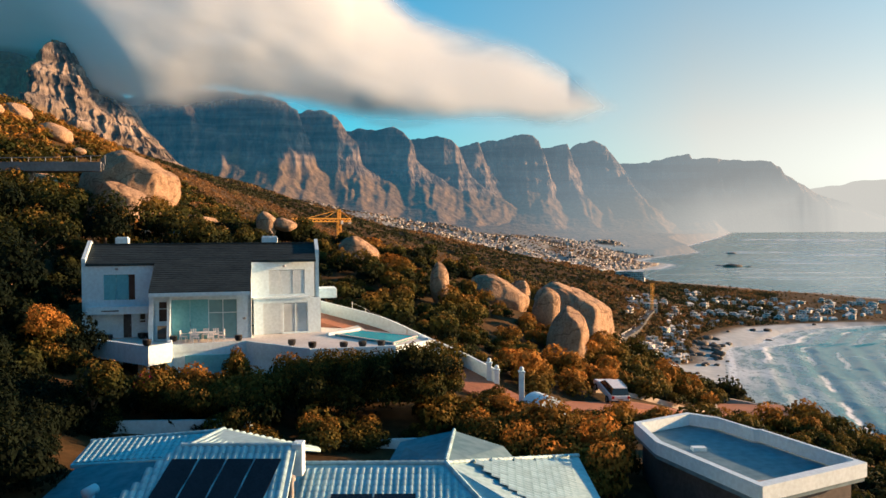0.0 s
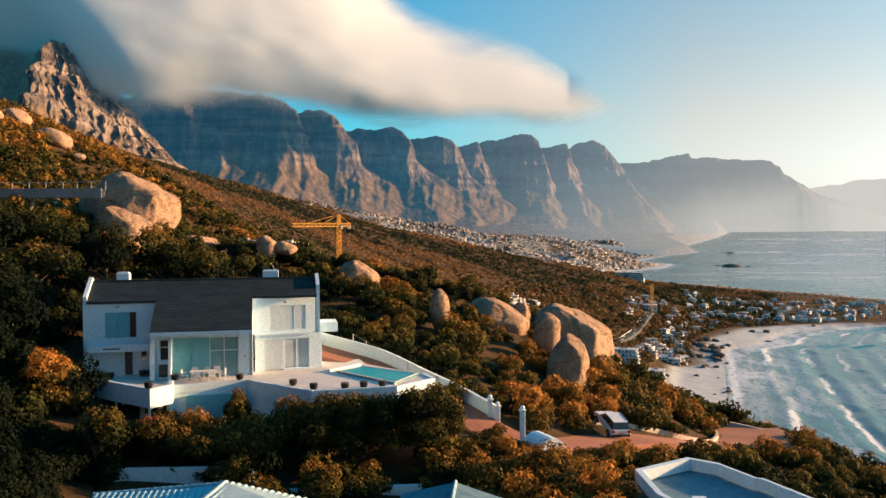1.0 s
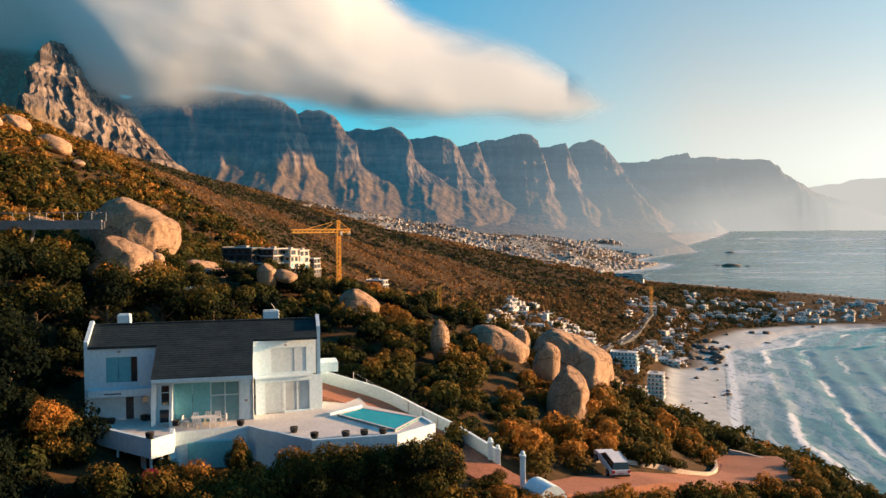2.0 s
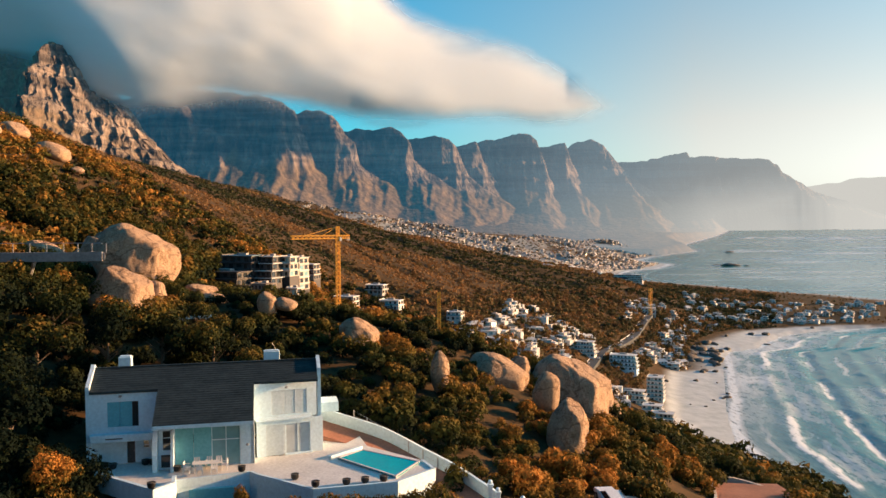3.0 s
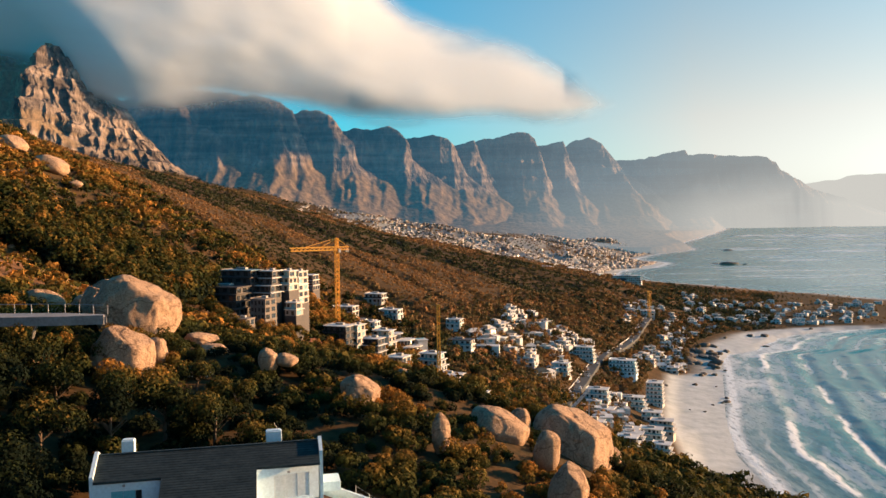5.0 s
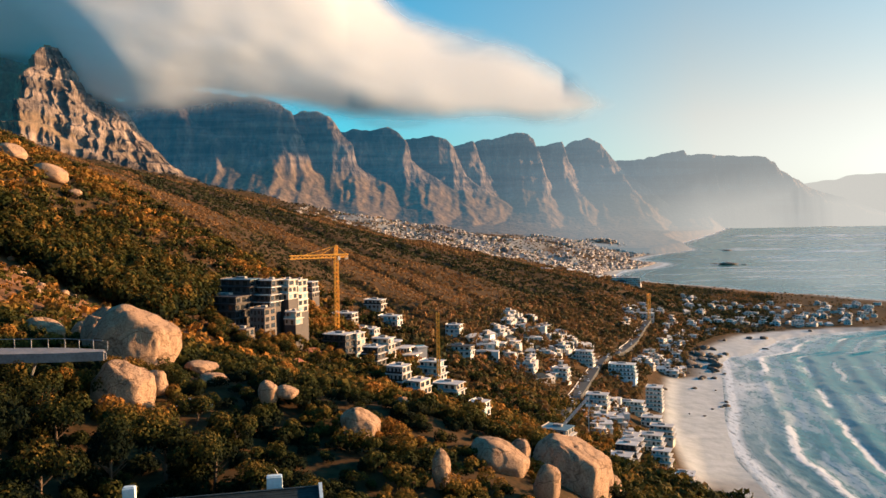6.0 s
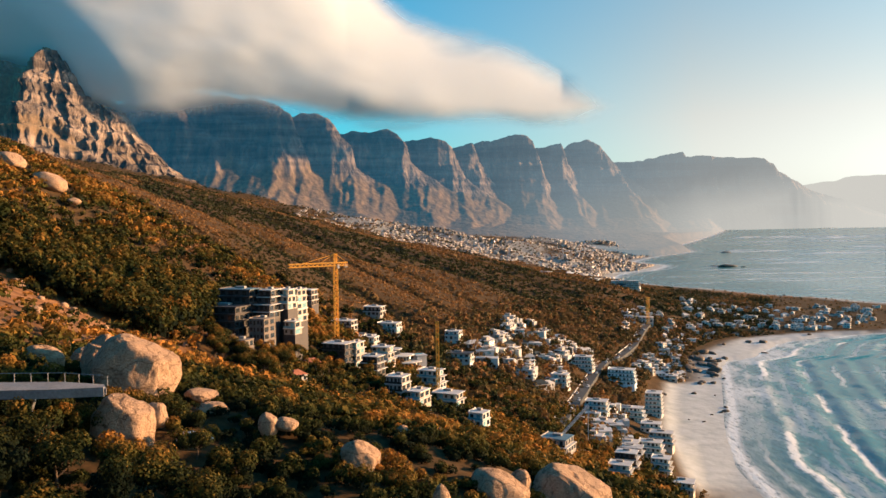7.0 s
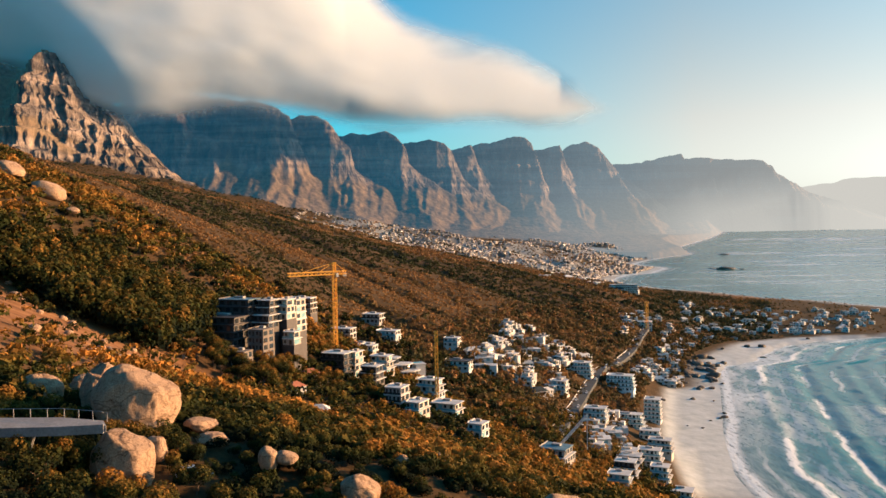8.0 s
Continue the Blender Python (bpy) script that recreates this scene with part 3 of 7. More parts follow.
def mountain_range():
    """Spurs that jut towards the sea one behind the other: cliff bands along each flank, a steep nose, talus below."""
    x = np.linspace(-2350, 2650, 800)
    y = np.concatenate([np.linspace(2980, 3360, 30)[:-1], np.linspace(3360, 4345, 165)])
    yy, xx = np.meshgrid(y, x, indexing="ij")
    foot = np.interp(xx, [-3000, -900, -200, 300, 700, 1100, 1500, 2700], [420, 250, 165, 135, 112, 100, 100, 100])
    foot = np.maximum(foot * 0 + sea_level(yy) + 2, foot - 0.12 * (3500 - np.minimum(yy, 3500)))
    flute = 1 - np.abs(2 * fbm(xx / 70, yy / 400, 4, seed=6) - 1)
    rough = 110 * (fbm(xx / 200, yy / 260, 4, seed=5) - 0.5) + 70 * (flute - 0.6)
    jag = 90 * (fbm(xx / 130, yy / 90, 3, seed=21) - 0.5) + 44 * (fbm(xx / 44, yy / 36, 3, seed=22) - 0.5)
    z = foot + 0.0
    share = np.zeros_like(z)
    for sy, line in SPURS:
        far_end = line[-1]
        px, pz = [p[0] for p in line], [p[1] for p in line]
        d = sy - yy  # metres in front of the ridge
        ragged = xx + 0.5 * np.clip(d, 0, 240)
        calm = smooth(0.1, 0.5, (np.interp(ragged, px, pz, left=-200, right=-200) - foot) / np.maximum(max(pz) - foot, 60))  # smooth talus, broken cliffs
        ragged = ragged + jag * smooth(0, 30, d) * (0.12 + 0.88 * calm)
        top = np.interp(ragged, px, pz, left=-200, right=-200)
        top = np.where(ragged > far_end[0], far_end[1] - 0.5 * (ragged - far_end[0]), top)
        tall = np.maximum(max(pz) - foot, 60)
        have = np.clip((top - foot) / tall, 0, 1)  # 1 on the plateau, falling over the nose
        e = np.maximum(d, 0) + rough * 0.7 * smooth(0, 30, d) * np.exp(-np.maximum(d, 0) / 300)
        e = np.maximum(e, 0) / tall * 1.25
        left = np.interp(e, [0, 0.02, 0.05, 0.10, 0.13, 0.18, 0.21, 0.27, 0.31, 0.45, 0.7, 1.0, 1.25], [1.0, 0.985, 0.87, 0.84, 0.71, 0.67, 0.54, 0.50, 0.40, 0.29, 0.14, 0.04, 0.0])
        flank = np.minimum(foot + tall * left, foot + tall * have - (0.34 * np.maximum(d, 0) + 48 * (flute - 0.5) * calm) * smooth(0, 60, d))
        flank = np.where(d < 0, np.minimum(top, 9000) + 0.8 * d, flank)
        share = np.where(flank > z, np.clip((flank - foot) / tall, 0, 1), share)
        z = np.maximum(z, flank)
    z = z + (16 * (fbm(xx / 30, yy / 30, 3) - 0.5) + 24 * (fbm(xx / 90, yy / 90, 3, seed=3) - 0.5)) * (0.15 + 0.85 * smooth(0.28, 0.5, share))
    shore = coast(yy) - xx
    z = np.where(shore < 0, sea_level(yy) - 30, np.minimum(z, sea_level(yy) + 1 + 0.75 * shore))
    z[0] -= 60
    bare = smooth(0.29, 0.42, share + 0.2 * (fbm(xx / 110, yy / 110, 3, seed=8) - 0.5))
    # share of painted haze, more to the right and along the foot
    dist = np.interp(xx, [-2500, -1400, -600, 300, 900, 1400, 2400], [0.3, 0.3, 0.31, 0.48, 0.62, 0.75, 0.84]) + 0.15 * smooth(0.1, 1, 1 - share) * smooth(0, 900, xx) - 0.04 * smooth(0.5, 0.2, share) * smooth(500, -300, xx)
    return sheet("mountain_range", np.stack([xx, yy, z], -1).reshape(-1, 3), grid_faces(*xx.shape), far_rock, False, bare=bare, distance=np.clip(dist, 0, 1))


tagged(new("mountain_range", mountain_range()), "long hazy range of rocky peaks above the bay", "mountain", kind="structure")


def far_ridge():
    x = np.linspace(1500, 2900, 80)
    v = np.linspace(0, 1, 12)
    vv, xx = np.meshgrid(v, x, indexing="ij")
    top = crest(xx, FAR_CREST) + 8 * fbm(xx / 60, vv, 3)
    z = 90 + (top - 90) * vv
    # the whole headland glows with one even amount of painted haze
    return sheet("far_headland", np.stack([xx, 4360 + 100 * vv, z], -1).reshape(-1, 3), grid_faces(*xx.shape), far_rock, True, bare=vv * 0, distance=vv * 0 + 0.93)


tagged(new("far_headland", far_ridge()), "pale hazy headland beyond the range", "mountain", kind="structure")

BUTTRESS = ((-2200, 990), (-1854, 945), (-1730, 922), (-1605, 904), (-1481, 868), (-1418, 856), (-1368, 838), (-1342, 815), (-1317, 796), (-1293, 753), (-1257, 707), (-1216, 660), (-1171, 618), (-1145, 590), (-1115, 542), (-1070, 484), (-1023, 431), (-993, 388), (-931, 345), (-785, 297))


def buttress():
    """The near corner of the mountain: one flank runs back to the right, towards the evening sun, the other back to the left, in shade."""
    x = np.linspace(-2150, -780, 440)
    v = np.concatenate([np.linspace(0, 0.98, 165), [1.0, 1.08]])
    vv, xx = np.meshgrid(v, x, indexing="ij")
    edge = -1365 - 230 * (1 - vv) + 60 * (fbm(vv * 4, vv * 0, 3, seed=2) - 0.5)
    run = 2850 + np.where(xx < edge, 0.95 * (edge - xx), 0.78 * (xx - edge))
    yy = run - 430 * (1 - vv)
    line = np.interp(xx, [-2150, -1480, -780], [3300, 2850, 3330])
    top = 140 + (crest(xx, BUTTRESS) - 140) * line / 3000
    foot = np.interp(xx, [-1900, -1400, -989, -780], [300, 300, 240, 190])

    def blocks(s, k, seed, n):
        """Blocky relief: noise gathered into steps."""
        q = fbm(xx / s, vv * k, 3, seed=seed) * n
        b = np.floor(q)
        return (b + smooth(0.25, 0.75, q - b)) / n - 0.5
    w = vv + (0.20 * blocks(170, 1.0, 6, 5) + 0.10 * blocks(60, 2.0, 7, 4)) * np.sin(np.pi * np.clip(vv, 0, 1))
    wall = np.interp(w, [0, 0.2, 0.33, 0.35, 0.45, 0.465, 0.55, 0.57, 0.65, 0.69, 0.78, 0.81, 0.9, 1.0, 1.2], [0, 0.08, 0.16, 0.26, 0.29, 0.39, 0.42, 0.52, 0.55, 0.72, 0.76, 0.86, 0.93, 1.0, 1.0])
    wall = np.where(vv > 0.985, 1.0, wall)
    z = np.where(vv > 1.04, top - 80, foot + (top - foot) * wall)
    rib = 1 - np.abs(2 * fbm(xx / 34 + 3 * vv, vv * 2.5, 4, seed=31) - 1)
    rough = 85 * blocks(130, 3.0, 14, 5) + 40 * blocks(45, 7, 16, 4) + 16 * blocks(18, 14, 18, 3) + 34 * (rib - 0.6)
    bed = z / 38 + 0.8 * fbm(xx / 160, vv * 2, 3, seed=23)
    rough = rough + 26 * (bed - np.floor(bed)) + 22 * blocks(24, 3, 25, 3)
    yy = yy - rough * smooth(0.985, 0.9, vv) * smooth(0.08, 0.24, wall)
    px = xx * line / 3000 + 26 * (fbm(xx / 40, wall * 9, 4, seed=19) - 0.5)
    ledge = smooth(0.5, 0.66, fbm(xx / 190, wall * 13 + 0.15 * fbm(xx / 60, vv, 2), 4, seed=3)) * smooth(0.75, 0.5, wall)
    # left flank's shade is put into the colour: dark scrub, more blue haze
    bare = smooth(0.1, 0.2, wall) * (1 - 0.85 * ledge) * np.where(xx < edge + 25 * (fbm(xx / 30, vv * 12, 3, seed=9) - 0.5), 0.12, 1)
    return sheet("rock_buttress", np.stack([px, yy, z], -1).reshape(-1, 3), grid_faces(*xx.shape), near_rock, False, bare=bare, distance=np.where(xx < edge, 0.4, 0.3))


tagged(new("rock_buttress", buttress()), "steep sunlit sandstone buttress at the end of the mountain", "mountain", kind="structure")


def cloud_bank():
    """A long cloud bank that pours over the range and thins to a tip."""
    a, b = np.linspace(-0.66, 0.26, 300), np.linspace(0.10, 0.46, 120)
    bb, aa = np.meshgrid(b, a, indexing="ij")
    kern = np.exp(-np.linspace(-2.2, 2.2, 45) ** 2)

    def soft(xs, ys):
        """A rounded outline through the points."""
        line = np.interp(np.linspace(a[0] - 0.0677, a[-1] + 0.0677, 344), xs, ys)
        return np.convolve(line, kern / kern.sum(), "valid")[None] + 0 * aa
    low = soft([-0.66, -0.55, -0.50, -0.45, -0.40, -0.37, -0.30, -0.22, -0.13, -0.02, 0.08, 0.15, 0.20, 0.26], [0.225, 0.212, 0.205, 0.174, 0.143, 0.143, 0.160, 0.151, 0.143, 0.135, 0.130, 0.128, 0.142, 0.165])
    high = soft([-0.66, -0.2, -0.13, -0.085, -0.045, -0.005, 0.04, 0.08, 0.115, 0.15, 0.18, 0.20, 0.26], [0.8, 0.46, 0.37, 0.297, 0.262, 0.236, 0.226, 0.222, 0.206, 0.187, 0.168, 0.15, 0.12])
    n = fbm(aa * 14 + bb * 8, bb * 34, 5, seed=1) - 0.5
    n2 = fbm(aa * 7 + bb * 3, bb * 13, 3, seed=33) - 0.5
    inside = np.minimum((bb - low) / 0.022, (high - bb) / 0.03) + 0.9 * n + 0.7 * n2
    density = smooth(-0.5, 0.9, inside)
    edge = smooth(0.0, 1.0, (0.25 - aa) / 0.08) * smooth(0, 1, (bb - 0.10) / 0.015)
    wisp = 0.3 * smooth(0.0, 0.5, np.exp(-((aa + 0.05) / 0.045) ** 2 - ((bb - 0.133) / 0.009) ** 2) * (0.8 + 1.2 * n))
    density = np.clip(np.maximum(density * edge, wisp), 0, 1)
    rise = np.clip((bb - low) / np.maximum(high - low, 0.05), -0.2, 1.2)
    keel = 0.24 + 0.1 * smooth(-0.3, -0.6, aa)
    y = 2640 + 430 * (aa + 0.66) + 1150 * (aa + 0.66) ** 2 + 330 * (rise - keel) ** 2 * np.where(rise > keel, 1.0, 3.0) * np.clip((high - low) / 0.15, 0.2, 1.3)
    y = y - 26 * n2 - 4 * n
    k = 1 + 0 * y
    return sheet("cloud", np.stack([aa * y * k, y, 140 + bb * y * k], -1).reshape(-1, 3), grid_faces(*aa.shape), cloud_stuff, True, cover=density)


tagged(new("cloud", cloud_bank()), "long white evening cloud lying over the mountain", "cloud", kind="structure")

# ---- boulders ----




def boulder_mesh(seed, w, d, h, detail=4, cuts=10, deep=0.74, stone=None, planes=()):
    bm = bmesh.new()
    bmesh.ops.create_icosphere(bm, subdivisions=detail, radius=1.0)
    for v in bm.verts:
        n = v.co.normalized()
        q = n * 1.1 + Vector((seed * 3.1, seed * 1.7, 0))
        r = 1 + 0.20 * noise.noise(q) + 0.06 * noise.noise(q * 2.3) + 0.022 * noise.noise(q * 6) + 0.01 * noise.noise(q * 15)
        crack = abs(noise.noise(n * 1.6 + Vector((seed, 9, 2))))
        r -= 0.05 * max(0, 0.03 - crack) / 0.03
        v.co = n * r
    pick = random.Random(seed * 13 + 5)
    for _ in range(cuts):  # flat faces where slabs have split away
        way = Vector((pick.gauss(0, 1), pick.gauss(0, 1), pick.gauss(0, 0.7))).normalized()
        at = pick.uniform(deep, 0.95)
        for v in bm.verts:
            over = v.co.dot(way) - at
            if over > 0:
                v.co -= way * over * 0.94
    for way, at in planes:  # the broad weathered faces of a named block
        way = Vector(way).normalized()
        for v in bm.verts:
            over = v.co.dot(way) - at
            if over > 0:
                v.co -= way * over * 0.86
    if planes:
        for _ in range(5):
            bmesh.ops.smooth_vert(bm, verts=bm.verts, factor=0.5, use_axis_x=True, use_axis_y=True, use_axis_z=True)
    lo = [min(v.co[k] for v in bm.verts) for k in range(3)]
    hi = [max(v.co[k] for v in bm.verts) for k in range(3)]
    for v in bm.verts:
        v.co = [((v.co[k] - lo[k]) / (hi[k] - lo[k]) - 0.5) * s for k, s in enumerate((w, d, h))]
        v.co += v.co.normalized() * min(w, h) * (0.024 * noise.noise(v.co * (5.0 / w) + Vector((seed, 0, 0))) + 0.012 * noise.noise(v.co * (14.0 / w) + Vector((0, seed, 0))) - 0.03 * max(0, 0.05 - abs(noise.noise(v.co * (2.2 / w) + Vector((4, seed, 1))))) / 0.05)
    return finish(bm, "boulder", stone or granite, True)


DOME = (((0.5, -0.1, 1), 0.66), ((1, -0.25, 0.0), 0.76), ((0.2, -1, 0.4), 0.8))
SLAB = (((0.42, -0.25, 1), 0.56), ((1, -0.5, 0.12), 0.60), ((-0.35, -1, 0.3), 0.66))
EGG = (((0.25, -0.3, 1), 0.84), ((1, -0.5, 0.2), 0.82))
BOULDERS = []


def rock(x, y, z, w, h, lean, faces=(), cuts=10, deep=0.72):
    """A boulder by its middle, its width and height, how it leans, and its broad faces."""
    i = len(BOULDERS)
    BOULDERS.append((x, y, z, w, h, lean))
    ob = new("boulder", boulder_mesh(i + 1, w, w * (0.8 + 0.05 * (i % 5)), h, 5 if w > 4 and y < 200 else 4, cuts, deep, None, faces))
    ob.matrix_world = pose(x, y, z, 4 * (i % 3) - 4, lean * 0.6, (i * 47) % 40 - 20 if not faces else 0)
    tagged(ob, "huge rounded tan granite boulder on the slope" if w > 5 else "rounded tan granite boulder among the shrubs", "boulder", "boulders on the slope")


rock(-43.2, 112.5, 145.2, 11.4, 12.4, 4, DOME, 3, 0.9)
rock(-50.0, 116.5, 145.6, 6.0, 8.6, -10, (), 8, 0.8)
rock(-39.0, 97.0, 142.0, 7.4, 8.6, -6, DOME, 5, 0.8)
rock(17.4, 108.0, 126.9, 12.2, 11.8, 8, SLAB, 3, 0.9)
rock(13.5, 86.0, 128.0, 4.6, 7.8, 10, EGG, 2, 0.95)
rock(12.2, 94.5, 130.7, 3.3, 5.4, 10, EGG, 2, 0.95)
rock(-0.4, 90.2, 134.2, 2.2, 4.8, 4, EGG, 3, 0.9)
rock(7.2, 102.5, 131.6, 8.2, 4.8, 30, DOME, 4, 0.85)
rock(-10.6, 99.2, 137.2, 5.2, 4.2, 28, DOME, 4, 0.85)
rock(-32.8, 113, 140.4, 5.0, 2.2, 4)
rock(-22.4, 101.4, 140.9, 2.5, 3.4, 8, DOME, 5, 0.8)
rock(-20.2, 102.2, 140.9, 3.0, 1.7, 12, DOME, 4, 0.85)
rock(-14.7, 133, 132.8, 3.1, 4.2, 5)
rock(-6.3, 115, 134.6, 2.8, 5.2, 6)
rock(4.3, 135, 126.8, 4.9, 6.0, 10)
rock(-0.2, 140, 128.5, 3.0, 3.8, 5)
rock(-60.1, 120, 146.6, 6.0, 4.8, 16, DOME, 4, 0.85)
rock(-56.7, 126, 146.0, 4.0, 3.4, 5)
rock(-36.9, 101.6, 142.4, 3.2, 3.4, -8, (), 5, 0.8)
rock(-51.5, 121, 147.0, 4.6, 7.0, 30)
rock(-18.6, 115, 137.2, 2.2, 2.4, 0)
rock(10.0, 105, 131.4, 3.2, 4.2, 0)
rock(-209, 434, 191.5, 18, 10, 25, DOME, 8, 0.7)
rock(-232, 440, 203.5, 16, 10, 25, (), 14, 0.5)
rock(-36, 118, 141.4, 5, 2, 4)
rock(24.0, 114, 123.6, 3.4, 4.2, 8)
rock(-41, 107, 141.6, 3.2, 2.6, 0)
rock(-190, 420, 180.5, 7, 4, 10)
rock(-222, 400, 199.8, 7, 5, 10)
rock(-8.5, 118, 134.6, 2.6, 2.4, 0)
rock(-150, 285, 147, 6, 4, 12)
# rocks on the shore
for i in range(70):
    y = rng.uniform(790, 930) if i % 3 else rng.uniform(560, 1090)
    x = float(coast(y)) - (rng.uniform(6, 62) if i % 3 else rng.uniform(-12, 60))
    w = rng.uniform(3, 13) * (1.1 if y > 830 else 0.6)
    ob = new("shore_rock", boulder_mesh(60 + i, w, w * rng.uniform(0.6, 1.3), w * rng.uniform(0.3, 0.6), detail=2, cuts=14, deep=0.5, stone=wet_rock))
    ob.matrix_world = pose(x, y, float(height(x, y)) + w * 0.06, rng.uniform(-14, 14), rng.uniform(-14, 14), i * 37)
    tagged(ob, "dark weathered granite rock at the edge of the sand", "rock", "rocks on the beach")

for x, y, w in ((937, 2593, 74), (900, 2610, 26), (985, 2570, 20), (1120, 3100, 40), (760, 1475, 24), (800, 1440, 14), (845, 1330, 18)):
    ob = new("shore_rock", boulder_mesh(int(x), w, w * 0.5, w * 0.16, detail=2, cuts=14, deep=0.5, stone=wet_rock))
    ob.matrix_world = pose(x, y, float(sea_level(y)) + w * 0.03, 0, 0, 5)
    tagged(ob, "low dark rock islet awash in the bay", "rock", "rocks in the bay")

# ---- vegetation ----


def clump(n, size, seed, lobes=5, flat=0.8):
    """Leaf sprays over the lobes of a bush of radius 1: their corners, and how far out each one lies."""
    r = np.random.default_rng(seed)
    centres = r.normal(0, 0.38, (lobes, 3))
    centres[:, 2] = np.abs(centres[:, 2]) * 0.9 + 0.35
    radius = r.uniform(0.38, 0.62, lobes)
    pick = r.integers(0, lobes, n)
    way = r.normal(0, 1, (n, 3))
    way[:, 2] = np.abs(way[:, 2]) - 0.25
    way /= np.linalg.norm(way, axis=1)[:, None]
    p = centres[pick] + way * (radius[pick] * r.uniform(0.75, 1.08, n))[:, None]
    p[:, 2] = np.maximum(p[:, 2] * flat, 0.02)
    normal = way + r.normal(0, 0.32 if n > 300 else 0.16, (n, 3))
    normal /= np.linalg.norm(normal, axis=1)[:, None]
    side = np.cross(normal, r.normal(0, 1, (n, 3)))
    side /= np.linalg.norm(side, axis=1)[:, None]
    other = np.cross(normal, side)
    s = (size * r.uniform(0.6, 1.4, n))[:, None]
    return np.stack([p - side * s - other * s * 0.5, p + side * s - other * s * 0.5, p + other * s * 1.1 + normal * s * 0.25], 1)


def bush_mesh(name, n, size, seed, tint, material=None, lobes=6, flat=0.8):
    q = clump(n, size, seed, lobes, flat)
    v = q.reshape(-1, 3)
    # tint climbs with height: shaded base and sunlit top put into leaf colour
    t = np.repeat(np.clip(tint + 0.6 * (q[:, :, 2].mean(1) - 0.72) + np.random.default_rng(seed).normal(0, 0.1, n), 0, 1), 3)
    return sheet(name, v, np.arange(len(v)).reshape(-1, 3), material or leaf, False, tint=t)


def scatter_stuff(name, places, radii, tints, n, size, material, label, category, variants=12, flat=0.8):
    """Many low bushes in one mesh."""
    kinds = [clump(n, size, 200 + k, 3, flat) for k in range(variants)]
    verts, tone = [], []
    for i, (p, r, t) in enumerate(zip(places, radii, tints)):
        a = i * 2.399
        c, s = math.cos(a), math.sin(a)
        q = kinds[i % variants].reshape(-1, 3) * r
        verts.append(np.stack([q[:, 0] * c - q[:, 1] * s, q[:, 0] * s + q[:, 1] * c, q[:, 2]], 1) + p)
        # same painted light per bush, dark low and golden high
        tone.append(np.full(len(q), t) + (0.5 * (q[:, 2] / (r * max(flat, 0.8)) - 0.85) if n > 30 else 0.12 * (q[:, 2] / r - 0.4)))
    v = np.concatenate(verts)
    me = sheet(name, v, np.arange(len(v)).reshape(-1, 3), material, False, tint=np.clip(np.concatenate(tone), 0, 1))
    return tagged(new(name, me), label, category, kind="stuff")


CLEAR = []  # x, y, radius of ground kept free of shrubs


def is_clear(x, y):
    return all((x - a) ** 2 + (y - b) ** 2 > r * r for a, b, r in CLEAR)

# ---- the white house on the slope ----


def pierced(bm, u0, u1, z0, z1, v0, v1, holes):
    """A wall along u, with its openings left out."""
    us = sorted({u0, u1, *[h[0] for h in holes], *[h[1] for h in holes]})
    zs = sorted({z0, z1, *[h[2] for h in holes], *[h[3] for h in holes]})
    for a, b in zip(us, us[1:]):
        for c, e in zip(zs, zs[1:]):
            m, n = (a + b) / 2, (c + e) / 2
            if not any(h[0] < m < h[1] and h[2] < n < h[3] for h in holes):
                box(bm, a, b, v0, v1, c, e)
    bmesh.ops.remove_doubles(bm, verts=bm.verts, dist=0.0005)


def window(parent, u0, u1, z0, z1, v, bars=1, transom=None, pane_of=None, name="window", frame_of=None, w=0.06):
    """A framed window set 12 cm into its opening."""
    win = boxes(name, frame_of or plaster, parent, (u0, u0 + w, v + 0.1, v + 0.18, z0, z1), (u1 - w, u1, v + 0.1, v + 0.18, z0, z1),
                (u0 + w, u1 - w, v + 0.1, v + 0.18, z0, z0 + w), (u0 + w, u1 - w, v + 0.1, v + 0.18, z1 - w, z1))
    step = (u1 - u0) / bars
    for i in range(bars):
        a = u0 + i * step + w * 0.6
        boxes("pane", pane_of or glass, win, (a, u0 + (i + 1) * step - w * 0.6, v + 0.13, v + 0.15, z0 + w * 0.6, z1 - w * 0.6))
        if i:
            boxes("mullion", frame_of or plaster, win, (u0 + i * step - w / 2, u0 + i * step + w / 2, v + 0.095, v + 0.175, z0 + w, z1 - w))
    if transom:
        boxes("transom", frame_of or plaster, win, (u0 + w, u1 - w, v + 0.09, v + 0.17, transom - w / 2, transom + w / 2))
    return win


def shutters(parent, u0, u1, z0, z1, v, n, board=shutter):
    """Sliding boarded shutters across an opening."""
    step = (u1 - u0) / n
    for i in range(n):
        s = boxes("shutter", board, parent, (u0 + i * step + 0.012, u0 + (i + 1) * step - 0.012, v + 0.05 + 0.03 * (i % 2), v + 0.09 + 0.03 * (i % 2), z0, z1), label="pale boarded sliding shutter")
        k = int(step / 0.22)
        for j in range(1, k):
            a = u0 + i * step + j * step / k
            boxes("batten", board, s, (a - 0.012, a + 0.012, v + 0.04 + 0.03 * (i % 2), v + 0.049 + 0.03 * (i % 2), z0 + 0.05, z1 - 0.05))


ZB = 131.7
house = thing("house", pose(-28.7, 63.7, ZB, 0, 0, 12.3), "white two-storey villa with a dark slate roof and white gable parapets", "house")
RIDGE_V, RIDGE_Z, PITCH = 2.55, 7.55, 0.5625


def roof_z(v):
    return RIDGE_Z - PITCH * abs(v - RIDGE_V)


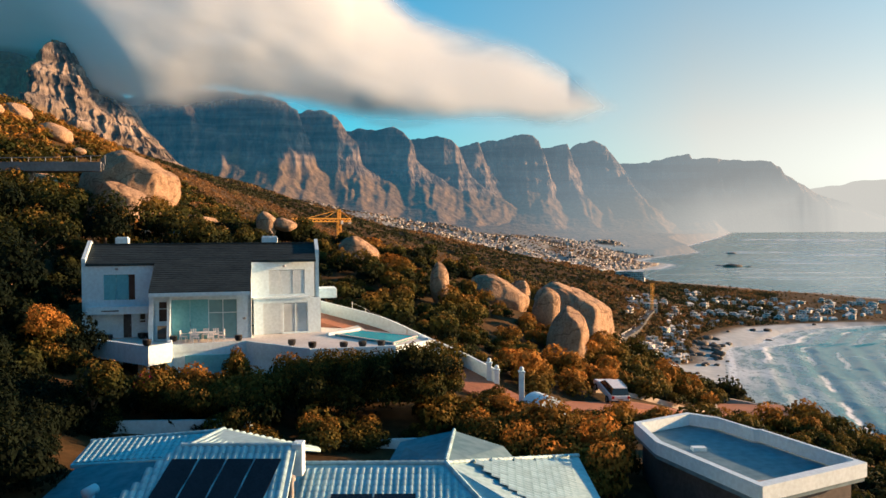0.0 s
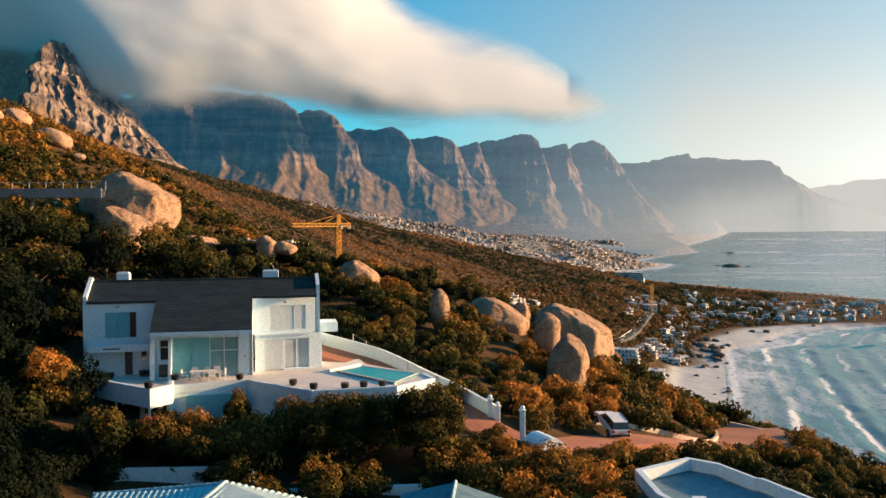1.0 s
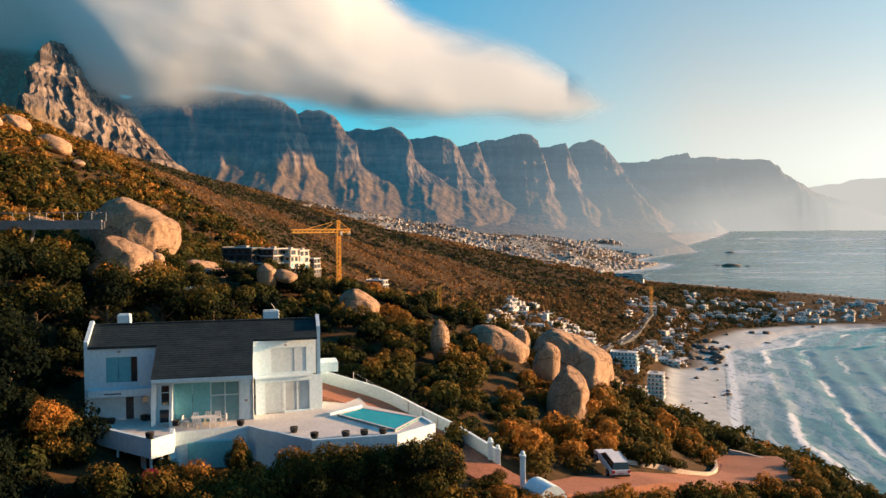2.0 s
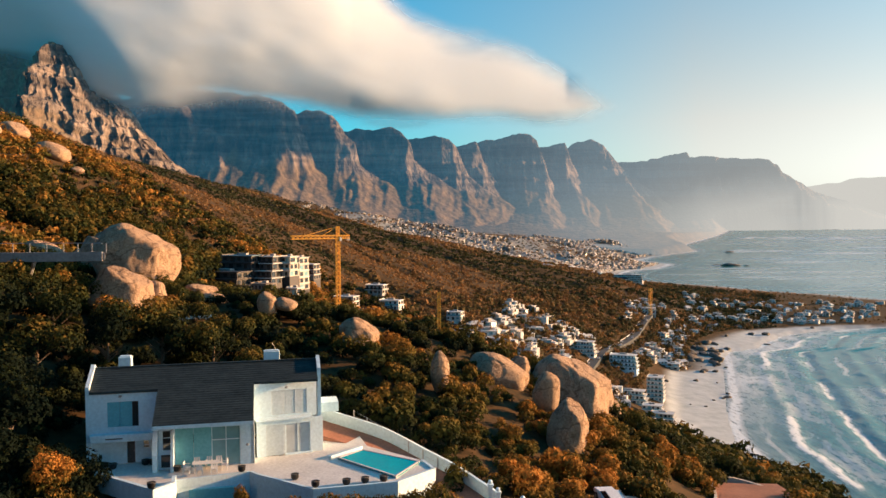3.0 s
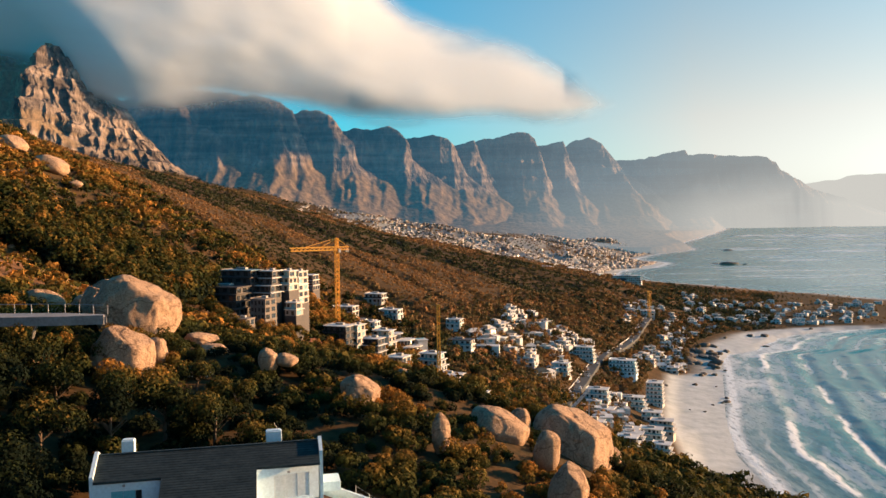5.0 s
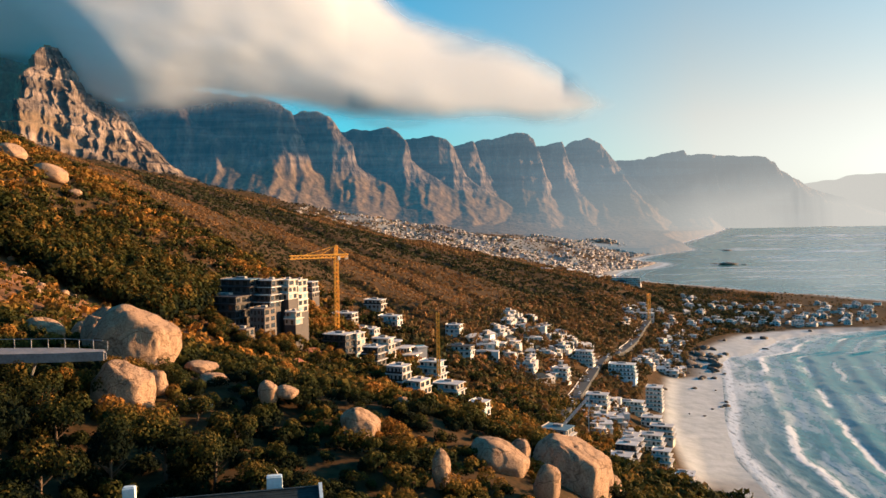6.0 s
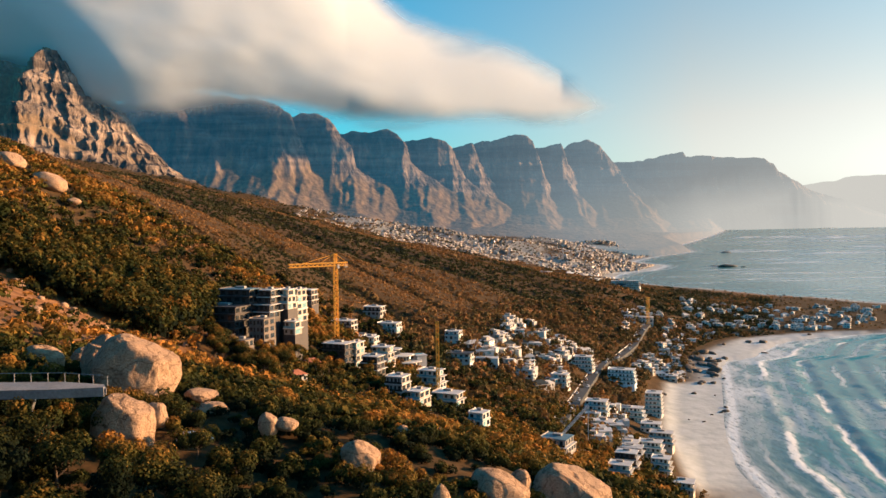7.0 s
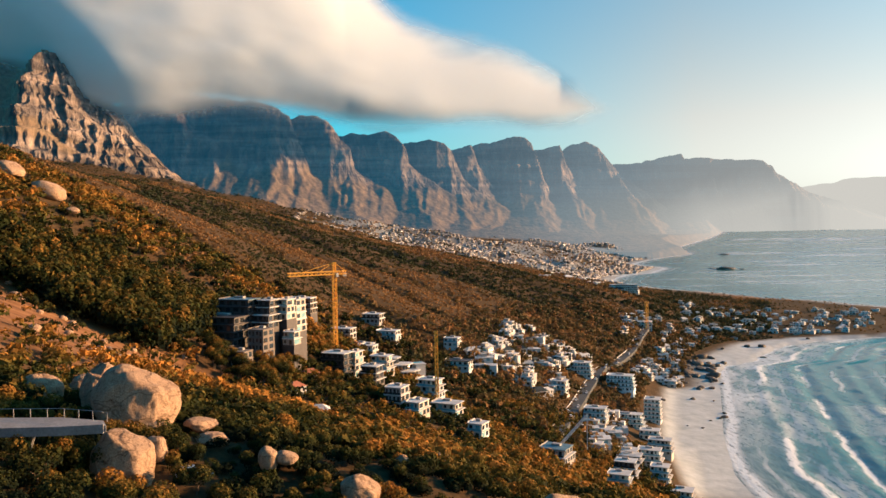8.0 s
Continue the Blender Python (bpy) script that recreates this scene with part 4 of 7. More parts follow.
bm = bmesh.new()
pierced(bm, 5.4, 13.05, -0.3, 4.6, -2.2, -1.9, [(5.9, 6.6, 1.45, 3.1), (5.75, 6.6, 0.05, 1.2), (6.9, 11.95, 0.0, 3.2)])
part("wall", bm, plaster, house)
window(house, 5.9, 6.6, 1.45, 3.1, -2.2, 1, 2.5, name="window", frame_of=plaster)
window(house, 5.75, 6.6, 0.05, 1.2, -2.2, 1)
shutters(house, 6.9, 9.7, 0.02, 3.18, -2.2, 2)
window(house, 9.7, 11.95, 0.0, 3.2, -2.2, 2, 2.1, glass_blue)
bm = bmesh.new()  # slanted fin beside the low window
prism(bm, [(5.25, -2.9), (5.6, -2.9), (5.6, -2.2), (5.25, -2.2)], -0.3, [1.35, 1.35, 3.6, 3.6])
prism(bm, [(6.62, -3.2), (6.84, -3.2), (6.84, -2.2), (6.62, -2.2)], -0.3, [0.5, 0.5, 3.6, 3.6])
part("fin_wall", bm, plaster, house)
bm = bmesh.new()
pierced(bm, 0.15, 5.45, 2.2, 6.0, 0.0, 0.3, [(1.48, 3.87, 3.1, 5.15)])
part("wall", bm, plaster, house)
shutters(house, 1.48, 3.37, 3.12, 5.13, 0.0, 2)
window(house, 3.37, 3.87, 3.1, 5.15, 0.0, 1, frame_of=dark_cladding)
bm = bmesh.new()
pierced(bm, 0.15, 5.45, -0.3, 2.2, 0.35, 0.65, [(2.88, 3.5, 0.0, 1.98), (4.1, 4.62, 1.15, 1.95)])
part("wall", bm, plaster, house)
window(house, 4.1, 4.62, 1.15, 1.95, 0.35, 1, 1.4)
d = boxes("door", dark_cladding, house, (2.88, 3.5, 0.45, 0.5, 0.0, 1.98), label="dark glazed door")
boxes("door_handle", steel, d, (3.4, 3.44, 0.4, 0.45, 0.95, 1.1))
boxes("balcony_band", plaster, house, (0.2, 5.42, -0.55, 0.0, 2.0, 2.62), bevel=0.02)
boxes("slot", dark_cladding, house, (1.4, 2.7, -0.556, -0.53, 2.22, 2.32))
# right wing: upper and lower wall turned a little to the evening side
upper = thing("wing", pose(13.05, 0.0, 0, 0, 0, 10.0), "", "")
upper.parent = house
upper.matrix_parent_inverse.identity()
bm = bmesh.new()
pierced(bm, 0.0, 5.3, 2.95, 6.0, 0.0, 0.3, [(1.42, 4.45, 3.25, 5.3)])
part("wall", bm, plaster, upper)
shutters(upper, 1.42, 4.45, 3.27, 5.28, 0.0, 3, lit_shutter)
bm = bmesh.new()
pierced(bm, 0.05, 5.6, -0.3, 2.95, -0.75, -0.45, [(0.8, 4.55, 0.0, 2.6)])
part("wall", bm, plaster, upper)
shutters(upper, 0.8, 2.45, 0.02, 2.58, -0.75, 1, lit_shutter)
window(upper, 2.45, 4.55, 0.05, 2.6, -0.75, 2, None, glass_lit)
boxes("ledge", plaster, upper, (-0.02, 4.75, -0.95, -0.003, 2.953, 3.1), bevel=0.02)
boxes("sill", plaster, upper, (2.35, 4.7, -1.0, -0.76, -0.02, 0.12), bevel=0.02)
boxes("side_screen", lit_shutter, upper, (5.61, 5.66, -0.7, 2.4, 0.0, 2.9))
# gable parapets
for u, v0 in ((-0.15, 0.0), (18.35, 0.98)):
    bm = bmesh.new()
    n = 0.32
    prof = [(v0, -0.5), (v0, roof_z(v0) + n), (RIDGE_V, RIDGE_Z + n), (7.6, roof_z(7.6) + n), (7.6, -0.5)]
    a = [bm.verts.new((u, v, z)) for v, z in prof]
    b = [bm.verts.new((u + 0.3, v, z)) for v, z in prof]
    bm.faces.new(a), bm.faces.new(b[::-1])
    for i in range(5):
        j = (i + 1) % 5
        bm.faces.new((a[j], a[i], b[i], b[j]))
    bmesh.ops.recalc_face_normals(bm, faces=bm.faces)
    part("gable_wall", bm, plaster, house)
# cheeks under the low part of the roof and the back wall
for u in (5.4, 12.75):
    bm = bmesh.new()
    prof = [(-2.2, -0.3), (-2.2, roof_z(-2.2) - 0.12), (0.3, roof_z(0.3) - 0.12), (0.3, -0.3)]
    a = [bm.verts.new((u + 0.004, v, z)) for v, z in prof]
    b = [bm.verts.new((u + 0.29, v, z)) for v, z in prof]
    bm.faces.new(a), bm.faces.new(b[::-1])
    for i in range(4):
        j = (i + 1) % 4
        bm.faces.new((a[j], a[i], b[i], b[j]))
    bmesh.ops.recalc_face_normals(bm, faces=bm.faces)
    part("cheek_wall", bm, plaster, house)
boxes("back_wall", plaster, house, (0.15, 18.35, 7.3, 7.6, -0.5, 4.5))
# roof boards with slate courses
roof = None


def slope(u0, u1, v_low, v_high):
    """A roof plane, its underside and its white eaves edge."""
    bm = bmesh.new()
    vs = [(u0, v_low), (u1, v_low), (u1, v_high), (u0, v_high)]
    prism(bm, vs, [roof_z(v) - 0.2 for _, v in vs], [roof_z(v) - 0.03 for _, v in vs])
    return part("roof", bm, slate, house)


def courses(parent, u0, u1, v_low, v_high, seed):
    r = np.random.default_rng(seed)
    n = int(abs(v_high - v_low) / 0.24)
    bm = bmesh.new()
    for i in range(n):
        a, b = v_low + (v_high - v_low) * i / n, v_low + (v_high - v_low) * (i + 1.15) / n
        u = u0
        while u < u1 - 0.05:
            e = min(u1, u + r.uniform(0.28, 0.46))
            lift = r.uniform(0.0, 0.012)
            vs = [(u + 0.006, a), (e - 0.006, a), (e - 0.006, b), (u + 0.006, b)]
            up = [0.006 + lift, 0.006 + lift, -0.012, -0.012]
            q = [bm.verts.new((p[0], p[1], roof_z(p[1]) + k)) for p, k in zip(vs, up)]
            o = [bm.verts.new((p[0], p[1], roof_z(p[1]) - 0.03)) for p in vs[:2]]
            bm.faces.new(q)
            bm.faces.new((o[0], o[1], q[1], q[0]))
            u = e
    tagged(part("slating", bm, slate, parent), kind="stuff")


for u0, u1, lo in ((0.15, 5.4, -0.12), (5.4, 13.05, -3.85), (13.05, 18.35, 0.12)):
    roof = slope(u0, u1, lo, RIDGE_V)
    courses(roof, u0, u1, lo, RIDGE_V, int(u0 * 10))
bm = bmesh.new()
vs = [(0.15, RIDGE_V), (18.35, RIDGE_V), (18.35, 7.9), (0.15, 7.9)]
prism(bm, vs, [roof_z(v) - 0.2 for _, v in vs], [roof_z(v) for _, v in vs])
part("roof", bm, slate, house)
boxes("ridge_cap", slate, house, (0.16, 18.34, RIDGE_V - 0.12, RIDGE_V + 0.12, RIDGE_Z - 0.05, RIDGE_Z + 0.05))
boxes("eaves_board", plaster, house, (5.42, 13.03, -3.87, -3.6, roof_z(-3.85) - 0.35, roof_z(-3.85) - 0.06))
for u, v, w in ((1.6, 4.6, 1.05), (13.85, 4.4, 1.4)):
    c = boxes("chimney", plaster, house, (u, u + w, v, v + 0.9, 5.4, 8.05), bevel=0.03)
    boxes("chimney_cap", plaster, c, (u + 0.1, u + w - 0.1, v + 0.15, v + 0.75, 8.052, 8.13))
bm = bmesh.new()
beam(bm, (15.0, 4.8, 8.0), (14.6, 4.8, 8.75), 0.02)
part("aerial", bm, steel, house)
boxes("canopy", plaster, house, (18.66, 20.35, 3.2, 5.6, 2.6, 3.45), bevel=0.02)
for u, z in ((2.5, 5.6), (15.7, 5.65), (12.5, 1.6)):
    bm = bmesh.new()
    v = -2.2 if u == 12.5 else 0.0
    box(bm, u - 0.12, u + 0.12, v - 0.12, v - 0.002, z - 0.09, z + 0.09)
    part("wall_lamp", bm, steel, house, "small round bulkhead lamp", bevel=0.03)

# terrace
TERRACE = [(-0.3, 0.4), (1.2, -3.5), (6.05, -8.7), (7.4, -7.3), (7.3, -5.6), (12.7, -4.7), (13.3, -5.6), (17.3, -10.1), (23.6, -9.9), (27.0, -7.4), (26.5, -4.8), (22.6, 0.6), (22.2, 5.6), (-0.3, 5.6)]
LOWER = [(0.6, 0.4), (1.9, -2.6), (5.2, -6.4), (7.0, -6.0), (7.3, -5.5), (12.7, -4.6), (13.3, -5.5), (17.32, -10.0), (23.58, -9.8), (26.9, -7.35), (26.4, -4.8), (22.5, 0.6), (22.1, 5.5), (0.6, 5.5)]
bm = bmesh.new()
prism(bm, LOWER, -6.0, -0.903)
prism(bm, TERRACE, -0.9, -0.15)
terrace = part("terrace", bm, plaster, None)
terrace.matrix_world = house.matrix_world
tagged(terrace, "white-walled terrace with pale paving before the villa", "terrace", kind="structure")
bm = bmesh.new()
prism(bm, [(u * 0.997 + 0.03, v * 0.99 - 0.01) for u, v in TERRACE], -0.146, 0.0)
part("paving", bm, paving, terrace)


def low_wall(parent, pts, z0, z1, w, material, name="parapet"):
    for (a, b), (c, e) in zip(pts, pts[1:]):
        d = Vector((c - a, e - b, 0))
        n = Vector((-d.y, d.x, 0)).normalized() * w
        bm = bmesh.new()
        prism(bm, [(a, b), (c, e), (c + n.x, e + n.y), (a + n.x, b + n.y)], z0, z1)
        part(name, bm, material, parent)


low_wall(terrace, [(1.2, -3.52), (6.05, -8.72), (7.42, -7.3), (7.32, -5.6)], -0.9, 0.5, 0.3, plaster)
low_wall(terrace, [(7.32, -5.63), (12.7, -4.73), (13.3, -5.63), (17.3, -10.13)], -0.5, 0.12, 0.22, plaster, "kerb")
low_wall(terrace, [(17.3, -10.13), (23.6, -9.93), (27.02, -7.4), (26.52, -4.8)], -0.6, 0.1, 0.25, plaster, "kerb")
boxes("garage_door", shutter, terrace, (8.2, 12.4, -5.55, -5.2, -3.0, -0.75))
for k0, k1 in ((0.1, 0.42), (0.55, 0.92)):  # glazing below the overhang
    p0, p1 = (1.9 + 3.3 * k0, -2.6 - 3.8 * k0), (1.9 + 3.3 * k1, -2.6 - 3.8 * k1)
    bm = bmesh.new()
    prism(bm, [(p0[0] - 0.04, p0[1] - 0.04), (p1[0] - 0.04, p1[1] - 0.04), (p1[0] + 0.1, p1[1] + 0.1), (p0[0] + 0.1, p0[1] + 0.1)], -3.4, -1.0)
    part("cellar_window", bm, glass, terrace)
bm = bmesh.new()
prism(bm, [(5.35, -6.43), (6.85, -6.1), (6.85, -5.9), (5.35, -6.2)], -3.4, -1.0)
part("cellar_window", bm, glass, terrace)
for u, v in ((5.95, -8.3), (6.6, -7.7), (3.2, -5.3)):
    boxes("post", plaster, terrace, (u - 0.08, u + 0.08, v - 0.08, v + 0.08, -5.0, -0.903))
POOL = [(19.7, -2.9), (22.0, -1.0), (26.1, -5.5), (23.6, -8.9)]
bm = bmesh.new()
prism(bm, POOL, 0.02, 0.16)
swim = part("pool", bm, pool_water, None)
swim.matrix_world = house.matrix_world
tagged(swim, "turquoise swimming pool set in the pale terrace", "pool")
low_wall(swim, [POOL[1], POOL[2], POOL[3], POOL[0], POOL[1]], 0.004, 0.2, -0.14, paving, "coping")
low_wall(swim, [(19.2, -2.6), (22.1, -0.2)], 0.004, 0.24, 0.3, plaster, "spill_wall")


def at_house(u, v, z, rz=0):
    return house.matrix_world @ pose(u, v, z, 0, 0, rz)


def planter(m):
    ob = thing("planter", m, "round black ceramic planter on the terrace edge", "planter", "planters on the terrace")
    bm = bmesh.new()
    lathe(bm, [(0.18, 0), (0.27, 0.1), (0.31, 0.27), (0.3, 0.4), (0.33, 0.44), (0.27, 0.44), (0.25, 0.36)])
    part("pot", bm, black_pot, ob, smooth=True)
    bm = bmesh.new()
    lathe(bm, [(0.25, 0.34), (0.22, 0.39), (0.08, 0.44)], 10)
    part("soil", bm, bark, ob, "pale dry soil")
    return ob


pot = planter(at_house(16.1, -7.2, 0.0))
for u, v, z in ((17.5, -9.7, 0.12), (19.8, -9.4, 0), (21.2, -9.3, 0), (22.6, -9.3, 0), (7.1, -2.9, 0), (12.1, -4.6, 0.12), (5.9, -8.3, 0.5), (4.4, -0.5, 0), (5.0, -0.6, 0), (2.0, -1.0, 0)):
    copy_thing(pot, at_house(u, v, z, u * 50))


def garden_table(m):
    ob = thing("garden_table", m, "long white plastic garden table on the terrace", "table")
    boxes("tabletop", white_plastic, ob, (-1.0, 1.0, -0.45, 0.45, 0.7, 0.74), bevel=0.015)
    for x in (-0.85, 0.85):
        for y in (-0.35, 0.35):
            boxes("leg", white_plastic, ob, (x - 0.04, x + 0.04, y - 0.04, y + 0.04, 0, 0.699))
    return ob


def garden_chair(m):
    ob = thing("garden_chair", m, "white plastic garden chair with a slatted back", "chair", "chairs round the garden table")
    boxes("seat", white_plastic, ob, (-0.25, 0.25, -0.25, 0.25, 0.42, 0.46), bevel=0.012)
    for x in (-0.22, 0.22):
        for y in (-0.22, 0.22):
            boxes("leg", white_plastic, ob, (x - 0.025, x + 0.025, y - 0.025, y + 0.025, 0, 0.419))
        boxes("armrest", white_plastic, ob, (x - 0.03, x + 0.03, -0.22, 0.22, 0.64, 0.67))
    for x in (-0.16, 0, 0.16):
        boxes("back_slat", white_plastic, ob, (x - 0.05, x + 0.05, 0.21, 0.25, 0.462, 0.9))
    return ob


garden_table(at_house(9.3, -3.5, 0))
chair = garden_chair(at_house(7.9, -3.5, 0, 80))
for u, v, r in ((8.6, -2.75, 5), (9.5, -2.7, -8), (10.3, -2.75, 4), (8.9, -4.3, 178), (10.0, -4.25, 190), (10.75, -3.4, -95)):
    copy_thing(chair, at_house(u, v, 0, r))


# driveway ramp beside the villa with its white wall, pillars and fence
def strip(name, line, width, lift, material, label, category, thick=0.3):
    """A paved way along a line of (x, y, height), square in section."""
    p = np.array(line, float)
    k = np.linspace(0, len(p) - 1, 8 * (len(p) - 1) + 1)
    c = np.stack([np.interp(k, np.arange(len(p)), p[:, i]) for i in range(3)], 1)
    for _ in range(4):
        c[1:-1] = (c[:-2] + c[1:-1] * 2 + c[2:]) / 4
    d = np.gradient(c[:, :2], axis=0)
    n = np.stack([-d[:, 1], d[:, 0]], 1) / np.linalg.norm(d, axis=1)[:, None]
    l, r = c[:, :2] + n * width / 2, c[:, :2] - n * width / 2
    bm = bmesh.new()
    rows = [[bm.verts.new((*q[:2], q[2])) for q in ((*l[i], c[i, 2] + lift - thick), (*l[i], c[i, 2] + lift), (*r[i], c[i, 2] + lift), (*r[i], c[i, 2] + lift - thick))] for i in range(len(c))]
    for a, b in zip(rows, rows[1:]):
        for i in range(4):
            j = (i + 1) % 4
            bm.faces.new((a[i], a[j], b[j], b[i]))
    bm.faces.new(rows[0]), bm.faces.new(rows[-1][::-1])
    bmesh.ops.recalc_face_normals(bm, faces=bm.faces)
    return tagged(part(name, bm, material), label, category, kind="structure"), c, l, r


_, c, l, r = strip("driveway_1", [(-12.5, 73.5, 132.6), (-6.5, 71.0, 131.4), (-1.0, 68.0, 129.2), (3.0, 63.5, 127.8), (6.0, 61.0, 126.8)], 3.6, 0.0, red_brick, "steep driveway of dark red brick beside the villa", "driveway", 1.5)
ramp_wall = thing("garden_wall", pose(0, 0, 0), "long white garden wall that steps down beside the driveway", "wall")
for a, b in zip(range(0, 32), range(1, 33)):
    if l[b][1] < 64.6:
        break
    za, zb_ = c[a][2], c[b][2]
    d = Vector((l[b][0] - l[a][0], l[b][1] - l[a][1], 0))
    n = Vector((-d.y, d.x, 0)).normalized() * 0.25
    bm = bmesh.new()
    prism(bm, [tuple(l[a]), tuple(l[b]), (l[b][0] + n.x, l[b][1] + n.y), (l[a][0] + n.x, l[a][1] + n.y)], [za - 1.5, zb_ - 1.5, zb_ - 1.5, za - 1.5], [za + 1.1, zb_ + 1.1, zb_ + 1.1, za + 1.1])
    part("wall_section", bm, plaster, ramp_wall)


def gate_pillar(x, y, z, tall):
    ob = thing("gate_pillar", pose(x, y, z), "white plastered gate pillar with a ball on top", "pillar", "gate pillars")
    boxes("shaft", plaster, ob, (-0.2, 0.2, -0.2, 0.2, -0.6, tall), bevel=0.02)
    boxes("cap", plaster, ob, (-0.26, 0.26, -0.26, 0.26, tall + 0.002, tall + 0.12), bevel=0.03)
    bm = bmesh.new()
    bmesh.ops.create_uvsphere(bm, u_segments=16, v_segments=10, radius=0.18, matrix=Matrix.Translation((0, 0, tall + 0.28)))
    part("ball", bm, plaster, ob, smooth=True)
    return ob


gate_pillar(3.75, 65.4, 127.6, 1.75)
gate_pillar(4.35, 65.0, 127.5, 1.35)
gate_pillar(6.05, 61.6, float(height(6.05, 61.6)), 129.3 - float(height(6.05, 61.6)))
fence = thing("wire_fence", pose(0, 0, 0), "thin grey wire fence above the garden wall", "fence")
tops = []
for i in range(9):
    k = i / 8
    x, y = -8.5 + 10.5 * k, 74.5 - 6.5 * k
    z = 133.6 - 4.2 * k
    bm = bmesh.new()
    beam(bm, (x, y, z - 2.4), (x, y, z), 0.045)
    part("post", bm, steel, fence)
    tops.append((x, y, z))
for a, b in zip(tops, tops[1:]):
    for dz in (0.05, 0.5, 0.95):
        bm = bmesh.new()
        beam(bm, (a[0], a[1], a[2] - dz), (b[0], b[1], b[2] - dz), 0.008, 4)
        part("wire", bm, steel, fence)


# ---- tiled house below the camera ----
def roof_plane(parent, name, pts, material, thick=0.18):
    """A roof face through three or four corners, with thickness."""
    bm = bmesh.new()
    a = [bm.verts.new(p) for p in pts]
    b = [bm.verts.new((p[0], p[1], p[2] - thick)) for p in pts]
    bm.faces.new(a), bm.faces.new(b[::-1])
    for i in range(len(a)):
        j = (i + 1) % len(a)
        bm.faces.new((a[j], a[i], b[i], b[j]))
    bmesh.ops.recalc_face_normals(bm, faces=bm.faces)
    return part(name, bm, material, parent)


def tile_mesh(w, d):
    """One curved roof tile, rolled across its width."""
    bm = bmesh.new()
    n = 5
    lo = [bm.verts.new((w * i / n, 0, 0.075 * math.sin(math.pi * i / n) + 0.02)) for i in range(n + 1)]
    hi = [bm.verts.new((w * i / n, d * 1.08, 0.075 * math.sin(math.pi * i / n) + 0.004)) for i in range(n + 1)]
    for i in range(n):
        bm.faces.new((lo[i], lo[i + 1], hi[i + 1], hi[i]))
    f = [bm.verts.new((w * i / n, 0, 0.0)) for i in (0, n)]
    bm.faces.new([f[0], f[1]] + lo[::-1])
    return finish(bm, "roof_tile", roof_paint)


TILE_W, TILE_D = 0.34, 0.42
tile_data = tile_mesh(TILE_W, TILE_D)


def lay_tiles(parent, corner, along, up, inside, limit):
    """Tiles on a roof face: rows along one edge, from its lower corner upwards, where inside(a, b) says so."""
    along, up = Vector(along), Vector(up)
    na, nb = int(along.length / TILE_W), int(up.length / TILE_D)
    x, y = along.normalized(), up.normalized()
    y = (y - x * y.dot(x)).normalized()
    z = x.cross(y)
    m = Matrix((x, y, z)).transposed().to_4x4()
    made = 0
    for j in range(nb - 1, -1, -1):
        for i in range(na):
            if inside((i + 0.5) / na, (j + 0.5) / nb) and made < limit:
                ob = new("roof_tile", tile_data)
                ob.parent = parent
                ob.matrix_local = Matrix.Translation(Vector(corner) + x * i * TILE_W + y * j * TILE_D) @ m
                made += 1


tiled = thing("tiled_house", pose(0, 0, 0), "low house with pale painted tile roofs and solar panels", "house")
boxes("wall", plaster, tiled, (-19.5, 7.4, 31.6, 46.4, 121.0, 126.9))
front_a = roof_plane(tiled, "roof", [(-16.0, 32.0, 127.0), (-6.9, 32.0, 127.0), (-6.9, 37.2, 130.4), (-12.3, 37.2, 130.4)], roof_paint)
front_b = roof_plane(tiled, "roof", [(-6.9, 31.5, 126.2), (4.6, 31.5, 126.2), (0.1, 38.9, 129.0), (-6.9, 38.9, 129.0)], roof_paint)
right_face = roof_plane(tiled, "roof", [(7.9, 31.5, 126.6), (7.9, 46.6, 127.1), (0.1, 38.9, 129.0), (4.6, 31.5, 126.2)], roof_paint)
roof_plane(tiled, "roof", [(-19.6, 36.0, 127.2), (-16.0, 32.0, 127.0), (-12.3, 37.2, 130.4), (-13.6, 41.0, 128.6), (-19.6, 42.6, 127.9)], membrane)
back_r = roof_plane(tiled, "roof", [(-6.9, 37.2, 130.38), (-6.9, 44.5, 128.2), (-12.8, 45.3, 129.2), (-12.3, 37.2, 130.38)], roof_paint)
back_l = roof_plane(tiled, "roof", [(-19.9, 42.2, 128.0), (-13.4, 42.4, 128.35), (-12.8, 45.3, 129.0), (-20.0, 45.0, 128.5)], roof_paint)
roof_plane(tiled, "roof", [(-6.9, 38.9, 129.0), (0.1, 38.9, 129.0), (-3.0, 43.0, 127.6), (-6.9, 43.0, 127.6)], roof_paint)
roof_plane(tiled, "roof", [(-3.6, 41.0, 127.2), (0.1, 39.2, 128.95), (0.6, 46.2, 128.75), (-2.5, 45.9, 128.2)], membrane)
roof_plane(tiled, "roof", [(0.1, 39.2, 128.95), (5.0, 41.6, 127.0), (3.4, 45.2, 128.1), (0.6, 46.2, 128.75)], membrane)
roof_plane(tiled, "roof", [(-2.5, 45.9, 128.2), (0.6, 46.2, 128.75), (3.4, 45.2, 128.1), (3.0, 47.2, 126.8), (-2.6, 47.4, 126.8)], membrane)
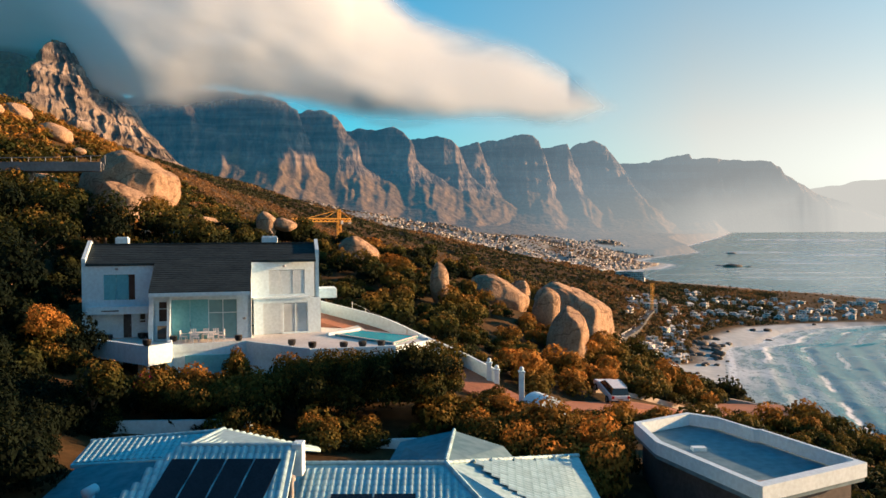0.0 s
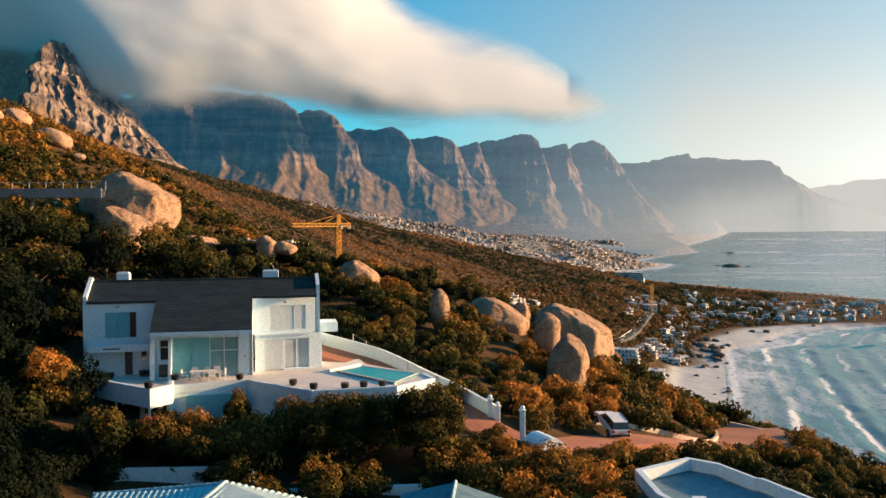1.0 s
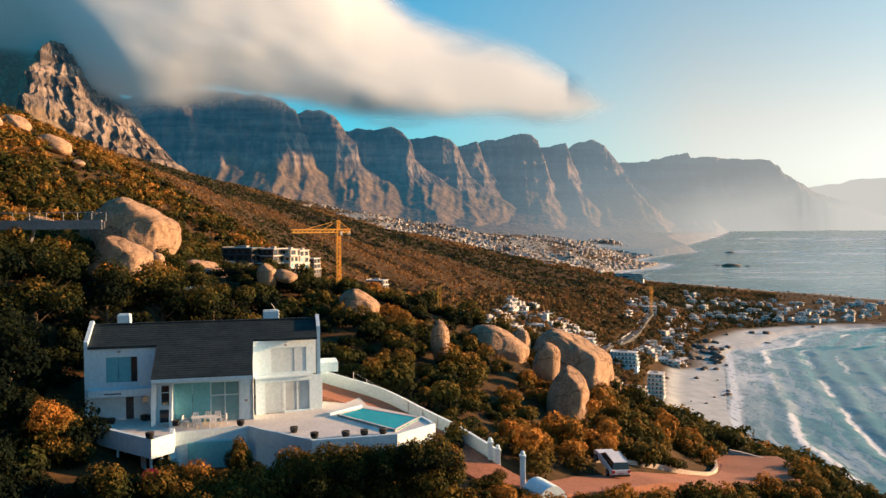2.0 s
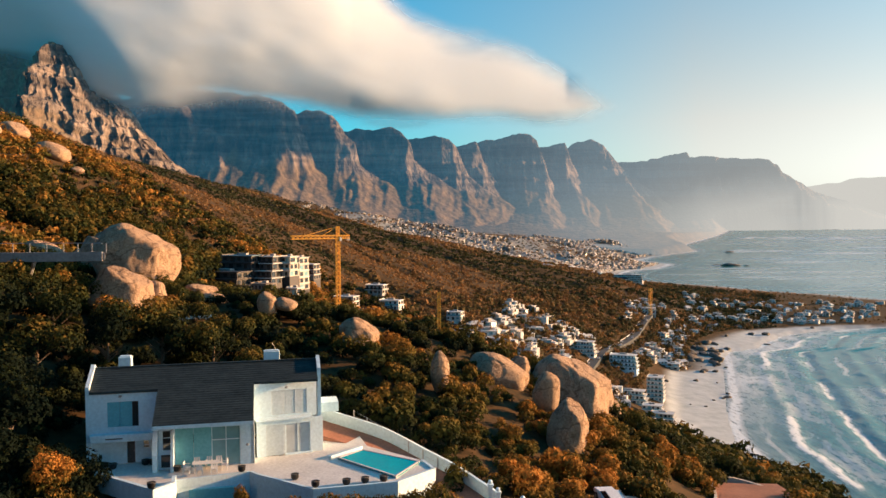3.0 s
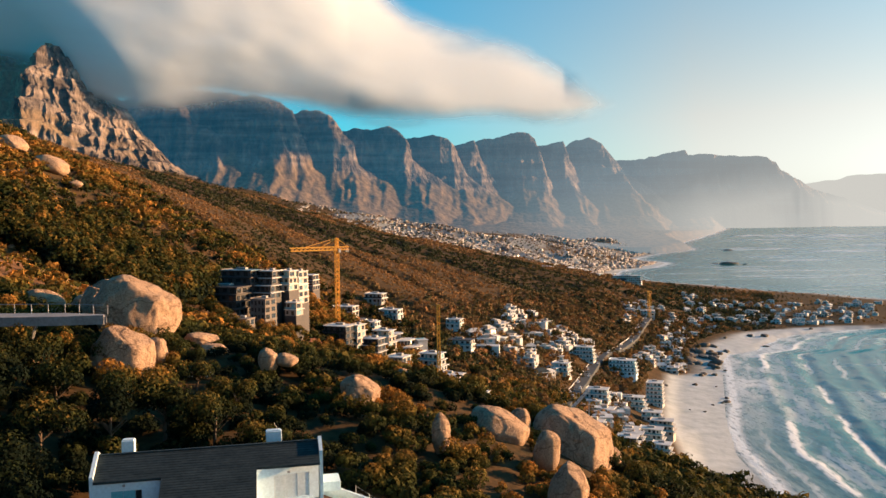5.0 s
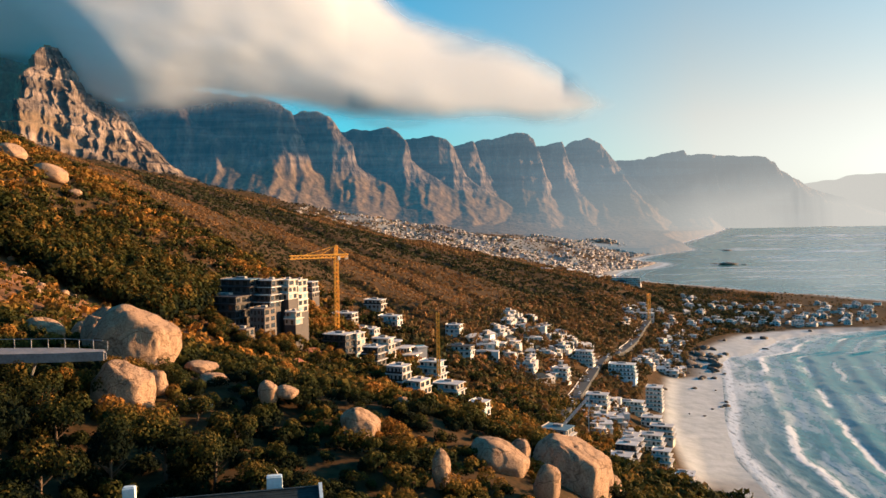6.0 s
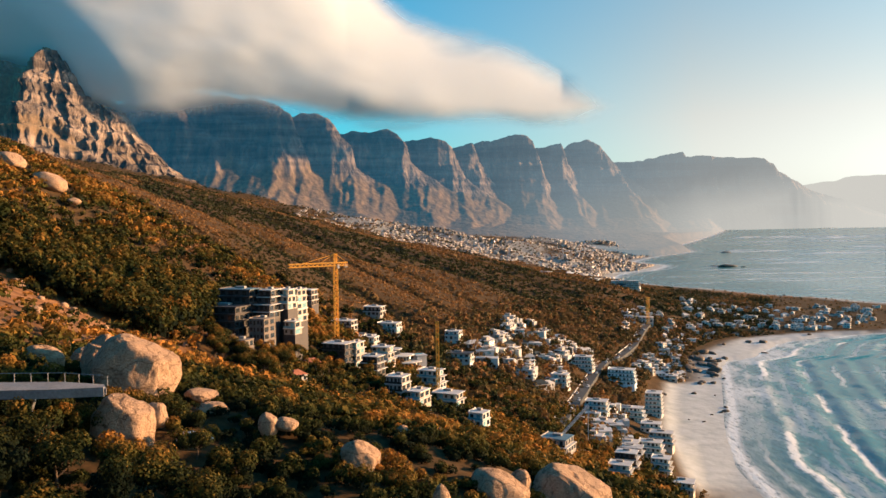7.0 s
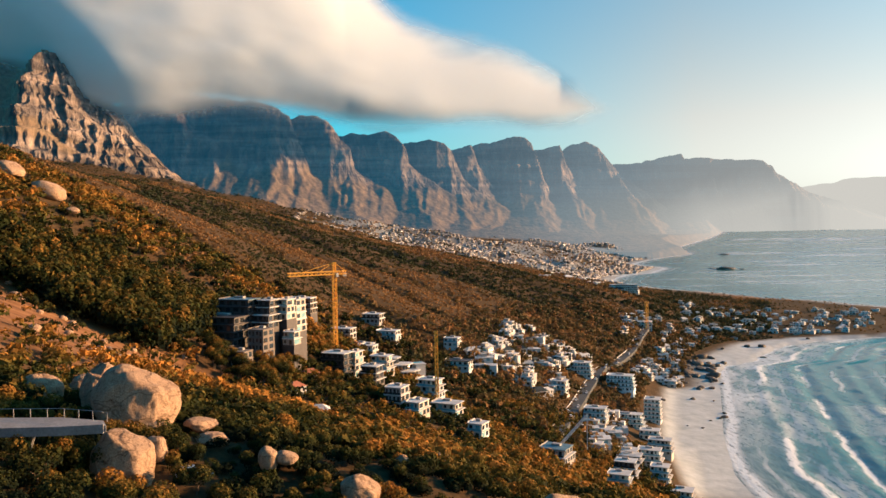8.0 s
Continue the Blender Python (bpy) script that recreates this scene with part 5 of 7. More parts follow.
for a, b in (((-12.3, 37.2, 130.43), (-6.9, 37.2, 130.43)), ((-6.9, 38.9, 129.05), (0.1, 38.9, 129.05)), ((0.1, 38.9, 129.05), (4.6, 31.5, 126.25)), ((0.1, 38.9, 129.05), (7.9, 46.6, 127.15)), ((-20, 45.0, 128.53), (-12.8, 45.3, 129.03)), ((-12.8, 45.3, 129.03), (-13.4, 42.4, 128.4)), ((0.1, 39.3, 129.0), (0.6, 46.2, 128.78))):
    a, b = Vector(a), Vector(b)
    n = int((b - a).length / 0.42)
    for i in range(n):
        bm = bmesh.new()
        p, q = a.lerp(b, i / n), a.lerp(b, (i + 1.08) / n)
        beam(bm, p, q, 0.13, 8, 0.11)
        part("ridge_tile", bm, roof_paint, tiled)
lay_tiles(front_a, (-15.6, 33.6, 128.07), (8.7, 0, 0), (0, 3.6, 2.35), lambda a, b: b > 0.2 and a > 0.05 + 0.32 * b, 200)
lay_tiles(front_b, (-6.8, 34.2, 127.2), (10.2, 0, 0), (0, 4.6, 1.77), lambda a, b: a < 0.97 - 0.29 * b and b > 0.2, 300)
lay_tiles(right_face, (6.4, 33.2, 126.95), (0.75, 12.0, 0.25), (-5.4, -0.3, 1.75), lambda a, b: b * 0.52 < a < 1.05 - b * 0.5, 300)
lay_tiles(back_l, (-19.8, 42.4, 128.05), (6.6, 0.2, 0.3), (0.0, 2.6, 0.55), lambda a, b: True, 120)
boxes("ridge_block", plaster, tiled, (-7.1, -6.6, 37.0, 37.8, 129.0, 130.5), bevel=0.03)
# tiles on the twisted slope behind the ridge
eave, ridge = (Vector((-6.95, 44.4, 128.23)), Vector((-12.7, 45.2, 129.22))), (Vector((-6.95, 37.4, 130.35)), Vector((-12.2, 37.4, 130.35)))
for i in range(15):
    for j in range(16):
        p, q = eave[0].lerp(eave[1], i / 15), ridge[0].lerp(ridge[1], i / 15)
        o = p.lerp(q, j / 16)
        x = (eave[0].lerp(eave[1], (i + 1) / 15).lerp(ridge[0].lerp(ridge[1], (i + 1) / 15), j / 16) - o).normalized()
        y = (q - p).normalized()
        y = (y - x * y.dot(x)).normalized()
        ob = new("roof_tile", tile_data)
        ob.parent = back_r
        ob.matrix_local = Matrix.Translation(o) @ Matrix((x, y, x.cross(y))).transposed().to_4x4()
panels = thing("solar_array", pose(0, 0, 0), "row of black solar panels on the tiled roof", "solar panels")
for i in range(4):
    x = -12.4 + 1.28 * i
    p = roof_plane(panels, "panel", [(x - 1.0, 32.6, 127.56), (x + 0.18, 32.6, 127.56), (x + 1.1, 36.4, 130.02), (x - 0.08, 36.4, 130.02)], solar, 0.05)
roof_plane(panels, "panel", [(-5.6, 32.6, 126.83), (-3.9, 32.6, 126.83), (-3.9, 35.6, 127.97), (-5.6, 35.6, 127.97)], solar, 0.05)
for i in range(2):
    roof_plane(panels, "panel", [(-5.2 + 2.0 * i, 33.2, 127.1), (-3.3 + 2.0 * i, 33.2, 127.1), (-3.3 + 2.0 * i, 36.5, 128.34), (-5.2 + 2.0 * i, 36.5, 128.34)], solar, 0.05)
flue = thing("roof_vent", pose(-7.0, 36.2, 128.3), "grey metal flue pipe on the roof", "flue")
bm = bmesh.new()
lathe(bm, [(0.14, -0.6), (0.14, 0.75), (0.22, 0.75), (0.22, 0.95), (0.02, 1.05)], 12)
part("pipe", bm, concrete, flue)
vent = thing("roof_vent", pose(-16.6, 37.2, 127.75), "white curved vent cowl on the pale roof", "vent")
bm = bmesh.new()
beam(bm, (0, 0, -0.2), (0, 0, 0.5), 0.2, 10)
beam(bm, (-0.1, -0.35, 0.5), (0.1, 0.3, 0.55), 0.26, 10)
part("cowl", bm, plaster, vent, smooth=True)
garden = thing("garden_wall", pose(0, 0, 0), "white garden wall behind the tiled house", "wall")
low_wall(garden, [(-23.4, 49.5), (-20.5, 50.6), (-13.0, 50.9), (-12.2, 50.0)], 122, 128.3, 0.25, plaster, "wall_section")
low_wall(garden, [(-23.4, 49.4), (-25.4, 58.0)], 122, 129.6, 0.25, plaster, "wall_section")
low_wall(garden, [(-12.2, 50.4), (-1.5, 51.4)], 121, 126.9, 0.25, plaster, "wall_section")

# ---- house with the flat roof ----
FLAT = [(12.06, 50.3), (12.2, 45.7), (15.16, 37.66), (22.15, 41.47), (19.45, 48.37), (19.09, 48.51), (17.79, 51.57), (16.17, 52.86)]
flat = thing("flat_roofed_house", pose(0, 0, 0), "modern dark house with a white-rimmed flat roof", "house")
cx, cy = sum(p[0] for p in FLAT) / 8, sum(p[1] for p in FLAT) / 8


def shrunk(k):
    return [(cx + (x - cx) * k, cy + (y - cy) * k) for x, y in FLAT]


bm = bmesh.new()
prism(bm, shrunk(0.9), 117.5, 127.2)
part("wall", bm, dark_cladding, flat)
bm = bmesh.new()
prism(bm, shrunk(0.985), 127.2, 127.4)
part("roof", bm, membrane, flat)
for i in range(8):
    o, n = FLAT, shrunk(0.92)
    j = (i + 1) % 8
    bm = bmesh.new()
    prism(bm, [o[i], o[j], n[j], n[i]], 127.45, 128.2)
    part("parapet", bm, plaster, flat)
boxes("roof_hatch", plaster, flat, (14.6, 15.4, 46.4, 46.9, 127.4, 127.62))
boxes("roof_duct", concrete, flat, (16.0, 19.2, 40.3, 40.55, 127.4, 127.6))
boxes("lower_roof", membrane, flat, (12.6, 15.6, 37.9, 40.9, 124.9, 125.3))
boxes("lower_parapet", plaster, flat, (12.3, 12.6, 37.6, 41.2, 124.7, 125.7), (12.6, 15.6, 37.6, 37.9, 124.7, 125.7), (12.6, 15.6, 40.9, 41.2, 124.7, 125.7))
boxes("terrace_column", concrete, flat, (20.3, 20.7, 42.0, 42.4, 120, 126.6))

# driveway with the parked car
def on_ground(*pts):
    return [(x, y, float(height(x, y))) for x, y in pts]


strip("driveway_2", on_ground((5.6, 61.0), (9.0, 64.0), (13.0, 67.6), (18.0, 72.0), (24.0, 76.2), (29.2, 80.4), (32.6, 85.5), (34.6, 90.5)), 5.4, 0.3, red_brick, "red brick driveway that curves below the garden", "driveway", 1.2)
strip("driveway_3", on_ground((33.2, 84.0), (35.0, 88.5), (36.2, 93.0), (36.6, 97.5)), 8.6, 0.36, red_brick, "broad turning place of red brick by the slope edge", "driveway", 1.2)
strip("kerb_1", on_ground((14.0, 73.6), (20.4, 77.6), (25.0, 80.6), (28.3, 84.0), (30.3, 88.0), (31.6, 92.5), (32.6, 98.6)), 0.3, 0.5, plaster_sand, "pale stone kerb along the inner side of the drive", "kerb", 1.4)
strip("kerb_2", on_ground((33.0, 99.2), (37.0, 98.6), (40.4, 93.5), (41.6, 87.0), (43.5, 82.0)), 0.35, 0.7, plaster_sand, "pale stone kerb round the turning place", "kerb", 1.6)


def car(m):
    """An estate car, 4.4 m long; its front looks along +y."""
    ob = thing("car", m, "white estate car parked on the driveway", "car")
    bm = bmesh.new()
    half = [(-2.15, 0.35), (-2.2, 0.75), (-2.12, 0.95), (1.0, 0.98), (2.05, 0.8), (2.2, 0.6), (2.15, 0.35)]
    a = [bm.verts.new((-0.87, y, z)) for y, z in half]
    b = [bm.verts.new((0.87, y, z)) for y, z in half]
    bm.faces.new(a), bm.faces.new(b[::-1])
    for i in range(7):
        j = (i + 1) % 7
        bm.faces.new((a[j], a[i], b[i], b[j]))
    bmesh.ops.recalc_face_normals(bm, faces=bm.faces)
    body = part("body", bm, car_white, ob, bevel=0.05)
    bm = bmesh.new()
    top = [(-2.08, 0.93, 0.82), (-1.8, 1.5, 0.66), (0.1, 1.52, 0.66), (1.0, 0.96, 0.78)]
    a = [bm.verts.new((-w, y, z)) for y, z, w in top]
    b = [bm.verts.new((w, y, z)) for y, z, w in top]
    bm.faces.new(a), bm.faces.new(b[::-1])
    for i in range(4):
        j = (i + 1) % 4
        bm.faces.new((a[j], a[i], b[i], b[j]))
    bmesh.ops.recalc_face_normals(bm, faces=bm.faces)
    part("cabin", bm, glass, ob, "dark tinted windows")
    boxes("roof", car_white, ob, (-0.66, 0.66, -1.85, 0.15, 1.5, 1.56), bevel=0.025)
    for x in (-0.72, 0.68):
        boxes("roof_rail", steel, ob, (x, x + 0.04, -1.7, 0.0, 1.56, 1.6))
    for x in (-0.84, 0.62):
        boxes("tail_light", red_lens, ob, (x, x + 0.22, -2.21, -2.1, 0.68, 0.92))
    boxes("number_plate", plaster_sand, ob, (-0.26, 0.26, -2.225, -2.195, 0.58, 0.7))
    boxes("bumper", rubber, ob, (-0.86, 0.86, -2.27, -2.12, 0.36, 0.52), bevel=0.03)
    for x in (-0.95, 0.75):
        for y in (-1.35, 1.35):
            bm = bmesh.new()
            beam(bm, (x, y, 0.32), (x + 0.2, y, 0.32), 0.32, 16)
            w = part("wheel", bm, rubber, ob)
            bm = bmesh.new()
            beam(bm, (x - 0.01, y, 0.32), (x + 0.21, y, 0.32), 0.19, 12)
            part("rim", bm, steel, w)
    return ob


white_car = car(pose(15.0, 71.5, float(height(15.2, 70.6)) + 0.45, 12, 2, 11))

# ---- shrubs and trees ----
CLEAR += [(x, y, 0.36 * w + 0.3) for x, y, z, w, h, l_ in BOULDERS]
CLEAR += [(x * (1 - 0.55 * w / y - 1.2 / y), y - 0.55 * w - 1.2, 0.27 * w + 0.3) for x, y, z, w, h, l_ in BOULDERS if y > 85]
for u in range(0, 28, 3):
    for v in range(-9, 8, 3):
        q = house.matrix_world @ Vector((u, v, 0))
        if v > -4 or u > 12 or (u > 2 and v > -7):
            CLEAR.append((q.x, q.y, 2.6))
for k in range(9):
    CLEAR.append((-12 + 2.2 * k, 73.2 - 1.5 * k, 2.6))
CLEAR += [(16, 44, 7.5), (16, 50, 4.5), (15, 39, 4.5), (20, 42, 4), (1.5, 60.5, 2.6), (4.0, 62.5, 2.4), (-0.5, 62.5, 2.4)]
CLEAR += [(x, y, 3.1) for x, y in ((8, 62.5), (11, 65.5), (14, 68.5), (15, 71.5), (18, 72), (21, 74), (24, 76.2), (27, 78.6), (30, 81.5), (33, 84), (33, 88), (37, 88), (34, 92), (38, 92.5), (35, 96), (38, 96.5))]
CLEAR += [(x, y, 2.2) for x, y in ((15, 66), (19, 69), (24, 72.5), (29, 76.5), (34, 80.5), (38, 83))]
CLEAR += [(7.5, 58.6, 2.0), (7.3, 56.6, 1.2), (-31.4, 100, 3.0), (-30.4, 96.5, 2.6), (-29.6, 93.5, 2.0)]
CLEAR += [(-20 + 2.6 * k, 48.4, 2.2) for k in range(8)]
for k in range(10):
    CLEAR += [(-20 + 3 * k, 34, 3.2), (-20 + 3 * k, 39, 3.2), (-20 + 3 * k, 44, 3.0)]

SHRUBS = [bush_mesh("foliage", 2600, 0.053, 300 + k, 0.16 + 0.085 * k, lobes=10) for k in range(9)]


# near-black foliage that stands in for the shade left of the villa
SHADE_SHRUBS = [bush_mesh("foliage", 2600, 0.053, 330 + k, -0.28, lobes=10) for k in range(3)]


def near_tone(x, y):
    """Greener among the gardens, rusty on the open slope, darkened to stand in for shade left of the villa."""
    return float(np.clip(0.04 + 0.5 * smooth(-16, -4, x) * smooth(54, 72, y) * (1 - 0.55 * smooth(92, 116, y)) - 0.36 * smooth(14, 24, x) - 0.42 * smooth(-20, -28, x) * smooth(90, 72, y) + 0.75 * (fbm(np.array(x / 9.0), np.array(y / 9.0), 3) - 0.5) * 2, 0, 1))


def shrub(x, y, r, tone=None, z=None, tall=1.0):
    t = near_tone(x, y) if tone is None else tone
    ob = new("shrub", SHRUBS[int(np.clip(t * 9 + rng.normal(0, 0.9), 0, 8))] if t > 0.005 else SHADE_SHRUBS[int(rng.integers(0, 3))])
    z = float(height(x, y)) - 0.15 * r if z is None else z
    ob.matrix_world = pose(x, y, z, 0, 0, rng.uniform(0, 360)) @ Matrix.Diagonal((r, r, r * tall, 1))
    rusty = t > 0.45
    return tagged(ob, "rounded rust-brown shrub on the dry slope" if rusty else "dense dark green garden shrub", "shrub", "shrubs on the slope")


spots = []
tries = 0
while len(spots) < 1550 and tries < 26000:
    tries += 1
    y = 40 + 90 * rng.random() ** 0.85
    x = rng.uniform(-0.64, 0.62) * (y + 6)
    if is_clear(x, y):
        r = (0.8 + 1.3 * rng.random() ** 1.6) * (0.8 + 0.35 * y / 100)
        spots.append((x, y, r))
        CLEAR.append((x, y, r * 0.5))
spots.sort(key=lambda s: s[1])
for x, y, r in spots[:80]:
    shrub(x, y, r, tall=rng.uniform(0.8, 1.25))
rest = np.array(spots[80:])
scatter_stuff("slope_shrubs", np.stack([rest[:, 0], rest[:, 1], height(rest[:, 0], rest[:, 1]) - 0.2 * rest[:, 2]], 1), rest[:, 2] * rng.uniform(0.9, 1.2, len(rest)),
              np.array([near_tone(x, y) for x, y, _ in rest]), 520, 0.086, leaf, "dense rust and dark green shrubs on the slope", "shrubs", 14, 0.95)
# hedge of big rounded shrubs below the terrace
for i in range(26):
    k = i / 25
    x, y = -18.2 + 16.7 * k + rng.normal(0, 0.3), 53.0 + 3.4 * k + rng.normal(0, 0.7)
    shrub(x, y, rng.uniform(1.5, 2.1), 0.24 + 0.18 * rng.random(), 128.1 + 0.4 * math.sin(i * 1.7), 1.2)
for i in range(12):
    k = i / 11
    shrub(-10.5 + 10.5 * k + rng.normal(0, 0.3), 55.6 + 2.2 * k + rng.normal(0, 0.5), rng.uniform(1.4, 1.9), 0.2 + 0.2 * rng.random(), 128.9 - 0.5 * k, 1.1)
# shrubs of the shaded garden: the shade is put into their near-black leaves
for i in range(95):
    k = rng.random()
    x, y = -21 - 14 * rng.random() - 4 * k, 38 + 22 * k
    if y > 57.5 or abs(x / y + 0.489) > 0.05:  # the tall bush stands free
        shrub(x, y, rng.uniform(1.4, 2.3), 0.0, None, 1.2)
for i in range(26):
    k = rng.random()
    shrub(-21.6 - 5.6 * rng.random(), 41 + 10 * k, rng.uniform(1.0, 1.6), 0.0, None, 1.2)
for z, r in ((132.6, 1.55), (130.4, 1.45), (128.6, 1.1)):  # tall bush beside the house
    shrub(-27.4, 56.0, r, 0.5, z, 1.25)
shrub(-14.8, 57.4, 1.1, 0.45, 129.6, 2.0)
for i in range(10):
    k = i / 9
    shrub(-8.5 + 8.0 * k + rng.normal(0, 0.3), 53.6 + 1.6 * k + rng.normal(0, 0.4), rng.uniform(1.3, 1.7), 0.12 + 0.12 * rng.random(), 129.5 + 0.9 * k + 0.3 * math.sin(i * 2.1), 1.15)
for x, y, r in ((-46.0, 105.8, 1.5), (-43.6, 105.6, 1.6), (-41.4, 105.8, 1.5), (-39.4, 106.0, 1.5), (-37.6, 106.4, 1.4)):
    shrub(x, y, r, 0.25, 142.3, 1.05)
for x, y, r in ((-41.2, 106.4, 1.9), (-38.4, 106.2, 1.5), (-44.0, 106.0, 1.9), (-43.6, 97.0, 1.8), (-45.2, 96.2, 1.7)):
    shrub(x, y, r, 0.3, None, 1.5)
for x, y, r in ((-14.6, 59.2, 1.2), (-0.6, 57.6, 1.3), (1.9, 56.6, 1.3), (6.2, 52.5, 2.4), (7.4, 55.2, 1.5), (9.2, 51.5, 1.8), (7.0, 48.2, 2.0), (3.0, 54.6, 1.6), (22.5, 55.0, 1.5), (24.5, 57.5, 1.5), (8.6, 50.5, 2.2), (9.2, 47.0, 2.2), (4.6, 50.5, 1.9), (9.4, 54.0, 1.3), (2.8, 52.0, 1.7), (-7.6, 50.0, 1.6), (-11.3, 49.0, 1.4)):
    shrub(x, y, r, 0.8 if x > 0 else 0.35, float(height(x, y)) - 0.4, 1.25 if x > 0 else 1.2)
for x, y, r in ((3.6, 60.4, 1.3), (5.0, 59.2, 1.3), (6.1, 57.6, 1.2), (8.4, 57.0, 1.15), (9.6, 58.8, 1.3), (4.2, 57.2, 1.4), (11.0, 61.0, 1.2), (12.6, 62.4, 1.0), (9.6, 56.2, 1.4)):
    shrub(x, y, r, 0.5, None, 1.1)


def tree(x, y, tall, crown, tone, seed, label="dark green garden tree with a broad crown"):
    z = float(height(x, y))
    ob = thing("tree", pose(x, y, z - 0.3), label, "tree", "trees on the slope")
    r = np.random.default_rng(seed)
    bm = bmesh.new()
    p = Vector((0, 0, 0))
    top = Vector((r.normal(0, 0.3), r.normal(0, 0.3), tall * 0.62))
    beam(bm, p, top, 0.05 * tall * 0.6, 7, 0.02 * tall)
    for i in range(6):
        a = r.uniform(0, 6.28)
        s = p.lerp(top, r.uniform(0.45, 1.0))
        beam(bm, s, s + Vector((math.cos(a), math.sin(a), 0.9)) * crown * 0.6, 0.014 * tall, 5, 0.004 * tall)
    part("trunk", bm, bark, ob)
    me = bush_mesh("crown", 2600, 0.055, seed, tone, lobes=9, flat=1.0)
    c = new("crown", me)
    c.parent = ob
    c.matrix_local = pose(0, 0, tall - crown * 1.25, 0, 0, seed * 40) @ Matrix.Diagonal((crown, crown, crown * 1.05, 1))
    return ob


# a tone of -0.3 paints the shade beside the villa into the crown
for i, (x, y, tall, crown, tone) in enumerate((
        (-29.5, 50.5, 4.0, 2.0, -0.3), (-33, 60, 6.5, 2.8, -0.3), (-36, 66, 6.5, 2.8, -0.3), (-32, 55, 5.5, 2.6, -0.3), (-38, 74, 6.0, 2.8, 0.15),
        (-33, 78, 7.0, 2.8, -0.3), (-29, 82, 7.2, 3.0, 0.12), (-24, 82, 6.4, 2.8, 0.15), (-19, 81, 4.5, 2.4, 0.22), (-14, 80, 4.0, 2.2, 0.3), (-41, 84, 6.0, 3.0, 0.12), (-46, 90, 6.0, 3.0, 0.2), (-36, 88, 4.5, 2.4, 0.2),
        (-45, 80, 6, 3.0, -0.3), (-24, 92, 4, 2.4, 0.2), (-30, 96, 4, 2.2, 0.22), (-42, 66, 6, 3, -0.3), (-22, 50.2, 4.5, 2.0, 0.2), (-40, 97, 5, 2.6, 0.35), (-44.5, 95.5, 4.5, 2.2, 0.35))):
    tree(x, y, tall, crown, tone, 501 + i)
for x, y, z, r in ((-29.0, 57.4, 132.6, 1.7), (-28.4, 57.0, 131.2, 1.9), (-29.6, 57.6, 130.6, 1.9), (-28.8, 56.8, 129.0, 2.0), (-29.2, 57.6, 127.4, 2.0)):
    shrub(x, y, r, 0.4, z, 1.3)
ob = new("shrub", bush_mesh("foliage", 600, 0.06, 900, 0.5, blossom, 5))
ob.matrix_world = pose(-20.4, 54.0, 129.3) @ Matrix.Diagonal((1.0, 0.8, 1.5, 1))
tagged(ob, "bougainvillea shrub with bright pink blossom by the terrace wall", "shrub")

# scrub farther off, in two sheets
mid = []
while len(mid) < 7800:
    y = 118 + 420 * rng.random() ** 1.15
    x = rng.uniform(-0.62, 0.5) * y
    if float(coast(y)) - x < 60 or not is_clear(x, y):
        continue
    mid.append((x, y))
mid = np.array(mid)
mz = height(mid[:, 0], mid[:, 1])
bare_here = np.exp(-((mid[:, 0] + 116) / 54) ** 4 - ((mid[:, 1] - 232) / 98) ** 4)
keep = rng.random(len(mid)) > 0.93 * bare_here
mid, mz = mid[keep], mz[keep]
tone = np.clip(0.24 + 0.5 * smooth(0.42, 0.66, fbm(mid[:, 0] / 45, mid[:, 1] / 60, 4, seed=4)) - 0.06 * smooth(170, 260, mid[:, 1]) * smooth(-60, -110, mid[:, 0]) - 0.08 * smooth(250, 420, mid[:, 1]) - 0.2 * smooth(-80, -20, mid[:, 0]) + rng.normal(0, 0.12, len(mid)), 0, 1)
size = rng.uniform(1.6, 3.9, len(mid)) * np.clip(mid[:, 1] / 260, 0.75, 1.4)
scatter_stuff("scrub", np.stack([mid[:, 0], mid[:, 1], mz - 0.3], 1), size, tone, 38, 0.19, leaf, "dense dark and rusty scrub covering the slope", "scrub")
far = np.stack([rng.uniform(-0.58, 0.42, 62000), 430 * (2900 / 430) ** rng.random(62000)], 1)
far[:, 0] *= far[:, 1]
far = far[(np.asarray(coast(far[:, 1])) - far[:, 0]) > 75]
fz = height(far[:, 0], far[:, 1])
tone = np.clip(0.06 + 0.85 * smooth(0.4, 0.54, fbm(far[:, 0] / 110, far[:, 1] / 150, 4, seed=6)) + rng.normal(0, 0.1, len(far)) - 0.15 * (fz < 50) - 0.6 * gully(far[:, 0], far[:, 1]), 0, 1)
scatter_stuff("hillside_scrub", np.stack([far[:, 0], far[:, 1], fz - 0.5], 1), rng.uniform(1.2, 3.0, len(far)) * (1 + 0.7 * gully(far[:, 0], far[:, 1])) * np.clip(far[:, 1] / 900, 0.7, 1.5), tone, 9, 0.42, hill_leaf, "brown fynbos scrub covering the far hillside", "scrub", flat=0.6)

# wood of tall trees on the shoulder of the hill
wood_spots = np.stack([rng.uniform(-188, -103, 1700), rng.uniform(294, 415, 1700)], 1)
edge_here = fbm(wood_spots[:, 0] / 60, wood_spots[:, 1] / 60, 3, seed=40) + 0.25 * np.exp(-((wood_spots[:, 0] + 150) / 60) ** 2)
wood_spots = wood_spots[(edge_here > 0.44) & (wood_spots[:, 1] < 338 + 0.85 * (wood_spots[:, 0] + 190))]
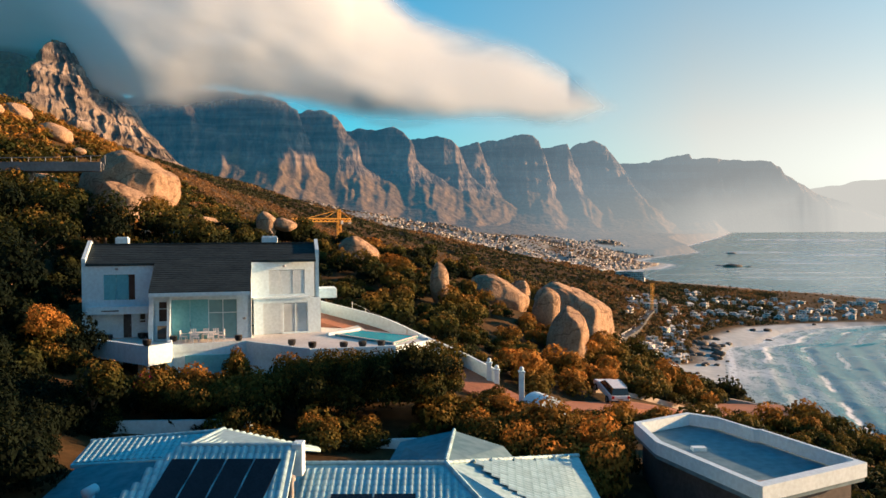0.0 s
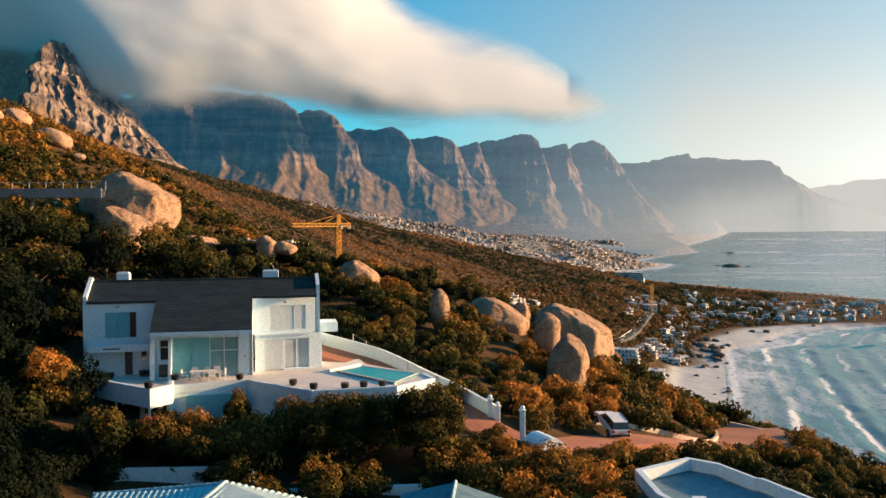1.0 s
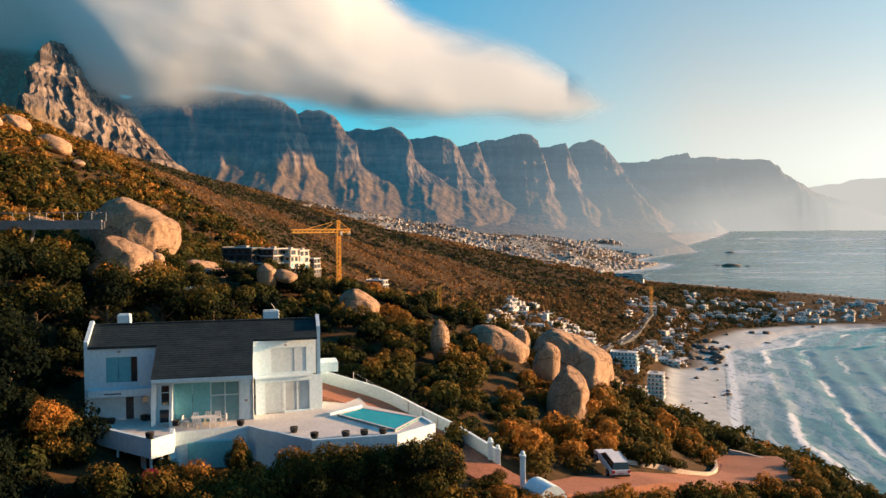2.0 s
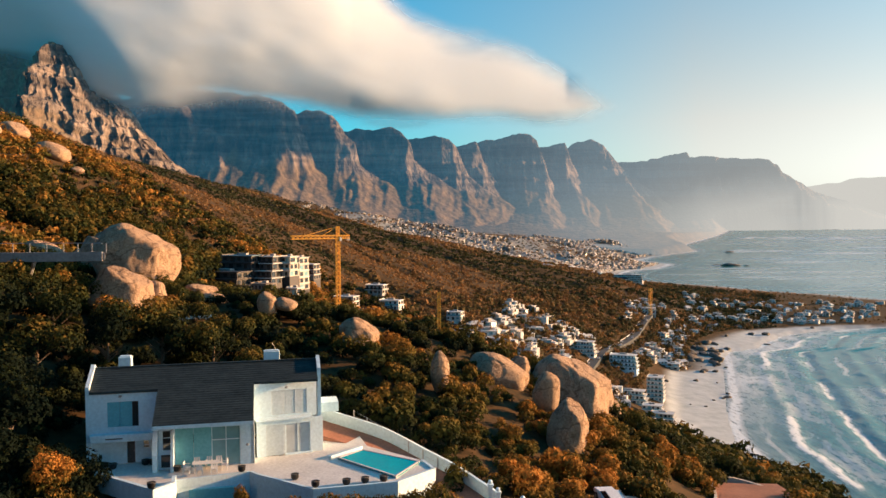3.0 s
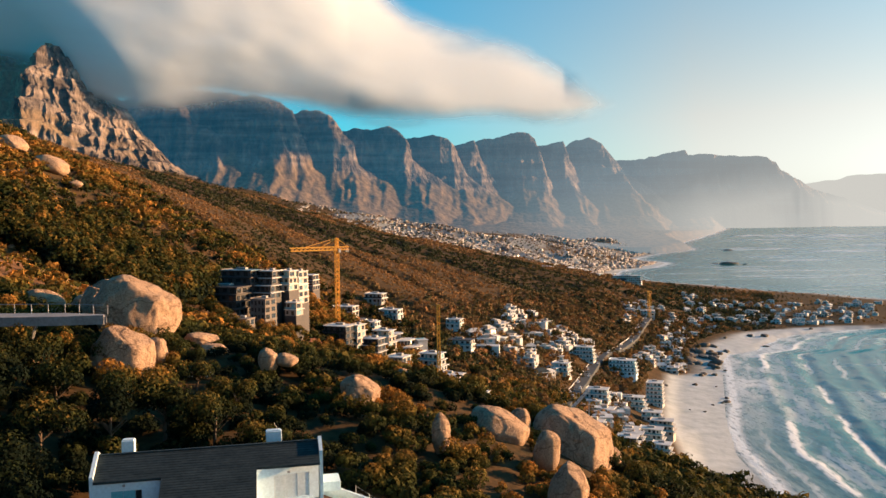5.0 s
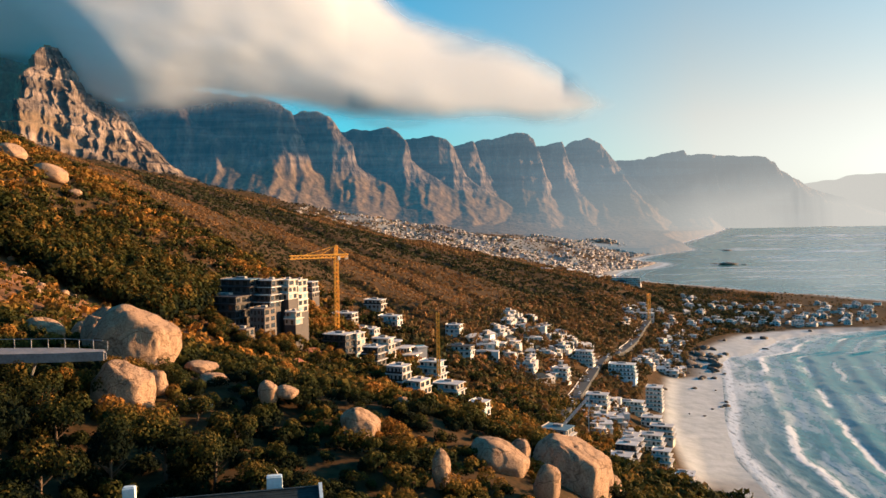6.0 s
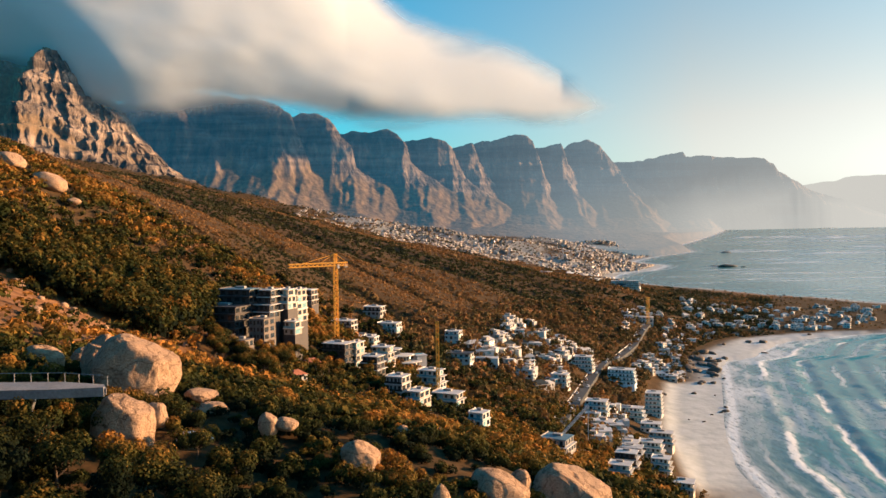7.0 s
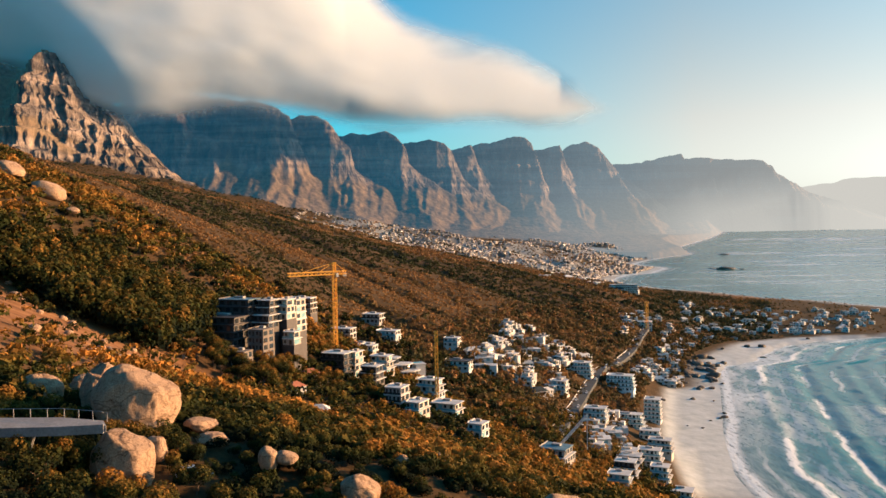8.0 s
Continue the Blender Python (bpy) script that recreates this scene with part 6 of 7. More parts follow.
scatter_stuff("hill_wood", np.stack([wood_spots[:, 0], wood_spots[:, 1], height(wood_spots[:, 0], wood_spots[:, 1]) + 1.0], 1), rng.uniform(3.2, 5.4, len(wood_spots)),
              np.clip(rng.normal(0.2, 0.15, len(wood_spots)), 0, 1), 95, 0.15, leaf, "wood of tall dark eucalyptus trees on the hillside", "wood", flat=1.6)

# ---- buildings down the slope ----


def villa(x, y, rz, storeys, w, d, wall, label, step=0.0, windows=4, roof_of=None, slab=0.5, z=None, balcony=True, tall=3.1, detail=True, group="", slab_of=None, base_of=None):
    """A modern terraced house: storeys that step back, floor slabs, window bays on the front (-y) and on the seaward side (+x)."""
    rz = -rz
    c, s = math.cos(radians(rz)), math.sin(radians(rz))
    corners = [(x + a * c - b * s, y + a * s + b * c) for a, b in ((-w / 2, -d / 2), (w / 2, -d / 2), (w / 2, d / 2), (-w / 2, d / 2))]
    low = min(float(height(*p)) for p in corners)
    base = max(float(height(x, y)) + (1.8 if y < 600 else 0.0), low + 1.0) if z is None else z
    ob = thing("house", pose(x, y, base, 0, 0, rz), label, "house", group)
    pale = glass if wall is dark_cladding or wall is concrete or wall is raw_concrete else glass_blue
    boxes("basement", base_of or wall, ob, (-w / 2, w / 2, -d / 2, d / 2, low - base - 1.5, -0.003))
    for k in range(storeys):
        y0, x1 = -d / 2 + step * k, w / 2 - step * 0.5 * k
        z0 = k * tall
        boxes("wall", wall, ob, (-w / 2 + 0.15, x1, y0, d / 2, z0, z0 + tall - 0.302))
        boxes("floor_slab", roof_of if roof_of and k == storeys - 1 else (slab_of or plaster_old), ob, (-w / 2, x1 + slab, y0 - slab, d / 2 + 0.1, z0 + tall - 0.3, z0 + tall))
        if not detail:
            n = max(2, windows - 1)
        else:
            n = windows
        run = x1 + w / 2 - 0.6
        for i in range(n):
            a = -w / 2 + 0.45 + run * i / n
            boxes("window", glass if (i * 7 + k * 3 + storeys) % 4 else pale, ob, (a + run / n * 0.1, a + run / n * (0.5 + 0.12 * ((i + k) % 3)), y0 - 0.05, y0 - 0.004, z0 + 0.75 - 0.5 * (i % 2), z0 + tall - 0.85))
        m = max(1, int((d / 2 - y0) / 3.2))
        for i in range(m):
            a = y0 + 0.4 + (d / 2 - y0) * i / m
            boxes("window", pale if (i + k) % 3 == 0 else glass, ob, (x1 + 0.004, x1 + 0.05, a, a + (d / 2 - y0) / m * 0.66, z0 + 0.4, z0 + tall - 0.75))
        if balcony and detail and k:
            boxes("balustrade", pale, ob, (-w / 2 + 0.1, x1 + slab - 0.1, y0 - slab - step * 0.6, y0 - slab - step * 0.6 + 0.04, z0 + 0.004, z0 + 0.95))
    if detail:
        boxes("parapet", wall, ob, (-w / 2, -w / 2 + 0.2, -d / 2 + step * (storeys - 1), d / 2, storeys * tall + 0.004, storeys * tall + 0.5))
        boxes("roof_unit", concrete, ob, (-w * 0.2, w * 0.1, d * 0.1, d * 0.3, storeys * tall + 0.004, storeys * tall + 0.9))
    return ob


def cottage(x, y, rz, w, d, label, roof_mat, wall=None, tall=2.9, group=""):
    """A small house with a hipped roof."""
    g = min(float(height(x + a, y + b)) for a in (-w / 2, w / 2) for b in (-d / 2, d / 2))
    base = float(height(x, y))
    ob = thing("house", pose(x, y, base, 0, 0, rz), label, "house", group)
    boxes("wall", wall or plaster_old, ob, (-w / 2, w / 2, -d / 2, d / 2, g - base - 1, tall))
    bm = bmesh.new()
    o, r = 0.4, d * 0.32
    e = [bm.verts.new(p) for p in ((-w / 2 - o, -d / 2 - o, tall), (w / 2 + o, -d / 2 - o, tall), (w / 2 + o, d / 2 + o, tall), (-w / 2 - o, d / 2 + o, tall))]
    t = [bm.verts.new(p) for p in ((-w / 2 + d * 0.4, 0, tall + r), (w / 2 - d * 0.4, 0, tall + r))]
    for f in ((e[0], e[1], t[1], t[0]), (e[1], e[2], t[1]), (e[2], e[3], t[0], t[1]), (e[3], e[0], t[0]), e[::-1]):
        bm.faces.new(f)
    part("roof", bm, roof_mat, ob)
    for i in range(3):
        a = -w / 2 + 0.6 + i * w / 3.1
        boxes("window", glass, ob, (a, a + w * 0.17, -d / 2 - 0.04, -d / 2 - 0.003, 0.9, 2.2))
    boxes("window", glass, ob, (w / 2 + 0.003, w / 2 + 0.04, -d * 0.2, d * 0.2, 0.9, 2.2))
    return ob


def ellipse(cx, cy, rx, ry, n=28):
    return [(cx + rx * math.cos(6.2832 * i / n), cy + ry * math.sin(6.2832 * i / n)) for i in range(n)]


def curved_house(x, y, rz):
    """A terraced house of broad rounded slabs over recessed glass walls."""
    base = float(height(x, y)) + 0.5
    ob = thing("house", pose(x, y, base, 0, 0, rz), "terraced house with broad curved white roof slabs", "house")
    for k, (cx, cy, rx, ry) in enumerate(((2.0, -1.5, 9.5, 6.0), (0.0, 1.0, 8.0, 5.2), (-3.5, 3.5, 5.2, 4.2))):
        z0 = 3.4 * k
        bm = bmesh.new()
        prism(bm, ellipse(cx, cy, rx * 0.8, ry * 0.78), -7.0 if k == 0 else z0 + 0.004, z0 + 2.95)
        part("wall", bm, plaster_sand if k % 2 else concrete, ob)
        bm = bmesh.new()
        prism(bm, ellipse(cx, cy, rx, ry), z0 + 2.954, z0 + 3.396)
        part("floor_slab", bm, plaster_old, ob)
        for i in range(9):
            a, b = -2.7 + 0.3 * i, -2.48 + 0.3 * i
            bm = bmesh.new()
            r0, r1 = 0.802, 0.815
            prism(bm, [(cx + rx * r0 * math.cos(a), cy + ry * r0 * math.sin(a)), (cx + rx * r1 * math.cos(a), cy + ry * r1 * math.sin(a)),
                       (cx + rx * r1 * math.cos(b), cy + ry * r1 * math.sin(b)), (cx + rx * r0 * math.cos(b), cy + ry * r0 * math.sin(b))], z0 + 0.3, z0 + 2.6)
            part("window", bm, glass, ob)
    boxes("deck", plaster_old, ob, (8.5, 15.0, -2.0, 6.0, 5.6, 6.0), (9.0, 14.5, -1.5, 5.5, -6.0, 5.598))
    boxes("pool", pool_water, ob, (9.2, 14.2, 3.0, 5.2, 6.004, 6.05))
    return ob


WHITE_HOUSE = "white flat-roofed house with large windows on the slope"
dark_complex = "dark terraced apartment block with flat roofs under construction"
# base_of=dark_cladding: shade below the blocks, painted as a dark basement
villa(-99, 362, 22, 4, 25, 16, dark_cladding, dark_complex, 1.2, 6, dark_cladding, 0.8, 118, False, slab_of=dark_cladding, base_of=dark_cladding)
villa(-93, 372, 22, 2, 17, 10, dark_cladding, dark_complex, 1.2, 4, membrane, 1.0, 131, False, slab_of=dark_cladding, base_of=dark_cladding)
villa(-80, 368, 22, 2, 9, 9, dark_cladding, "dark stacked apartment with white balcony slabs", 1.4, 3, None, 1.5, 124, base_of=dark_cladding)
villa(-79, 371, 22, 2, 7, 9, dark_cladding, "dark stacked apartment with a white frame", 1.2, 2, plaster_old, 1.2, 130.5, base_of=dark_cladding)
villa(-72, 376, 22, 3, 6, 8, plaster_sand, "sand-coloured stacked apartment with deep balconies", 1.0, 2, None, 1.0, 127, base_of=dark_cladding)
villa(-68, 384, 22, 5, 4.5, 9, plaster_sand, "sand-coloured apartment tower with a tall portal frame", 0.2, 2, None, 0.4, 120, base_of=dark_cladding)
villa(-79, 354, 22, 4, 8, 9, raw_concrete, "unfinished concrete apartment block with empty window openings", 0.1, 4, None, 0.15, 113, False, base_of=dark_cladding, slab_of=raw_concrete)
villa(-68, 368, 22, 2, 6, 6, plaster_sand, "small sand-coloured apartment below the tower", 0.8, 2, None, 0.8, 116, base_of=dark_cladding)
villa(-94, 332, 20, 2, 14, 8, dark_cladding, "low dark house with a flat roof among trees", 0.8, 4, dark_cladding, 0.6, 115, slab_of=dark_cladding, base_of=dark_cladding)
villa(-82, 328, 20, 3, 8, 7, raw_concrete, "grey house with empty window openings among trees", 0.3, 4, None, 0.3, 110.5, False, base_of=dark_cladding, slab_of=raw_concrete)
villa(-82, 478, 15, 3, 16, 10, raw_concrete, "grey concrete building beside the tower crane", 0.5, 4, None, 0.4, base_of=dark_cladding)
villa(-47, 478, 20, 2, 15, 10, plaster_old, WHITE_HOUSE, 1.0, 4)
villa(-41, 462, 20, 2, 9, 8, plaster_old, WHITE_HOUSE, 0.8, 3)
villa(-51, 397, 25, 4, 14, 11, dark_cladding, "dark modern house with a pale flat roof and glass balconies", 0.8, 4, plaster_old, 1.0, 95, slab_of=dark_cladding, base_of=dark_cladding)
villa(-42.5, 402, 25, 4, 5.5, 10, plaster_sand, "tall sand-coloured house with stacked balconies", 0.8, 2, None, 1.0, 94.5)
curved_house(-22, 442, 20)
villa(-45, 548, 20, 2, 13, 9, concrete, "grey house with a flat roof above the building site", 0.9, 4, None, 1.0)
villa(-31, 424, 24, 3, 11, 9, plaster_sand, "sand-coloured terraced house below the crane", 1.3, 3, None, 1.3)
villa(-33, 388, 24, 3, 9, 9, dark_cladding, "dark glazed house with a pale roof slab", 0.9, 3, plaster_old, 1.0)
villa(-5, 408, 26, 3, 12, 10, plaster_old, "white terraced house with roof decks", 1.5, 4, None, 1.4)
villa(3, 374, 26, 2, 13, 9, plaster_sand, "pale terraced house with a roof deck", 1.2, 4, plaster_old, 1.2)
villa(-9, 452, 30, 2, 10, 11, plaster_old, "white terraced house with roof decks", 1.6, 4, None, 1.4)
villa(-33, 470, 25, 2, 12, 10, concrete, "low grey house with a broad flat roof", 1.2, 3, plaster_sand, 1.0)
villa(-19, 350, 25, 4, 9, 10, concrete, "grey house with a glazed stair front", 0.7, 4, None, 0.5, 87)
villa(-10, 346, 28, 2, 7, 10, plaster_sand, "pale terraced house with a roof deck", 1.0, 3, plaster_old)
villa(12, 520, 20, 2, 18, 9, plaster_old, WHITE_HOUSE, 0.6, 5, dark_cladding, 0.8)
villa(16, 340, 30, 2, 7, 7, plaster_old, "small pale house with a curved gable", 0.4, 2)
villa(54, 372, 30, 2, 14, 13, concrete, "low grey house with a flat roof terrace", 2.6, 4, membrane, 0.5)
villa(-33, 520, 20, 2, 14, 9, plaster_old, WHITE_HOUSE, 0.8, 4)
villa(-60, 500, 20, 2, 14, 9, concrete, "unfinished grey house beside the crane", 0.5, 4)
villa(10, 590, 20, 2, 11, 9, plaster_old, WHITE_HOUSE, 0.6, 3)
cottage(-58.5, 358, 25, 9, 7, "small house with a terracotta tile roof among trees", clay_tile)
cottage(-58, 319, 40, 6.5, 6, "small house with a terracotta tile roof among trees", clay_tile)
cottage(-44, 285, 10, 8, 6, "small white cottage half hidden by trees", plaster_old)
# apartments above the beach
villa(142, 606, 22, 5, 30, 16, plaster_old, "long white terraced apartment block above the beach", 2.2, 9, None, 1.6, 7)
villa(172, 640, 22, 6, 13, 14, plaster_old, "white apartment tower above the beach", 0.4, 4, None, 0.8, 8)
villa(160, 700, 22, 4, 24, 14, plaster, "white apartment block with arched balconies", 1.2, 7, None, 1.0, 22)
villa(126, 700, 22, 4, 18, 13, plaster_old, "white terraced apartment block on the slope", 1.4, 6, None, 1.0, 34)
villa(110, 560, 22, 3, 16, 12, plaster_old, WHITE_HOUSE, 1.4, 5, None, 1.0)
villa(92, 610, 28, 3, 13, 10, plaster_old, WHITE_HOUSE, 1.0, 4, None, 0.8)
villa(150, 540, 24, 3, 16, 11, plaster_sand, "sand-coloured beach house with decks", 1.5, 5, None, 1.2)
villa(132, 500, 24, 3, 15, 11, plaster_old, "white beach house with balconies", 1.5, 5, None, 1.2)
villa(112, 470, 24, 2, 14, 10, concrete, "grey beach house with a flat roof", 1.5, 4, None, 1.0)
villa(128, 462, 24, 3, 11, 10, plaster_old, "white beach house with balconies", 1.2, 4, None, 1.2)
villa(100, 428, 24, 3, 12, 10, dark_cladding, "dark beach house with a flat roof", 1.2, 4, plaster_old, 1.0)
villa(134, 440, 24, 2, 12, 10, plaster_sand, "sand-coloured beach house beside the sand", 1.0, 4, None, 1.0)
villa(90, 400, 24, 2, 11, 9, plaster_old, "white beach house with balconies", 1.0, 3, None, 1.0)
villa(152, 575, 20, 2, 14, 9, plaster_old, "white beach house with balconies", 1.0, 4, None, 1.0)
villa(310, 1326, 10, 4, 46, 12, plaster_sand, "long pale apartment block on the headland", 0.8, 14, None, 0.9, balcony=False)
villa(258, 1010, 15, 2, 26, 11, plaster_old, WHITE_HOUSE, 0.5, 6, None, 0.6)

# smaller houses of the suburb
ROAD = ((275, 1035), (240, 950), (214, 880), (178, 795), (150, 740), (124, 665), (100, 585), (82, 520), (66, 455))
placed = []


def off_road(x, y, gap=7.5):
    """True where a point keeps clear of the coast road."""
    at = float(np.interp(y, [p[1] for p in ROAD[::-1]], [p[0] for p in ROAD[::-1]]))
    return not (450 < y < 1040 and abs(x - at) < gap * 1.15)


def free(x, y, gap):
    if all((x - a) ** 2 + (y - b) ** 2 > gap * gap for a, b in placed):
        placed.append((x, y))
        return True
    return False


def suburb(n, x0, x1, y0, y1, gap, scale, detail):
    done = tries = 0
    while done < n and tries < n * 60:
        tries += 1
        y = rng.uniform(y0, y1)
        k = (y - y0) / (y1 - y0)
        x = rng.uniform(x0[0] + (x1[0] - x0[0]) * k, x0[1] + (x1[1] - x0[1]) * k)
        if float(coast(y)) - x < (45 if 785 < y < 925 else 78) or not off_road(x, y, 14) or not free(x, y, gap):
            continue
        w = rng.uniform(8, 14) * scale
        pick = rng.random()
        if y > 1080 and 0.25 < pick < 0.55:
            pick += 0.17
        if pick < 0.72:
            storeys = int(rng.integers(1, 3))
            ob = villa(x, y, rng.uniform(0, 48), storeys, w, w * rng.uniform(0.5, 0.9), plaster_old if pick < 0.55 else plaster_sand, WHITE_HOUSE if pick < 0.55 else "sand-coloured flat-roofed house in the suburb", rng.uniform(0.3, 1.2), 3, None, 0.6, None, False, 3.0, detail, "houses of the suburb")
            side = 1 if rng.random() < 0.5 else -1
            a, g = rng.uniform(0.25, 0.45) * w, rng.uniform(0.2, 0.5) * w
            boxes("wing", plaster_old, ob, (min(side * w * 0.45, side * (w * 0.45 + a)), max(side * w * 0.45, side * (w * 0.45 + a)), -g, g * 0.6, -5, rng.uniform(2.2, 4.6)))
            boxes("roof_terrace", plaster_sand, ob, (-w * 0.3, w * 0.12, -w * 0.1, w * 0.2, storeys * 3.0 + 0.004, storeys * 3.0 + rng.uniform(0.4, 2.2)))
        else:
            cottage(x, y, rng.uniform(0, 50), w, w * 0.7, "white house with a pale hipped roof in the suburb", plaster_old if pick < 0.9 else slate, group="houses of the suburb")
        done += 1


suburb(62, (18, 105), (60, 150), 560, 760, 9, 0.85, False)
suburb(20, (60, 135), (110, 165), 470, 600, 11, 0.85, False)
suburb(56, (170, 270), (250, 420), 760, 1080, 12, 0.85, False)
suburb(96, (330, 560), (420, 860), 1100, 1400, 14, 0.8, False)
suburb(34, (170, 330), (230, 420), 1280, 1720, 20, 1.2, False)


# the far town, too many houses to count
def town_wall_of():
    """Walls and roofs that differ from house to house."""
    m, t, p = nodes_of("town_wall")
    geo = t.nodes.new("ShaderNodeNewGeometry")
    c = ramp(t, geo.outputs["Random Per Island"], [(0.0, (0.14, 0.12, 0.1)), (0.4, (0.32, 0.29, 0.26)), (0.7, (0.5, 0.48, 0.45)), (1.0, (0.74, 0.73, 0.71))])
    c = mix(t, c, ramp(t, noise_of(t, 0.3, 3), [(0.3, (0.75, 0.73, 0.7)), (0.7, (1, 1, 1))]), 1.0, "MULTIPLY")
    t.links.new(c, p.inputs["Base Color"])
    p.inputs["Roughness"].default_value = 0.85
    return m


town_wall = town_wall_of()


def town():
    n = 5000
    y = 1950 + 1250 * rng.random(n)
    x = np.asarray(coast(y)) - 40 - rng.random(n) ** 1.5 * (np.asarray(coast(y)) + 0.16 * y)
    ok = fbm(x / 260, y / 260, 3, seed=12) + rng.normal(0, 0.08, n) > 0.42
    x, y = x[ok], y[ok]
    z = height(x, y)
    w, h, a = rng.uniform(5, 10.5, len(x)), rng.uniform(2.6, 4.8, len(x)), rng.uniform(0, 0.9, len(x))
    box_v = np.array([(-1, -1, 0), (1, -1, 0), (1, 1, 0), (-1, 1, 0), (-1, -1, 1), (1, -1, 1), (1, 1, 1), (-1, 1, 1)], float)
    faces, verts, tone = [], [], []
    f = np.array(((4, 5, 6, 7), (0, 1, 5, 4), (1, 2, 6, 5), (2, 3, 7, 6), (3, 0, 4, 7)))
    for i in range(len(x)):
        for k, (grow, up, low) in enumerate(((1, 1, -4 / h[i]), (1.08, 1.08, 1.0), (0.7, 1.5, 1.08))):
            if k == 2 and i % 3:
                continue
            q = box_v.copy()
            q[:, :2] *= w[i] / 2 * grow * np.array((1, 0.75))
            q[:, 2] = np.where(q[:, 2] > 0, up, low) * h[i]
            c, s = math.cos(a[i]), math.sin(a[i])
            q = np.stack([q[:, 0] * c - q[:, 1] * s + x[i], q[:, 0] * s + q[:, 1] * c + y[i], q[:, 2] + z[i]], 1)
            faces.append(f + 8 * len(verts))
            verts.append(q)
        for k in range(2):  # a dark window band on each storey
            q = box_v.copy()
            q[:, 0] *= w[i] * 0.4
            q[:, 1] = q[:, 1] * 0.2 - w[i] * 0.375 - 0.1
            q[:, 2] = (0.2 + 0.42 * k + 0.22 * q[:, 2]) * h[i]
            c, s = math.cos(a[i]), math.sin(a[i])
            q = np.stack([q[:, 0] * c - q[:, 1] * s + x[i], q[:, 0] * s + q[:, 1] * c + y[i], q[:, 2] + z[i]], 1)
            faces.append(f + 8 * len(verts))
            verts.append(q)
            tone.append(len(faces) - 1)
    me = sheet("far_town", np.concatenate(verts), np.concatenate(faces), town_wall)
    me.materials.append(glass)
    index = np.zeros(len(me.polygons), np.int32)
    for t in tone:
        index[t * 5:t * 5 + 5] = 1
    me.polygons.foreach_set("material_index", index)
    return me


tagged(new("far_town", town()), "crowded white houses of a far seaside town", "town", kind="stuff")

# trees between the houses
tx, ty = [], []
while len(tx) < 5600:
    k = rng.random()
    if k < 0.42:
        y = rng.uniform(440, 1080)
        x = float(coast(y)) - rng.uniform(42, 240)
    elif k < 0.6:
        y = rng.uniform(1080, 1760)
        x = float(coast(y)) - rng.uniform(20, 560)
    else:
        y = rng.uniform(1900, 3250)
        x = float(coast(y)) - 15 - rng.random() * (float(coast(y)) + 0.2 * y)
    if float(coast(y)) - x > (36 if 785 < y < 925 else 74 if 450 < y < 1125 else 22) and x < 0.62 * y and off_road(x, y):
        tx.append(x), ty.append(y)
tx, ty = np.array(tx), np.array(ty)
scatter_stuff("suburb_trees", np.stack([tx, ty, height(tx, ty)], 1), rng.uniform(2.6, 5.5, len(tx)) * np.where(ty > 1080, 0.65, 0.9), np.clip(rng.normal(0.42, 0.25, len(tx)), 0, 1), 18, 0.3, hill_leaf, "dark trees and hedges between the houses", "trees", flat=1.0)


# ---- cranes ----
def lattice(bm, a, b, w, n, r):
    """A square lattice mast or jib."""
    a, b = Vector(a), Vector(b)
    d = (b - a).normalized()
    p = (d.cross(Vector((0, 0, 1))) if abs(d.z) < 0.9 else Vector((1, 0, 0))).normalized() * w / 2
    q = d.cross(p).normalized() * w / 2
    off = [p + q, p - q, -p - q, -p + q]
    for o in off:
        beam(bm, a + o, b + o, r, 4)
    for i in range(n):
        s, e = a.lerp(b, i / n), a.lerp(b, (i + 1) / n)
        for k in range(4):
            beam(bm, s + off[k], e + off[(k + 1) % 4], r * 0.7, 3)


def tower_crane(x, y, tall, jib, back, turn, label, mast_w=1.8):
    z = float(height(x, y))
    ob = thing("tower_crane", pose(x, y, z, 0, 0, turn), label, "crane", "cranes")
    bm = bmesh.new()
    lattice(bm, (0, 0, -2), (0, 0, tall), mast_w, int(tall / 2.4), 0.22)
    part("mast", bm, crane_yellow, ob)
    if jib:
        bm = bmesh.new()
        lattice(bm, (0.6, 0, tall + 0.7), (-jib, 0, tall + 0.7), 1.7, int(jib / 2.4), 0.28)
        part("jib", bm, crane_yellow, ob)
        bm = bmesh.new()
        lattice(bm, (0.6, 0, tall + 0.7), (back, 0, tall + 0.7), 1.6, 4, 0.28)
        part("counter_jib", bm, crane_yellow, ob)
        boxes("counterweight", concrete, ob, (back - 1.8, back, -0.7, 0.7, tall - 1.4, tall + 0.6))
        bm = bmesh.new()
        lattice(bm, (0, 0, tall + 0.9), (0, 0, tall + 6.5), 1.3, 3, 0.26)
        part("tower_head", bm, crane_yellow, ob)
        for e in (-jib * 0.75, -jib * 0.35, back):
            bm = bmesh.new()
            beam(bm, (0, 0, tall + 6.4), (e, 0, tall + 1.3), 0.15, 4)
            part("tie_bar", bm, crane_yellow, ob)
        boxes("cab", plaster_old, ob, (0.7, 1.9, -1.4, -0.1, tall - 1.6, tall + 0.4))
    return ob


tower_crane(-57.5, 443, 41, 27, 7, 30, "yellow tower crane standing over the building site")
tower_crane(262, 1000, 36, 0, 0, 20, "tall yellow crane mast near the bay", 3.0)
tower_crane(-1.5, 400, 38, 0, 0, 15, "thin orange hoist mast beside unfinished houses", 1.2)
mobile = thing("mobile_crane", pose(62, 400, 56), "mobile crane with a raised pale lattice boom", "crane")
bm = bmesh.new()
lattice(bm, (-2, 0, 1.5), (13, 4, 16), 0.9, 9, 0.14)
part("boom", bm, plaster_old, mobile)
